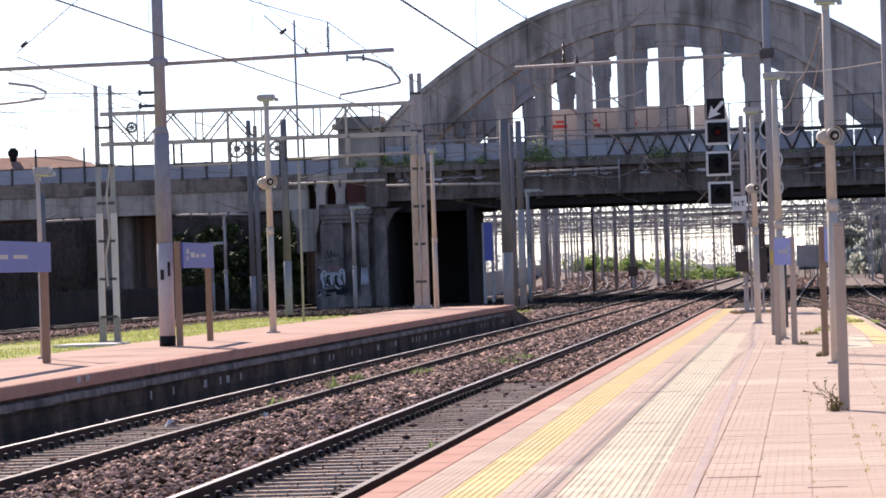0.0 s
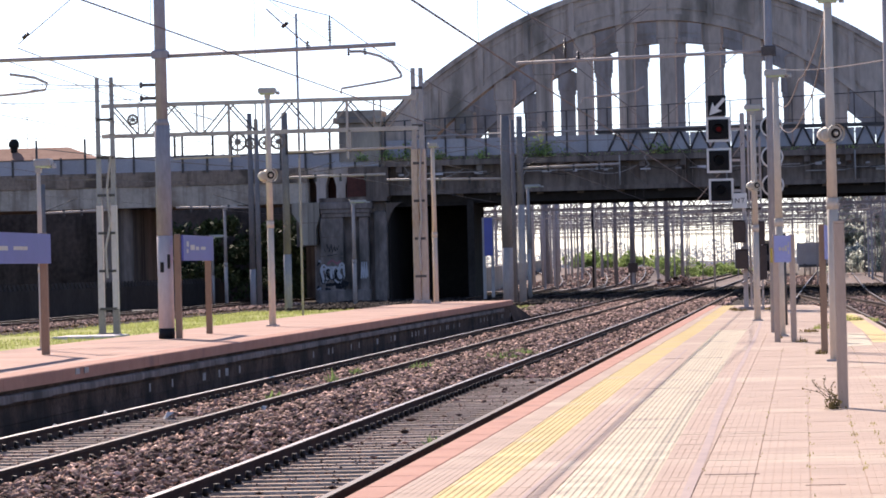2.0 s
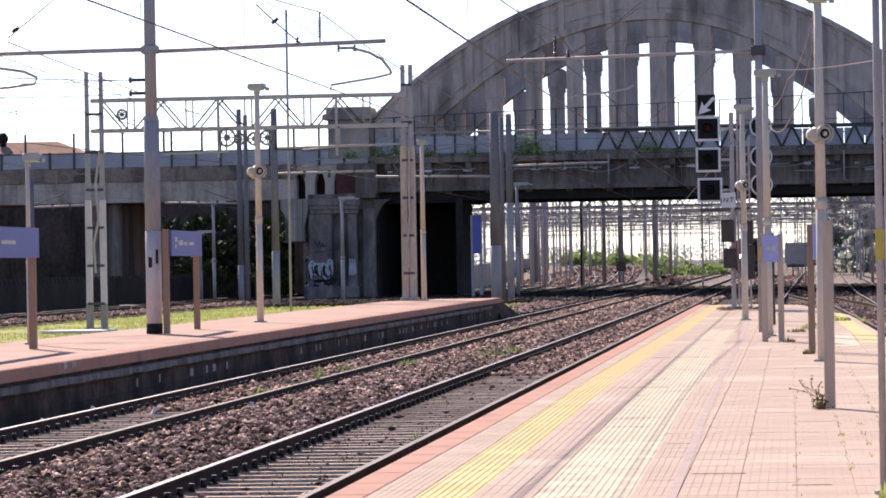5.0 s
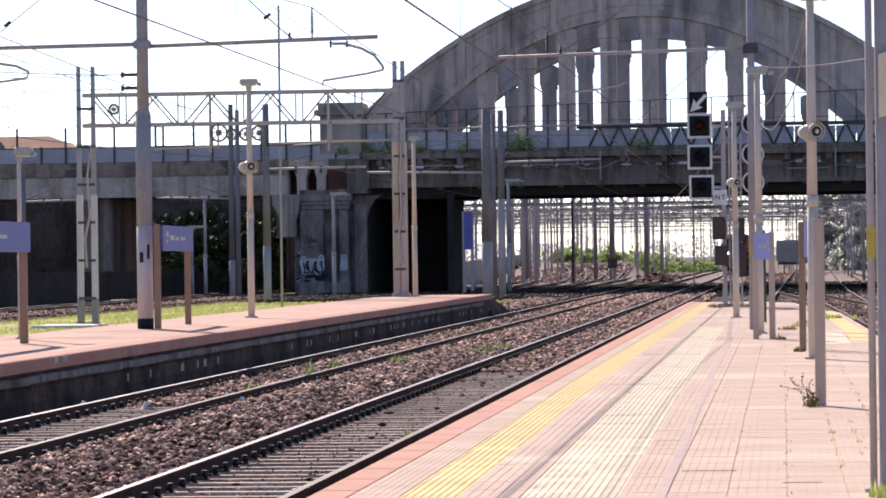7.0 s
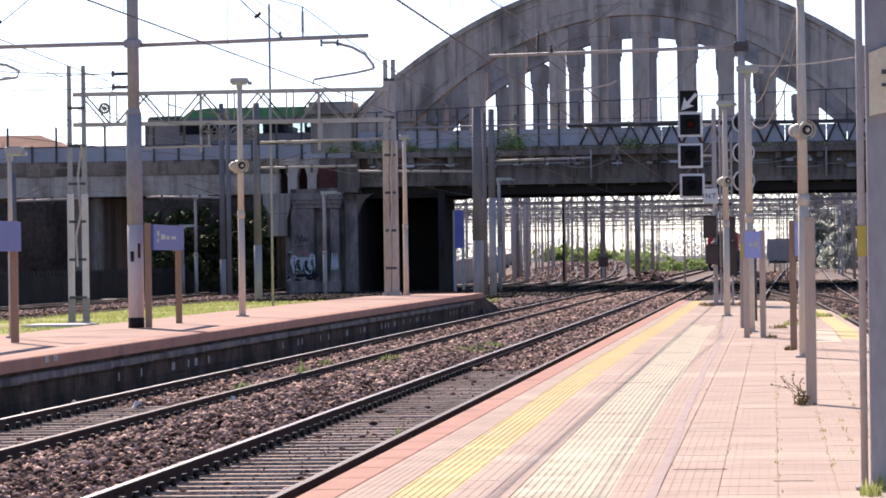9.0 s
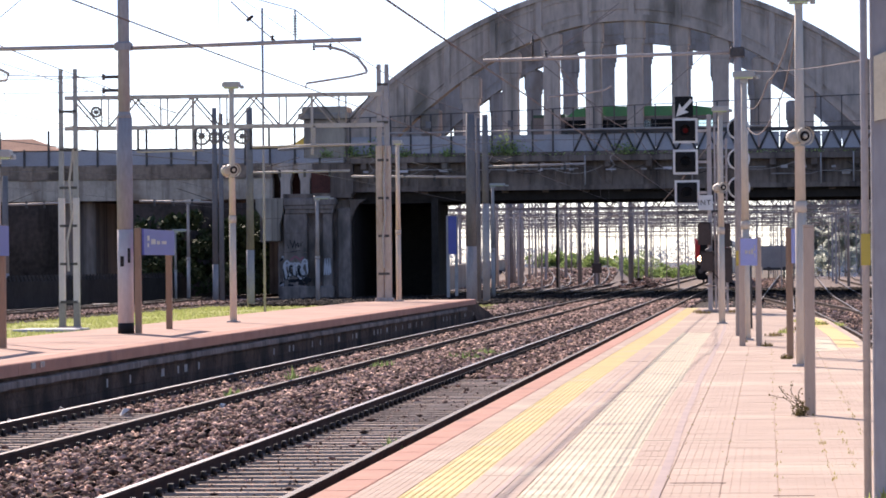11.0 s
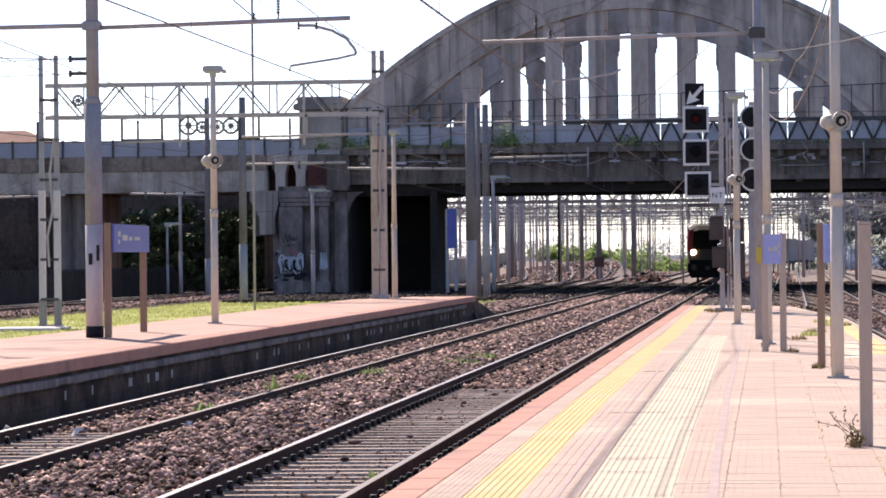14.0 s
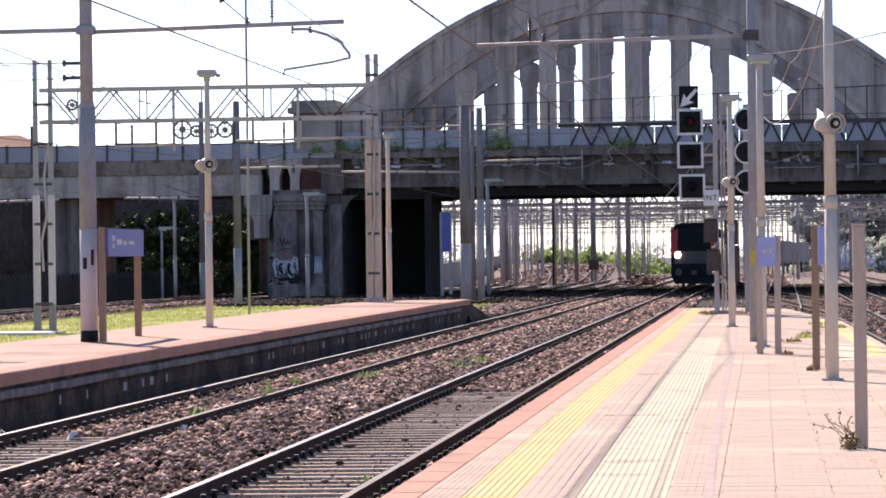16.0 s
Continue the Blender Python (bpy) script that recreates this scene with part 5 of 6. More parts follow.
def twin_mast(x, y, z0, z1, gap, label, band, low, h=0.13):
    """Pair of channel uprights tied by short plates."""
    t = thing("twin_mast", pose(x, y, 0), label, "mast", "line masts")
    for s in (0, 1):
        a = s * gap
        part("upright", Geo().add([(a - h, -h, z0), (a + h, -h, z0), (a + h, h, z0), (a - h, h, z0), (a - h * 0.6, -h * 0.7, z1), (a + h * 0.6, -h * 0.7, z1), (a + h * 0.6, h * 0.7, z1), (a - h * 0.6, h * 0.7, z1)], [(3, 2, 1, 0), (4, 5, 6, 7), (0, 1, 5, 4), (1, 2, 6, 5), (2, 3, 7, 6), (3, 0, 4, 7)]), GREYPOLE, t)
        part("painted_upright", Geo().box(a - h * 1.04, a + h * 1.04, -h * 1.04, h * 1.04, z0, band, 0.02), low, t, "peeling painted lower part")
    z = z0 + 0.9
    while z < z1 - 0.4:
        part("tie_plate", Geo().box(-h * 0.5, gap + h * 0.5, -h * 1.12, -h * 0.9, z, z + 0.09), IRON, t)
        z += 1.3
    g = Geo().path([(gap * 0.5, -h * 1.4, 1.4), (gap * 0.4, -h * 1.5, 2.4), (gap * 0.75, -h * 1.5, 3.2), (gap * 0.6, -h * 1.5, 4.5), (gap * 0.9, -h * 1.5, 5.6)], 0.045)
    part("cable_pipe", g, GALV, t, "bent pale cable pipe")
    if h < 0.11:
        for a in (0, gap):
            part("foot", Geo().box(a - h * 1.1, a + h * 1.1, -h * 1.1, h * 1.1, z0, z0 + 0.95, 0.02), LATTICE, t, "grey painted foot")
    part("footing", Geo().box(-h * 1.6, gap + h * 1.6, -h * 1.6, h * 1.6, z0, z0 + 0.12, 0.03), CONC, t)
    return t


twin_mast(-24.0, 117.6, -0.6, 8.3, 0.5, "paired white-painted steel uprights standing in the grass", 3.9, WHITEPOLE, 0.1)
twin_mast(-13.25, 119.25, FZ, 8.4, 0.27, "paired rusty peeling uprights at the platform end", 5.6, RUSTPOLE, 0.115)

portal = thing("truss_portal", pose(0, 118.3, 0), "galvanised lattice beam spanning between the paired masts", "truss")
part("top_chord", Geo().box(-24.0, -13.0, -0.08, 0.08, 7.27, 7.41), GALV, portal)
part("bottom_chord", Geo().box(-24.0, -13.0, -0.08, 0.08, 6.22, 6.36), GALV, portal)
for k in range(5):
    x = -22.6 + 2.05 * k  # lower node: two uprights with paired diagonals fanning out
    for s in (-1, 1):
        part("upright", Geo().tube((x + s * 0.12, 0, 6.3), (x + s * 0.12, 0, 7.3), 0.026, n=6), LATTICE, portal)
        for o in (0.0, 0.2):
            if -23.9 < x + s * (0.95 + o) < -13.2:
                part("brace", Geo().tube((x + s * (0.1 + o), o, 6.3), (x + s * (0.95 + o), o, 7.3), 0.03, n=6), LATTICE if o else IRON, portal)
    if k % 2:
        part("hanger", Geo().box(x + 0.96, x + 1.04, -0.05, 0.05, 5.3, 7.4), GALV, portal)
# frames, pulleys and cross pipes hung below the beam
for a, b in ((-21.5, -20.1), (-17.6, -16.9)):
    part("hanging_frame", Geo().box(a, b, -0.04, 0.04, 5.50, 5.57).box(a, a + 0.07, -0.04, 0.04, 5.5, 6.25).box(b - 0.07, b, -0.04, 0.04, 5.5, 6.25), IRON, portal, "dark hanging frame")
part("hanging_pipe", Geo().tube((-21.5, -0.06, 5.47), (-19.2, -0.06, 5.5), 0.04).tube((-17.5, -0.06, 5.58), (-13.2, -0.06, 5.64), 0.04).box(-19.3, -19.24, -0.08, -0.02, 5.46, 6.3).box(-15.4, -15.33, -0.08, -0.02, 5.6, 6.3), GALV, portal, "pale pipe")
for x, z, r in ((-19.25, 5.98, 0.36), (-18.8, 5.92, 0.22), (-18.3, 5.92, 0.26), (-17.85, 5.95, 0.30), (-22.9, 6.85, 0.2)):
    part("pulley", Geo().path([(x + r * 0.8 * math.cos(a), -0.05, z + r * 0.8 * math.sin(a)) for a in np.linspace(0, 6.2832, 21)], 0.04, 5).tube((x, -0.09, z), (x, -0.02, z), r * 0.3, r * 0.3, 14).tube((x - r * 0.8, -0.05, z), (x + r * 0.8, -0.05, z), 0.02, n=4).tube((x, -0.05, z - r * 0.8), (x, -0.05, z + r * 0.8), 0.02, n=4).tube((x - r * 0.56, -0.05, z - r * 0.56), (x + r * 0.56, -0.05, z + r * 0.56), 0.02, n=4).tube((x - r * 0.56, -0.05, z + r * 0.56), (x + r * 0.56, -0.05, z - r * 0.56), 0.02, n=4).tube((x, -0.2, z), (x, 0.1, z), 0.06, 0.06, 8), DARKPOLE, portal, "dark grooved tension wheel")

for x, y, z1, r, w in ((-26.0, 174.5, 9.5, 0.20, 2.3), (-30.9, 194.0, 10.4, 0.17, 1.6), (-15.27, 180.1, 9.3, 0.28, 2.4), (-14.47, 179.6, 9.2, 0.19, 4.6), (-42.0, 190.0, 6.6, 0.2, 1.2), (-30.3, 192.5, 10.0, 0.15, None), (-15.0, 181.5, 9.1, 0.12, None)):
    mast(x, y, -0.6, z1, r, "dark grey line mast with pale lower part near the bridge" if w else "plain dark grey line mast near the bridge", w, paint=DARKPOLE, pale=GREYPOLE if x < -20 or r > 0.25 else GALV)
mast(-17.45, 120.5, -0.6, 10.5, 0.045, "very thin tall grey pole", None, r2=0.04)
# cantilever pipes near the bridge
for x0, x1, y, z0, z1 in ((-26.0, -20.9, 174.5, 6.2, 6.25), (-30.9, -35.2, 194.0, 5.1, 5.2), (-42.0, -38.0, 190.0, 5.0, 5.1), (-14.6, -9.3, 179.6, 6.5, 6.6), (-15.3, -21.5, 180.1, 6.0, 6.1)):
    t = thing("cantilever", pose(0, y, 0), "pale galvanised cantilever pipe of the overhead line", "cantilever", "cantilevers")
    part("pipe", Geo().tube((x0, 0, z0), (x1, 0, z1), 0.06), GALV, t)
    part("stay", Geo().tube((x0, 0, z0 + 0.05), ((x0 + x1) / 2, 0, z1 + 0.7), 0.02, n=5), IRON, t)
    for k in range(3):
        xx = x0 + (x1 - x0) * (0.3 + 0.25 * k)
        part("clip", Geo().box(xx - 0.06, xx + 0.06, -0.05, 0.05, z1 - 0.3, z1 + 0.08), IRON, t)


def name_sign(x0, y0, x1, y1, z0, ztop, zlow, post, panel, label, bars=True, w=0.055, over=0.0):
    t = thing("station_sign", pose(0, 0, z0), label, "sign", "station name signs")
    for x, y in ((x0, y0), (x1, y1)):
        part("post", Geo().box(x - w, x + w, y - w, y + w, 0, ztop - z0 + 0.02, 0.012), post, t)
    d = Vector((x1 - x0, y1 - y0, 0))
    n = Vector((d.y, -d.x, 0)).normalized()
    if n.x < 0 and abs(n.x) > 0.3:
        n = -n
    if abs(n.x) <= 0.3 and n.y > 0:
        n = -n
    a, b = Vector((x0, y0, 0)) + n * (w + 0.02), Vector((x1, y1, 0)) + n * (w + 0.02)
    a = a - d.normalized() * over
    o = n * 0.04
    zl, zh = zlow - z0, ztop - z0
    p = part("panel", Geo().add([(v.x, v.y, z) for z in (zl, zh) for v in (a, b, b + o, a + o)], [(3, 2, 1, 0), (4, 5, 6, 7), (0, 1, 5, 4), (1, 2, 6, 5), (2, 3, 7, 6), (3, 0, 4, 7)]), panel, t, "flat lettered board")
    if bars:
        g = Geo()
        for q0, q1, h0, h1 in ((0.10, 0.17, 0.55, 0.75), (0.22, 0.36, 0.42, 0.62), (0.40, 0.50, 0.42, 0.56), (0.10, 0.15, 0.3, 0.45), (0.56, 0.72, 0.44, 0.56)):
            u, v = a + (b - a) * q0 + o * 1.08, a + (b - a) * q1 + o * 1.08
            z2, z3 = zl + (zh - zl) * h0, zl + (zh - zl) * h1
            g.add([(u.x, u.y, z2), (v.x, v.y, z2), (v.x, v.y, z3), (u.x, u.y, z3)], [(0, 1, 2, 3)])
        part("lettering", g, HORN, p, "unreadable pale lettering")
    return t


name_sign(-12.08, 66.6, -12.26, 71.1, FZ, 2.27, 1.77, BROWNPOST, BLUE, "blue station sign on brown posts on the island platform", w=0.06)
name_sign(-12.05, 48.4, -12.27, 55.5, FZ, 2.22, 1.74, BROWNPOST, BLUE, "long blue station sign on brown posts on the island platform", w=0.06)
t = thing("sign_post", pose(0.37, 35.66, 0), "square tan steel post with weeds at its foot", "post")
part("tube", Geo().box(-0.055, 0.055, -0.055, 0.055, 0, 1.89, 0.012), TANPOST, t)
part("cap", Geo().box(-0.058, 0.058, -0.058, 0.058, 1.885, 1.91, 0.006), TANPOST, t)
name_sign(0.31, 56.2, 0.50, 56.6, 0, 2.05, 1.5, BROWNPOST, LAVENDER, "faded blue sign on brown posts on the platform", False, over=0.08)
name_sign(-0.20, 63.94, -0.50, 64.0, 0, 1.95, 1.46, TANPOST, LAVENDER, "small faded blue sign on tan posts on the platform", True)
name_sign(-18.22, 199, -17.75, 199.1, -0.6, 4.23, 2.05, GALV, BLUE, "tall narrow blue sign beside the bridge", False, 0.09)
t = thing("cable_post", pose(-0.43, 80, 0), "thin dark post on the platform", "post")
part("tube", Geo().tube((0, 0, 0), (0, 0, 2.1), 0.05, 0.045, 10), IRON, t)

# tall post with a board close to the camera
t = thing("notice_post", pose(0.575, 22.86, 0), "grey steel post with pale board and narrow pipe", "post")
part("column", Geo().box(0.04, 0.24, -0.09, 0.09, 0, 4.2, 0.015), GREYPOLE, t)
part("pipe", Geo().tube((0.0, -0.03, 0), (0.0, -0.03, 4.2), 0.024, n=12), GALV, t, "pale conduit pipe")
part("yellow_label", Geo().box(-0.03, 0.03, -0.062, -0.05, 1.52, 1.72), YELLOWPAINT, t, "small yellow plate")
part("board", Geo().add([(0.06, -0.13, 2.43), (0.62, -0.16, 2.55), (0.62, -0.16, 3.05), (0.06, -0.13, 2.84), (0.06, -0.10, 2.43), (0.62, -0.13, 2.55), (0.62, -0.13, 3.05), (0.06, -0.10, 2.84)], [(0, 1, 2, 3), (7, 6, 5, 4), (0, 3, 7, 4), (1, 5, 6, 2), (3, 2, 6, 7), (0, 4, 5, 1)]), CREAM, t, "cream notice board")
part("lettering", Geo().box(0.14, 0.4, -0.165, -0.155, 2.70, 2.73).box(0.14, 0.36, -0.165, -0.155, 2.62, 2.64), IRON, t, "unreadable lettering")
part("base_plate", Geo().box(-0.06, 0.32, -0.14, 0.14, 0, 0.02), GALV, t)

# signal with square boards
sig = thing("railway_signal", pose(-1.72, 104.3, 0), "three-board railway signal showing red, with arrow plate and plate lettered INT", "railway signal")
part("mast", Geo().box(-0.07, 0.07, -0.06, 0.06, 0, 5.9, 0.02), GALV, sig)
part("back_mast", Geo().box(0.13, 0.19, 0.1, 0.18, 0, 5.6, 0.01), GALV, sig)
g = Geo()
for x in (0.24, 0.50):
    g.box(x - 0.03, x + 0.03, 0.6, 0.64, 0, 5.2)
z = 0.3
while z < 5.2:
    g.box(0.24, 0.50, 0.6, 0.64, z, z + 0.05)
    z += 0.31
part("ladder", g, GALV, sig, "narrow steel ladder")
part("platform_frame", Geo().box(-0.2, 0.5, 0.0, 0.6, 3.0, 3.06).box(-0.95, 0.1, -0.05, 0.05, 2.95, 3.05), IRON, sig)
for k, z in enumerate((5.42, 4.49, 3.58)):
    x = -0.70 + (0.04 if k == 2 else 0)
    b = part("signal_board", Geo().box(x - 0.37, x + 0.37, -0.16, -0.12, z - 0.37, z + 0.37), WHITE, sig, "white rimmed signal board")
    part("board_face", Geo().box(x - 0.30, x + 0.30, -0.18, -0.155, z - 0.30, z + 0.30), BLACK, b, "matt black face")
    part("hood", Geo().tube((x, -0.18, z), (x, -0.36, z + 0.02), 0.14, 0.15, 14, False), BLACK, b, "lamp hood")
    part("signal_lens", Geo().tube((x + 0.01, -0.19, z), (x + 0.01, -0.21, z), 0.075, None, 14), REDLAMP if k == 0 else DARKGLASS, b, "lit red lens" if k == 0 else "unlit lens")
    part("lamp_case", Geo().box(x - 0.22, x + 0.22, -0.12, 0.25, z - 0.25, z + 0.25, 0.03), BLACK, sig)
    part("board_arm", Geo().box(x, 0.0, -0.04, 0.04, z - 0.04, z + 0.04), GALV, sig)
p = part("arrow_board", Geo().box(-1.0, -0.46, -0.14, -0.10, 5.82, 6.44), BLACK, sig, "black direction board")
ar = Geo()
tip, tail = Vector((-0.97, 5.84)), Vector((-0.50, 6.34))
d = (tail - tip).normalized()
n2 = Vector((-d.y, d.x))
pts = [tip, tip + d * 0.36 + n2 * 0.19, tip + d * 0.31 + n2 * 0.05, tail + n2 * 0.05, tail - n2 * 0.05, tip + d * 0.31 - n2 * 0.05, tip + d * 0.36 - n2 * 0.19]
ar.prism([(q.x, q.y) for q in pts], -0.165, -0.145)
part("arrow", ar, WHITE, p, "white slanted arrow")
pl = part("plate", Geo().box(-0.34, 0.10, -0.20, -0.17, 3.05, 3.50, 0.01), WHITE, sig, "white plate lettered INT")
cu = bpy.data.curves.new("lettering", "FONT")
cu.body, cu.size, cu.extrude = "INT.", 0.21, 0.002
cu.align_x, cu.align_y, cu.space_character = "CENTER", "CENTER", 1.25
tx = new("lettering_curve", cu)
dg = bpy.context.evaluated_depsgraph_get()
me = bpy.data.meshes.new_from_object(tx.evaluated_get(dg))
bpy.data.objects.remove(tx)
me.materials.clear()
me.materials.append(BLACK)
tx = new("lettering", me)
tx.parent = pl
tx.matrix_basis = pose(-0.12, -0.206, 3.27, 90, 0, 0)
for x, z0, z1 in ((-0.16, 2.02, 2.66), (-0.09, 1.24, 1.8), (0.42, 1.95, 2.62), (0.46, 0.9, 1.9)):
    b = part("cabinet", Geo().box(x - 0.19, x + 0.19, -0.38, -0.1, z0, z1, 0.025), BROWNBOX, sig, "brown relay cabinet")
    part("cabinet_lid", Geo().box(x - 0.2, x + 0.2, -0.39, -0.09, z1, z1 + 0.025), BROWNBOX, b)
for k in range(4):
    z = 0.8 + 0.35 * k
    part("fitting", Geo().tube((-0.12, -0.12, z), (0.05, -0.14, z + 0.08), 0.04, n=8), GALV, sig)
part("cable", Geo().path([(0.05, -0.2, 1.25), (0.25, -0.2, 1.0), (0.35, -0.1, 1.3), (0.3, 0, 2.0)], 0.018), KNOB, sig)
part("footing", Geo().box(-0.25, 0.5, -0.25, 0.75, 0, 0.1, 0.03), CONC, sig)
rs = thing("railway_signal", pose(-0.86, 106.5, 0), "dark signal with three white-ringed round discs", "railway signal")
part("mast", Geo().box(-0.09, 0.09, -0.02, 0.16, 0, 6.0, 0.02), GREYPOLE, rs)
for z in (5.55, 4.62, 3.76):
    b = part("disc", Geo().tube((0, -0.16, z), (0, -0.12, z), 0.345, None, 32), WHITE, rs, "white disc rim")
    part("disc_face", Geo().tube((0, -0.19, z), (0, -0.155, z), 0.29, None, 32), BLACK, b, "matt black face")
    part("signal_lens", Geo().tube((0, -0.21, z), (0, -0.185, z), 0.09, None, 14), DARKGLASS, b, "unlit lens")
    part("lamp_case", Geo().tube((0, -0.12, z), (0, 0.2, z), 0.2, None, 14), BLACK, rs)

# ---- overhead wires ----
def wire(pts, r, label, sag=0.0, sub=10):
    way = []
    for p, q in zip(pts, pts[1:]):
        p, q = Vector(p), Vector(q)
        way += [p.lerp(q, i / sub) - Vector((0, 0, sag * 4 * (i / sub) * (1 - i / sub))) for i in range(1 if way else 0, sub + 1)]
    g = Geo().path(way, r, 4)
    return tagged(part("overhead_wire", g, WIRE), label, "wire", "overhead wires")


def line(x, zc, zm, ys, label, r=0.008):
    wire([(x, y, zc + 0.004 * (y - 60) / 100) for y in (ys[0], ys[-1])], r, label + " contact wire", 0, 1)
    wire([(x + 0.022, y, zc) for y in (ys[0], ys[-1])], r, label + " contact wire", 0, 1)
    wire([(x, y, zm) for y in ys], r * 1.25, label + " carrier wire", 0.45)
    g = Geo()
    for a, b in zip(ys, ys[1:]):
        n = max(2, int((b - a) / 9))
        for i in range(1, n):
            q = i / n
            g.tube((x, a + (b - a) * q, zc), (x, a + (b - a) * q, zm - 0.45 * 4 * q * (1 - q)), 0.006, n=3, caps=False)
    tagged(part("droppers", g, WIRE), "thin dropper wires of the overhead line", "wire", kind="stuff")


line(-9.02, 5.03, 6.45, (20, 66.8, 119, 180, 240), "far main line")
line(-4.72, 4.83, 6.25, (20, 72.4, 125, 180, 240), "near main line")
line(-17.0, 5.0, 6.4, (30, 67, 118, 180, 250), "side line")
line(-31.8, 4.9, 6.3, (40, 118, 180, 250), "rear side line")
for a, b, r in (((-16.8, 66.8, 5.25), (-12.7, 66.8, 5.22), 0.01), ((-16.8, 66.8, 4.98), (-12.7, 66.8, 4.95), 0.01), ((-26, 100, 7.2), (-20, 118, 6.2), 0.012), ((-12.3, 66.8, 8.4), (-9.0, 68, 5.9), 0.008), ((-26, 117, 5.9), (-19, 118, 5.1), 0.02), ((-0.4, 68.7, 5.27), (0.60, 22.9, 2.83), 0.006), ((-1.7, 104, 5.0), (-3.4, 110, 3.3), 0.012), ((-13.1, 119, 5.6), (-9.5, 150, 6.8), 0.02)):
    wire([a, b], r, "slanting stay wire of the overhead line", 0.05, 6)
for a, b in (
    ((-18.18, 80.0, 6.89), (-20.03, 118.0, 6.73)),
    ((-12.40, 66.8, 8.34), (-15.18, 66.8, 6.08)),
    ((-10.13, 66.0, 6.56), (-9.83, 70.0, 6.04)),
    ((-4.42, 72.4, 5.88), (-3.03, 72.4, 6.89)),
    ((-4.24, 104.0, 5.63), (-1.76, 104.0, 7.73)),
    ((-26.64, 117.6, 4.86), (-23.69, 117.6, 4.80)),
    ((-15.19, 66.8, 5.31), (-12.67, 66.8, 5.21)),
    ((-24.17, 118.0, 6.93), (-20.21, 119.0, 5.93)),
    ((-21.13, 150.0, 5.77), (-13.71, 150.0, 6.63)),
    ((-15.71, 180.0, 7.93), (-7.34, 180.0, 7.85)),
):
    wire([a, b], 0.007 + 0.00009 * a[1], "thin stay or feeder wire of the overhead line", 0.02, 5)
wire([(-5.62, 72.4, 6.84), (-4.72, 72.4, 5.73), (-3.38, 72.4, 4.67)], 0.012, "dark feeder wire over the cross arm", 0.02, 4)
wire([(-4.72, 72.4, 5.73), (-3.09, 72.4, 6.76)], 0.012, "slanting stay wire of the cross arm", 0.0, 2)
for x, y, z in ((-15.0, 66.7, 6.24), (-10.0, 67.5, 6.35)):
    t = thing("wire_insulator", pose(x, y, z), "dark barrel insulator on a stay wire", "insulator", "wire insulators")
    part("barrel", Geo().tube((-0.06, 0, -0.05), (0.06, 0, 0.05), 0.035, None, 8), INSUL, t)
wire([(0.46, 51.6, 5.2), (0.1, 58, 4.0), (-0.4, 68.6, 4.15)], 0.012, "slack cable between lamp posts", 0.25, 8)
wire([(0.42, 51.6, 5.2), (0.0, 58, 4.5), (-0.4, 68.6, 4.55)], 0.012, "slack cable between lamp posts", 0.2, 8)

# ---- yard beyond the bridge ----
yr = random.Random(8)


def yard_portal(y, x0, x1, z, label):
    t = thing("yard_portal", pose(0, y, 0), label, "gantry", "yard gantries")
    xs, x = [], x0
    while x <= x1:
        xs.append(x)
        x += yr.uniform(7, 11)
    for x in xs:
        r = yr.uniform(0.05, 0.10)
        part("post", Geo().box(x - r, x + r, -r, r, -0.6, z + yr.uniform(0.3, 2.0)), GALV if yr.random() < 0.5 else GREYPOLE, t)
    part("chord", Geo().box(x0, x1, -0.1, 0.1, z, z + 0.14).box(x0, x1, -0.1, 0.1, z - 1.1, z - 0.98), LATTICE, t)
    g, x = Geo(), x0
    while x < x1:
        g.tube((x, 0, z - 1.05), (x + 0.9, 0, z + 0.05), 0.042, n=4)
        g.tube((x + 0.9, 0, z + 0.05), (x + 1.8, 0, z - 1.05), 0.042, n=4)
        if yr.random() < 0.5:
            g.box(x - 0.03, x + 0.03, -0.03, 0.03, z - yr.uniform(1.6, 2.6), z - 1)
            g.tube((x, 0, z - 1.7), (x + yr.uniform(1, 2.2), 0, z - 1.6), 0.035, n=4)
        x += 1.8
    for zz in (z - 1.75, z - 2.3, z - 1.4, z - 2.9):
        g.tube((x0, 0.1, zz), (x1, 0.1, zz + yr.uniform(-0.35, 0.35)), 0.014, n=4)
    for _ in range(14):
        x = yr.uniform(x0, x1)
        g.tube((x, 0.1, z - 2.3), (x + yr.uniform(-0.3, 0.3), 0.1, z - 1.0), 0.02, n=4)
    tagged(part("lattice", g, LATTICE, t), kind="stuff")
    return t


for i, y in enumerate((250, 268, 290, 322, 356, 394, 436, 484, 540, 605, 690)):
    yard_portal(y, -34 - 0.05 * (y - 240), 30 + 0.06 * (y - 240), 6.5 + 0.006 * (y - 240) + yr.uniform(-0.3, 0.3), "pale lattice gantry over the yard tracks")
for x, y, r, z1 in ((-14.8, 248.4, 0.09, 9), (-15.5, 289.4, 0.24, 10), (-14.0, 287.2, 0.34, 9), (-12.3, 316.2, 0.33, 10), (-10.9, 318, 0.15, 9), (-18.5, 262, 0.15, 8), (-20.6, 262, 0.15, 8), (-22, 300, 0.3, 9), (-23.5, 300, 0.3, 9), (-25, 310, 0.25, 9), (-26.5, 320, 0.3, 9), (-19.0, 330, 0.2, 9), (2.6, 300, 0.2, 9), (6.0, 260, 0.16, 9)):
    mast(x, y, -0.6, z1, r * 0.72, "grey yard mast beyond the bridge", paint=DARKPOLE if r > 0.2 else GREYPOLE)
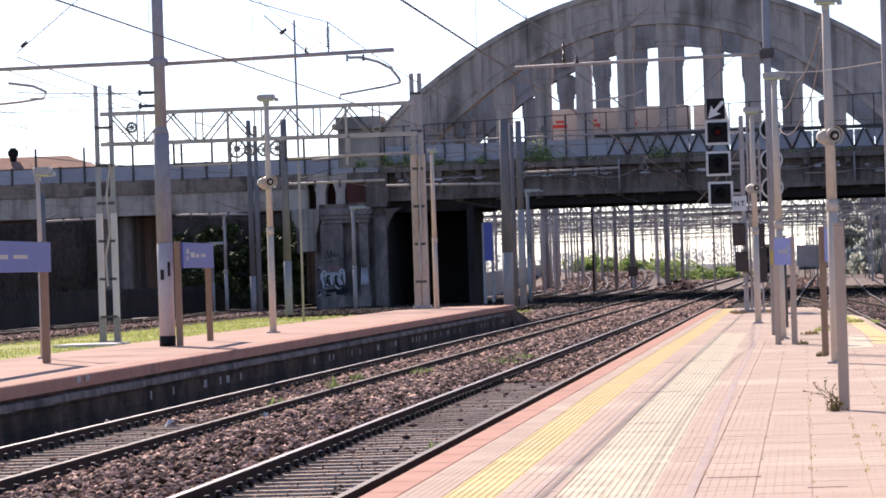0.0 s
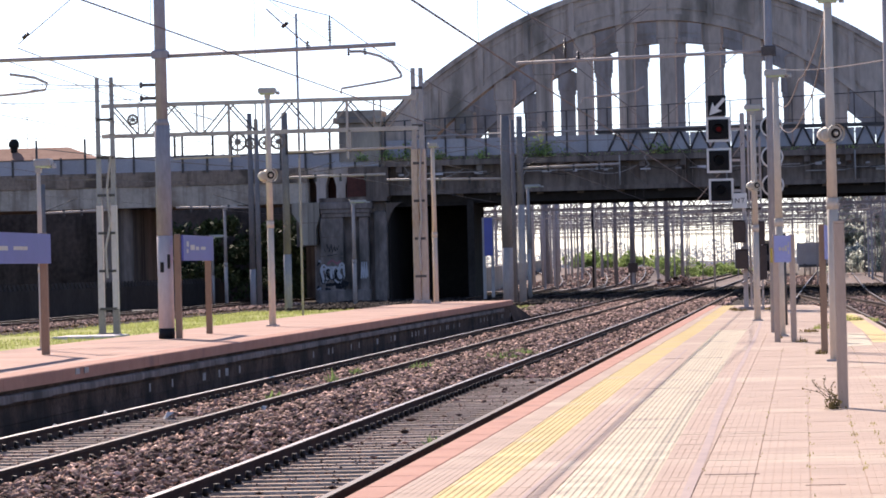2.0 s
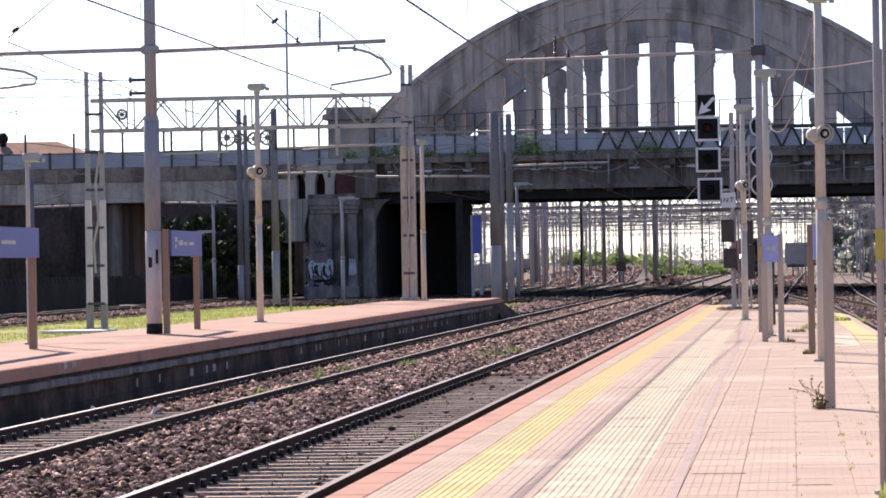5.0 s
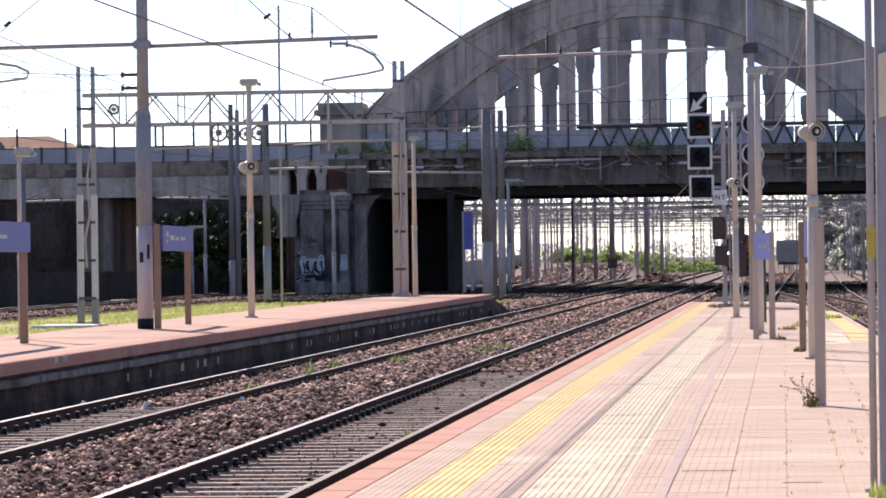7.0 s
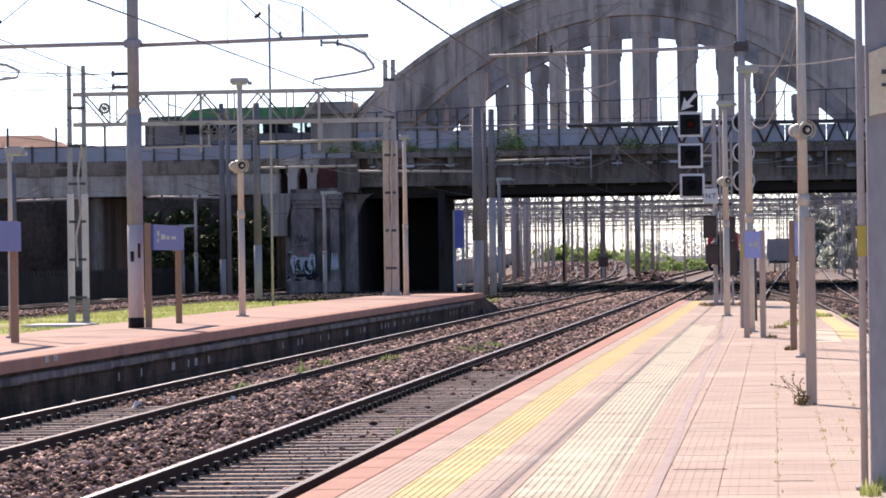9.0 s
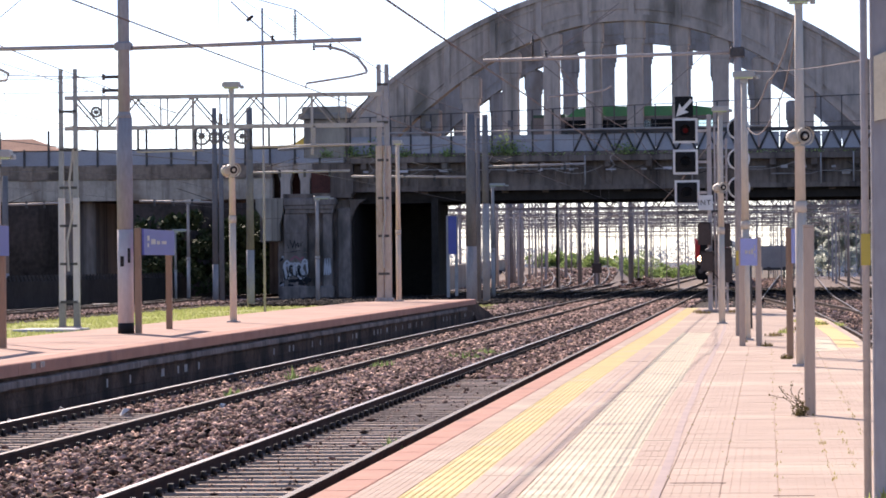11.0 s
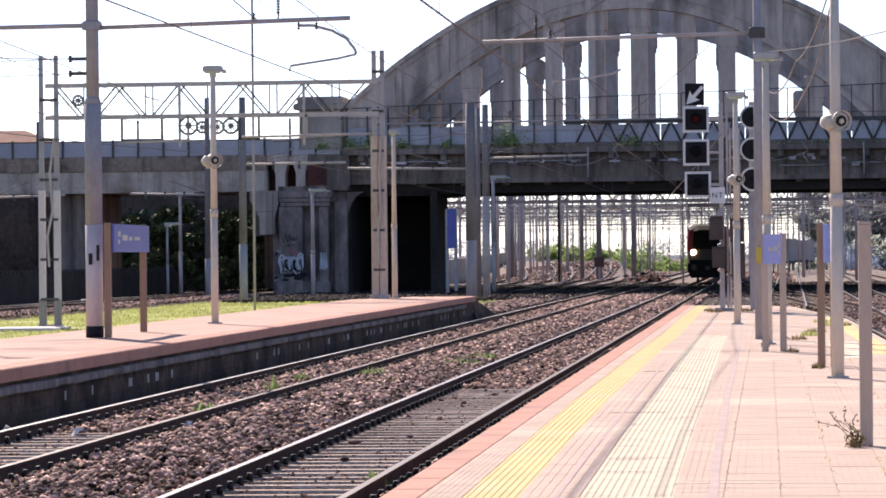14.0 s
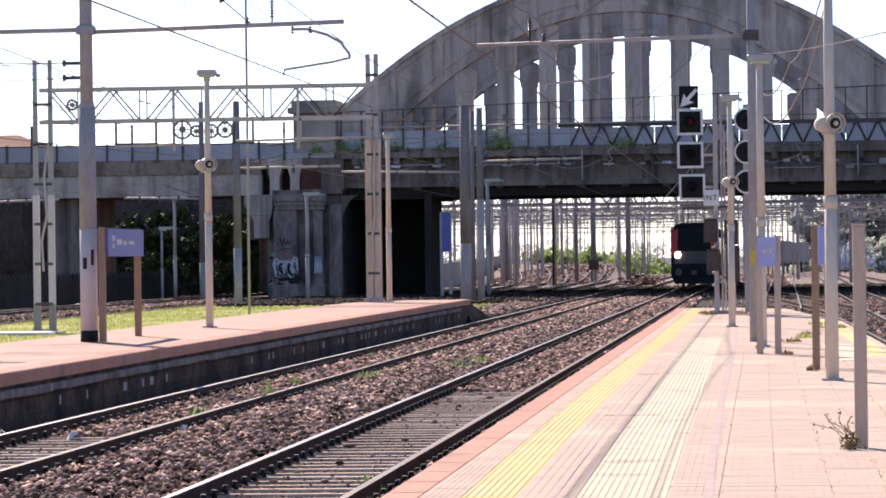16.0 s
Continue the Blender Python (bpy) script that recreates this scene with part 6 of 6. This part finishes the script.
for k in range(10):
    y = 246 + 13.0 * k
    mast(-20.5 - 0.02 * (y - 246), y, -0.6, 8.0, 0.12, "pale steel post of a row along the boundary wall", paint=GALV)
t = thing("yard_pole", pose(-15.82, 263.4, -0.6), "thin black pole between the sidings", "pole")
part("tube", Geo().tube((0, 0, 0), (0, 0, 9), 0.1, 0.08, 8), BLACKBASE, t)
for _ in range(72):
    y = yr.uniform(300, 760)
    x = yr.uniform(-0.075, 0.03) * y
    if abs(x + 4.7) < 2.4:
        continue
    mast(x, y, -0.6, yr.uniform(7, 10), yr.uniform(0.045, 0.10), "slim pale yard mast in the distance", paint=LATTICE)
for x in (-26, -22, -18, -14, -11, 2, 6, 10):
    wire([(x, y, 6.0 + 0.001 * y) for y in (244, 290, 360, 440, 540, 700)], 0.02, "thin yard overhead carrier wire", 0.5, 6)
    wire([(x, 244, 5.0), (x, 700, 5.1)], 0.02, "thin yard overhead contact wire", 0, 1)
t = thing("boundary_wall", pose(0, 0, 0), "pale concrete boundary wall beyond the bridge", "wall")
part("wall", Geo().add([(-24, 262, -0.6), (-30, 400, -0.6), (-30, 400, 1.9), (-24, 262, 1.3), (-24.3, 262, -0.6), (-30.3, 400, -0.6), (-30.3, 400, 1.9), (-24.3, 262, 1.3)], [(0, 1, 2, 3), (7, 6, 5, 4), (3, 2, 6, 7), (0, 3, 7, 4)]), CONCLIGHT, t)
t = thing("relay_cabinet", pose(-13.95, 286.6, 0), "brown relay cabinet on a mast", "cabinet")
part("body", Geo().box(-0.4, 0.4, -0.3, 0, 0.6, 1.4, 0.03), BROWNBOX, t)
part("leg", Geo().box(-0.1, 0.1, -0.2, -0.05, -0.6, 0.6), GALV, t)
t = thing("rubble_heap", pose(-9.2, 262, -0.6), "grey heap of rubble between the tracks", "rubble")
scatter("rubble", STONE, [(yr.gauss(0, 0.7), yr.gauss(0, 1.2), abs(yr.gauss(0, 0.3)), yr.uniform(0.12, 0.3), yr.uniform(0, 6), yr.uniform(-1, 1)) for _ in range(160)], ROCK, t, "", "", "stuff")


def wagon(x, y, label):
    t = thing("freight_wagon", pose(x, y, -0.3), label, "wagon", "parked wagons")
    part("hopper", Geo().prism([(-1.3, 1.1), (1.3, 1.1), (1.45, 1.6), (1.45, 3.2), (-1.45, 3.2), (-1.45, 1.6)], 0, 11), WAGON, t)
    part("frame", Geo().box(-1.3, 1.3, -0.2, 11.2, 0.85, 1.1), IRON, t)
    g = Geo()
    for k in range(5):
        g.box(-1.5 + 0.72 * k, -1.38 + 0.72 * k, -0.08, 0.0, 1.2, 3.2)
    part("ribs", g, WAGON, t)
    for s in (-0.75, 0.75):
        for yy in (1.5, 3.2, 8, 9.7):
            part("wheel", Geo().tube((s - 0.06, yy, 0.46), (s + 0.06, yy, 0.46), 0.46, None, 16), IRON, t)
        part("buffer", Geo().tube((s, -0.2, 1.0), (s, -0.7, 1.0), 0.1, 0.2, 10), IRON, t)


wagon(0.9, 336, "weathered grey hopper wagon parked in the yard")
wagon(3.0, 372, "weathered grey hopper wagon parked in the yard")


# ---- trees ----
def leaves_at(cs, n, size, seed):
    q = random.Random(seed)
    out = []
    for _ in range(n):
        cx, cy, cz, r = q.choice(cs)
        v = Vector((q.gauss(0, 1), q.gauss(0, 1), q.gauss(0, 1))).normalized() * r * q.random() ** 0.4
        out.append((cx + v.x, cy + v.y, cz + v.z * 0.8, size * q.uniform(0.6, 1.4), q.uniform(0, 6.28), q.uniform(-1.5, 1.5)))
    return out


def tree(x, y, z0, h, spread, material, label, seed, n=1500, size=0.3, k=1.0):
    q = random.Random(seed)
    t = thing("tree", pose(x, y, z0), label, "tree", "trees by the line")
    g = Geo().tube((0, 0, 0), (0.1, 0, h * 0.45), 0.04 * h * k, 0.025 * h * k, 8)
    cs = []
    for i in range(9):
        a = q.uniform(0, 6.28)
        d, zz = spread * q.uniform(0.2, 0.9), h * q.uniform(0.22, 0.92)
        e = (d * math.cos(a), d * math.sin(a), zz)
        g.tube((0.1, 0, h * q.uniform(0.25, 0.45)), e, 0.018 * h * k, 0.006 * h * k, 5)
        cs.append((*e, spread * q.uniform(0.28, 0.5)))
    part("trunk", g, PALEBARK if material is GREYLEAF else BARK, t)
    scatter("crown", material, leaves_at(cs, n, size, seed), LEAFQ, t, "", "", "")


def shrub(x, y, z0, h, w, material, label, seed, n=900, size=0.25):
    q = random.Random(seed)
    t = thing("shrub", pose(x, y, z0), label, "shrub", "shrubs in the yard")
    cs = [(q.uniform(-w, w) * 1.5, q.uniform(-w, w), h * q.uniform(0.1, 0.85) * q.uniform(0.6, 1), h * q.uniform(0.13, 0.27)) for _ in range(15)]
    g = Geo()
    for c in cs[:5]:
        g.tube((c[0] * 0.3, c[1] * 0.3, 0), c[:3], 0.05, 0.02, 5)
    part("stems", g, BARK, t)
    scatter("foliage", material, leaves_at(cs, n, size, seed), LEAFQ, t, "", "", "")


for i in range(14):
    x, y = -27.0 + 0.95 * i + yr.uniform(-0.4, 0.4), 408 + yr.uniform(-5, 6)
    on_bank = x < -12.6 - 0.00012 * (y - 195) ** 2
    shrub(x, y, climb(y) - 0.52 if on_bank else -0.63, yr.uniform(1.3, 3.0) + (0 if on_bank else 1.1), 0.9, LEAF, "bright green shrub beside the yard tracks", 50 + i, 700, 0.2)
for i in range(7):
    shrub(-16 + 1.3 * i, 440 + yr.uniform(-10, 20), -0.6, yr.uniform(1.2, 2.2), 1.6, LEAF, "bright green shrub beside the yard tracks", 80 + i, 700)
# far yard trees: haze is put into the pale bark and leaf colours
PALEBARK = mat("haze_pale_bark", (0.45, 0.44, 0.40), (0.33, 0.32, 0.29), 0.9, scale=3, fine=20)
GREYLEAF = mat("haze_grey_leaf", (0.60, 0.63, 0.57), (0.48, 0.51, 0.46), 0.9, scale=0.4, fine=5, vary=0.3, island=True, bump=0)
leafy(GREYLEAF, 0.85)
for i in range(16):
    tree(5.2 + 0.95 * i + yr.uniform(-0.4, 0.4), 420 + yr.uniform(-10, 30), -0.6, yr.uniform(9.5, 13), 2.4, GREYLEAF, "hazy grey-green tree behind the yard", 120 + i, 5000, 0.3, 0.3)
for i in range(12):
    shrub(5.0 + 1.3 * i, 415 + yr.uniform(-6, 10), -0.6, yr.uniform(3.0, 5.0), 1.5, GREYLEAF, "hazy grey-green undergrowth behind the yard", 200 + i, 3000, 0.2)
for i in range(14):
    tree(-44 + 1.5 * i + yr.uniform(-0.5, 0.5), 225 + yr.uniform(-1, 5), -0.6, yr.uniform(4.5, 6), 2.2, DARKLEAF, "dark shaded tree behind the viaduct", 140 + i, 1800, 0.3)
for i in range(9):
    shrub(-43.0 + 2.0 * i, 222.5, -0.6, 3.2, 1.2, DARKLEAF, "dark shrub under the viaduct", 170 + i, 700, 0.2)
far = []
for _ in range(34000):
    a = yr.uniform(-0.16, 0.12)
    hgt = 6.5 + 7 * noise.noise((a * 60, 0, 0)) + 4 * noise.noise((a * 260, 3, 0))
    far.append((a * 1150, 1150 + yr.uniform(-30, 30), -0.6 + max(1, hgt) * yr.random() ** 1.1, yr.uniform(0.25, 0.6), yr.uniform(0, 6.28), yr.uniform(-1, 1)))
# distance haze mixed into the leaf colour of the far belt
HAZE = mat("haze_blue_leaf", (0.70, 0.73, 0.75), (0.60, 0.63, 0.66), 1.0, scale=0.1, fine=1, vary=0.15, island=True, bump=0)
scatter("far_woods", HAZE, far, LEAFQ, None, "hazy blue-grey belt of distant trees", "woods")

# pale smoke that rises before the far trees
SMOKE = bpy.data.materials.new("thin_smoke")
SMOKE.use_nodes = True
sn, sl = SMOKE.node_tree.nodes, SMOKE.node_tree.links
sn["Principled BSDF"].inputs["Base Color"].default_value = (0.72, 0.80, 0.92, 1)
sn["Principled BSDF"].inputs["Roughness"].default_value = 1.0
thin, veil = sn.new("ShaderNodeBsdfTransparent"), sn.new("ShaderNodeMixShader")
veil.inputs[0].default_value = 0.16
sl.new(thin.outputs[0], veil.inputs[1])
sl.new(sn["Principled BSDF"].outputs[0], veil.inputs[2])
sl.new(veil.outputs[0], sn["Material Output"].inputs["Surface"])
smoke = thing("smoke", pose(8.6, 398, -0.6), "thin pale blue smoke drifting before the trees", "smoke")
scatter("wisps", SMOKE, [(yr.gauss(0, 1.5), yr.gauss(0, 1.0), abs(yr.gauss(0.3, 1.1)), yr.uniform(0.3, 0.8), yr.uniform(0, 6.28), yr.uniform(-1.5, 1.5)) for _ in range(700)], LEAFQ, smoke, "", "", "")

# house behind the viaduct
hs = thing("house", pose(-66, 290, 0), "house with a terracotta hipped roof behind the viaduct", "house")
part("wall", Geo().box(-7.5, 7.5, 0, 12, -0.6, 10.4), PLASTER, hs, "ochre plaster wall")
part("roof", Geo().add([(-8.2, -0.6, 10.4), (8.2, -0.6, 10.4), (8.2, 12.6, 10.4), (-8.2, 12.6, 10.4), (-3.5, 6, 12.6), (3.0, 6, 12.6)], [(0, 1, 5, 4), (1, 2, 5), (2, 3, 4, 5), (3, 0, 4), (3, 2, 1, 0)]), TILEROOF, hs, "terracotta tiled roof")
part("water_tank", Geo().ball((-1.6, 5, 12.9), 0.5).tube((-1.6, 5, 12.0), (-1.6, 5, 12.8), 0.3), BLACK, hs, "round black tank on the roof")
for k in range(4):
    part("window", Geo().box(-5.6 + 3.4 * k, -4.3 + 3.4 * k, -0.05, 0.05, 6.8, 8.6), GLASS, hs)
part("aerial", Geo().tube((-0.4, 5, 12.6), (-0.4, 5, 15.4), 0.03, n=4).box(-0.9, 0.1, 4.98, 5.02, 15.2, 15.25), IRON, hs)

# wall with a spiked coping along the side track, bridge shade in its colour
t = thing("yard_wall", pose(-35.6, 0, 0), "dark grey concrete yard wall with spiked top", "wall")
part("wall", Geo().box(-0.12, 0.12, 120, 213, -0.6, 0.85), SHADEBLACK, t)
g = Geo()
for k in range(100):
    g.prism([(-0.1, 0.85), (0.1, 0.85), (0.0, 1.15)], 121 + 0.9 * k, 121.5 + 0.9 * k)
tagged(part("spikes", g, SHADEBLACK, t), kind="stuff")
t = thing("white_planter", pose(-33.2, 173, -0.6), "shallow ochre concrete planter on the grass", "planter")
part("bowl", Geo().tube((0, 0, 0), (0, 0, 0.28), 0.35, 0.6, 16), HORN, t)
t = thing("concrete_slab", pose(-23.8, 114.6, -0.6), "pale concrete slab lying in the grass", "slab")
part("slab", Geo().box(-1.0, 1.1, -1.5, 1.2, 0, 0.1, 0.03), WHITEPOLE, t)
rubbish = [(-9.3, 46, 0.06), (-8.6, 46.5, 0.08), (-9.6, 47.2, 0.05), (-7.55, 48, 0.05), (-6.9, 55, 0.06), (-9.5, 43.5, 0.06)]
for x, y, s in rubbish:
    t = thing("litter", pose(x, y, -0.42, 20, 10, x * 50), "crumpled white paper litter on the ballast", "litter", "litter by the track")
    part("sheet", Geo().add([(-s, -s, 0), (s, -s, 0.02), (s * 0.8, s, 0.06), (-s, s * 0.7, 0.01), (0, 0, 0.09)], [(0, 1, 4), (1, 2, 4), (2, 3, 4), (3, 0, 4)]), WHITE, t)


# ---- moving things ----
def loft(sections, g=None):
    """Joins cross-sections (y, half-width, low, high, inset) into a shell."""
    g = g or Geo()
    rings = []
    for y, w, lo, hi, c in sections:
        rings.append([(-w, y, lo + c), (-w + c, y, lo), (w - c, y, lo), (w, y, lo + c), (w, y, hi - 2 * c), (w - 1.6 * c, y, hi - 0.4 * c), (w - 3 * c, y, hi), (-w + 3 * c, y, hi), (-w + 1.6 * c, y, hi - 0.4 * c), (-w, y, hi - 2 * c)])
    v = [p for r in rings for p in r]
    f = [(10 * k + i, 10 * k + (i + 1) % 10, 10 * k + 10 + (i + 1) % 10, 10 * k + 10 + i) for k in range(len(rings) - 1) for i in range(10)]
    f += [tuple(range(9, -1, -1)), tuple(10 * (len(rings) - 1) + i for i in range(10))]
    return g.add(v, f)


def build_train():
    t = thing("train", pose(-4.66, 400, -0.30), "approaching regional train with red-sided charcoal front and lit headlights", "train")
    part("cab_front", loft([(-0.05, 1.18, 1.0, 3.45, 0.22), (0.5, 1.30, 0.7, 3.72, 0.22), (1.6, 1.35, 0.6, 3.85, 0.2)]), TRAINDARK, t, "charcoal cab front")
    part("windscreen", Geo().prism([(-1.0, 2.35), (1.0, 2.35), (0.92, 3.25), (-0.92, 3.25)], -0.10, -0.05), DARKGLASS, t, "dark windscreen")
    for s in (-1, 1):
        part("cheek", Geo().prism([(s * 1.31, 2.05), (s * 0.98, 2.05), (s * 0.90, 3.3), (s * 0.94, 3.5), (s * 1.16, 3.4), (s * 1.29, 3.0)], -0.14, 0.3), REDPAINT, t, "red cab corner")
    part("cab_side", Geo().add([(-1.26, 0.05, 2.1), (-1.12, -0.09, 2.1), (-1.02, -0.09, 3.35), (-1.3, 0.4, 3.62), (-1.365, 1.6, 2.1), (-1.365, 1.6, 3.6)], [(0, 1, 2, 3), (0, 3, 5, 4)]), REDPAINT, t, "red painted cab side")
    part("cab_side", Geo().add([(1.26, 0.05, 2.1), (1.12, -0.09, 2.1), (1.02, -0.09, 3.35), (1.3, 0.4, 3.62), (1.365, 1.6, 2.1), (1.365, 1.6, 3.6)], [(3, 2, 1, 0), (4, 5, 3, 0)]), REDPAINT, t, "red painted cab side")
    part("bonnet", Geo().prism([(-1.12, 1.5), (1.12, 1.5), (1.08, 2.2), (-1.08, 2.2)], -0.11, -0.04), TRAINBAND, t, "grey band below the windscreen")
    part("skirt", Geo().prism([(-1.1, 0.35), (1.1, 0.35), (1.3, 0.8), (1.3, 1.3), (-1.3, 1.3), (-1.3, 0.8)], -0.08, 0.3), TRAINDARK, t, "dark coupler skirt")
    for s in (-1, 1):
        b = part("headlight", Geo().tube((s * 0.92, -0.16, 2.0), (s * 0.92, -0.08, 2.0), 0.17, None, 14), HEADLIGHT if s < 0 else DARKGLASS, t, "lit round headlight" if s < 0 else "round headlight")
        part("buffer", Geo().tube((s * 0.87, -0.5, 1.02), (s * 0.87, 0, 1.02), 0.2, 0.1, 12), IRON, t)
    part("coupler", Geo().box(-0.15, 0.15, -0.5, 0, 0.85, 1.1), IRON, t)
    for k in range(3):
        y0 = 1.6 + 25.2 * k
        c = part("coach", loft([(y0, 1.35, 0.6, 3.85, 0.2), (y0 + 24.8, 1.35, 0.6, 3.85, 0.2)]), TRAINDARK if k == 0 else TRAINGREY, t, "coach body")
        for s in (-1, 1):
            for j in range(8):
                part("window", Geo().box(s * 1.36 - 0.012, s * 1.36 + 0.012, y0 + 1.6 + 2.8 * j, y0 + 3.6 + 2.8 * j, 2.1, 3.0), GLASS, c)
        for yy in (2.5, 5.1, 19.5, 22.1):
            for s in (-0.75, 0.75):
                part("wheel", Geo().tube((s - 0.06, y0 + yy, 0.45), (s + 0.06, y0 + yy, 0.45), 0.45, None, 16), IRON, c)
    part("pantograph", Geo().path([(-0.5, 8, 3.85), (-0.5, 9.2, 4.4), (-0.5, 8.2, 4.95)], 0.03).path([(0.5, 8, 3.85), (0.5, 9.2, 4.4), (0.5, 8.2, 4.95)], 0.03).tube((-0.9, 8.2, 4.95), (0.9, 8.2, 4.95), 0.03), IRON, t)
    return t


def build_bus():
    """Bus along +x with its rear at the origin."""
    t = thing("city_bus", pose(-60, 209.6, 8.05), "grey city bus with a bright green roof crossing the bridge", "bus")
    part("body", Geo().box(0.9, 12, -1.24, 1.24, 0.35, 1.15, 0.06), GREYPAINT, t, "grey lower bodywork")
    part("roof", Geo().box(0.9, 12, -1.24, 1.24, 1.92, 2.12, 0.08), GREYPAINT, t, "grey roof rail")
    part("roof_housing", Geo().prism([(3.0, 2.12), (12.0, 2.12), (11.8, 2.55), (10.5, 2.72), (4.6, 2.72), (3.6, 2.6)], -1.15, 1.15), GREENPAINT, t, "bright green roof housing")
    part("rear_housing", Geo().prism([(0.88, 1.85), (2.9, 1.85), (2.9, 2.3), (1.0, 2.25)], -1.2, 1.2), DARKGREEN, t, "dark green rear roof")
    part("rear_wall", Geo().box(0.87, 1.02, -1.23, 1.23, 0.4, 1.94), DARKGREEN, t)
    part("side_panel", Geo().box(1.0, 2.9, -1.23, 1.23, 1.1, 1.94), GREYPAINT, t)
    for k in range(8):
        x = 2.9 + 1.28 * k
        part("pillar", Geo().box(x, x + 0.16, -1.24, -1.16, 1.1, 1.98), KNOB, t)
        part("pillar", Geo().box(x, x + 0.16, 1.16, 1.24, 1.1, 1.98), KNOB, t)
        if k < 7:
            p = part("pane", Geo().box(x + 0.16, x + 1.28, -1.215, -1.20, 1.15, 1.94), CLEAR if k in (3, 5, 6) else DARKGLASS, t)
            p.visible_shadow = False
            p = part("pane", Geo().box(x + 0.16, x + 1.28, 1.20, 1.215, 1.15, 1.94), CLEAR if k in (3, 5, 6) else DARKGLASS, t)
            p.visible_shadow = False
    part("windscreen", Geo().box(11.95, 12.03, -1.15, 1.15, 1.0, 2.1), GLASS, t)
    g = Geo()
    for k in range(7):
        g.box(3.4 + 1.2 * k, 3.8 + 1.2 * k, -0.9, 0.9, 1.1, 1.5)
    tagged(part("seats", g, KNOB, t), kind="stuff")
    for x in (2.6, 9.3):
        for s in (-1.08, 1.08):
            part("wheel", Geo().tube((x, s - 0.14, 0.48), (x, s + 0.14, 0.48), 0.48, None, 18), RUBBER, t)
    return t


def build_van():
    """Van along -x with its nose at the origin."""
    t = thing("delivery_van", pose(60, 214.5, 8.05), "low yellow van crossing the bridge", "van")
    part("body", Geo().prism([(0, 0.35), (4.9, 0.35), (4.9, 1.15), (4.75, 1.52), (1.75, 1.52), (1.0, 1.0), (0.05, 0.85)], -0.88, 0.88), YELLOWPAINT, t)
    part("windscreen", Geo().add([(1.05, -0.8, 1.06), (1.05, 0.8, 1.06), (1.66, 0.76, 1.48), (1.66, -0.76, 1.48)], [(0, 1, 2, 3)]), GLASS, t)
    part("side_window", Geo().box(1.75, 3.1, -0.895, -0.875, 1.05, 1.42), GLASS, t)
    part("side_window", Geo().box(3.25, 4.55, -0.895, -0.875, 1.05, 1.42), GLASS, t)
    for x in (0.95, 4.0):
        for s in (-0.88, 0.88):
            part("wheel", Geo().tube((x, s - 0.1, 0.34), (x, s + 0.1, 0.34), 0.34, None, 16), RUBBER, t)
    return t


def build_lorry():
    """Box lorry along +x with its tail at the origin."""
    t = thing("lorry", pose(0, 209.6, 8.05), "pale grey box lorry with red marks crossing the bridge", "lorry")
    box = part("box_body", Geo().box(0, 8.6, -1.22, 1.22, 1.05, 2.98, 0.05), mat("lorry_panel", (0.50, 0.50, 0.51), (0.42, 0.42, 0.43), 0.6, scale=0.8, fine=8, bump=0.03), t, "pale grey cargo box")
    for a in (0.4, 2.4, 4.6):
        part("red_mark", Geo().box(a, a + 0.9, -1.235, -1.222, 1.85, 2.05), REDPAINT, box, "unreadable red lettering")
        part("red_mark", Geo().box(a + 0.2, a + 0.7, -1.235, -1.222, 2.15, 2.3), REDPAINT, box, "unreadable red lettering")
    part("chassis", Geo().box(0.2, 10.6, -0.5, 0.5, 0.75, 1.05), IRON, t)
    cab = part("cab", Geo().prism([(8.9, 0.6), (10.9, 0.6), (10.95, 1.6), (10.7, 2.9), (8.9, 2.9)], -1.18, 1.18), WHITE, t, "white driver cab")
    part("side_window", Geo().box(9.7, 10.5, -1.195, -1.178, 1.75, 2.5), GLASS, cab)
    for x in (1.6, 2.8, 9.7):
        for s in (-1.05, 1.05):
            part("wheel", Geo().tube((x, s - 0.15, 0.48), (x, s + 0.15, 0.48), 0.48, None, 18), RUBBER, t)
    return t


train, bus, van, lorry = build_train(), build_bus(), build_van(), build_lorry()

# nearest paving tiles, one by one
for y, x, me, sx in TILES_NEAR:
    piece("tile", me, NP, x, y, rng.uniform(-0.001, 0.001), 0, (sx or 1, 1, 1))


def motions():
    walk(train, [(t, pose(-4.3, 205.0 + 13.6 * (16 - t), -0.30)) for t in (0.0, 4.0, 8.0, 12.0, 16.0)])
    walk(smoke, [(t, pose(8.6 + 0.12 * max(0, t - 9), 398, z)) for t, z in ((0.0, -5.5), (7.0, -4.8), (10.5, -2.4), (13.0, -0.8), (16.0, -0.2))])
    walk(lorry, [(t, pose(x, 209.6 - 0.03 * x, 8.06, 0, 0, -1.7)) for t, x in ((0.0, -15.1), (1.0, 1.9), (2.0, 18.9), (4.0, 53.0), (6.0, 75.0), (16.0, 76.0))])
    walk(bus, [(t, pose(-38.6 + 11.9 * (t - 9.0), 209.6 - 0.03 * (11.9 * (t - 9.0)), 8.06, 0, 0, -1.7)) for t in (0.0, 5.0, 10.0, 16.0)])
    walk(van, [(t, pose(x, 214.6 - 0.03 * x, 8.06, 0, 0, -1.7)) for t, x in ((0.0, 111.0), (4.0, 60.0), (8.0, 8.6), (9.2, -6.9), (12.0, -43.0), (16.0, -94.6))])


motions()
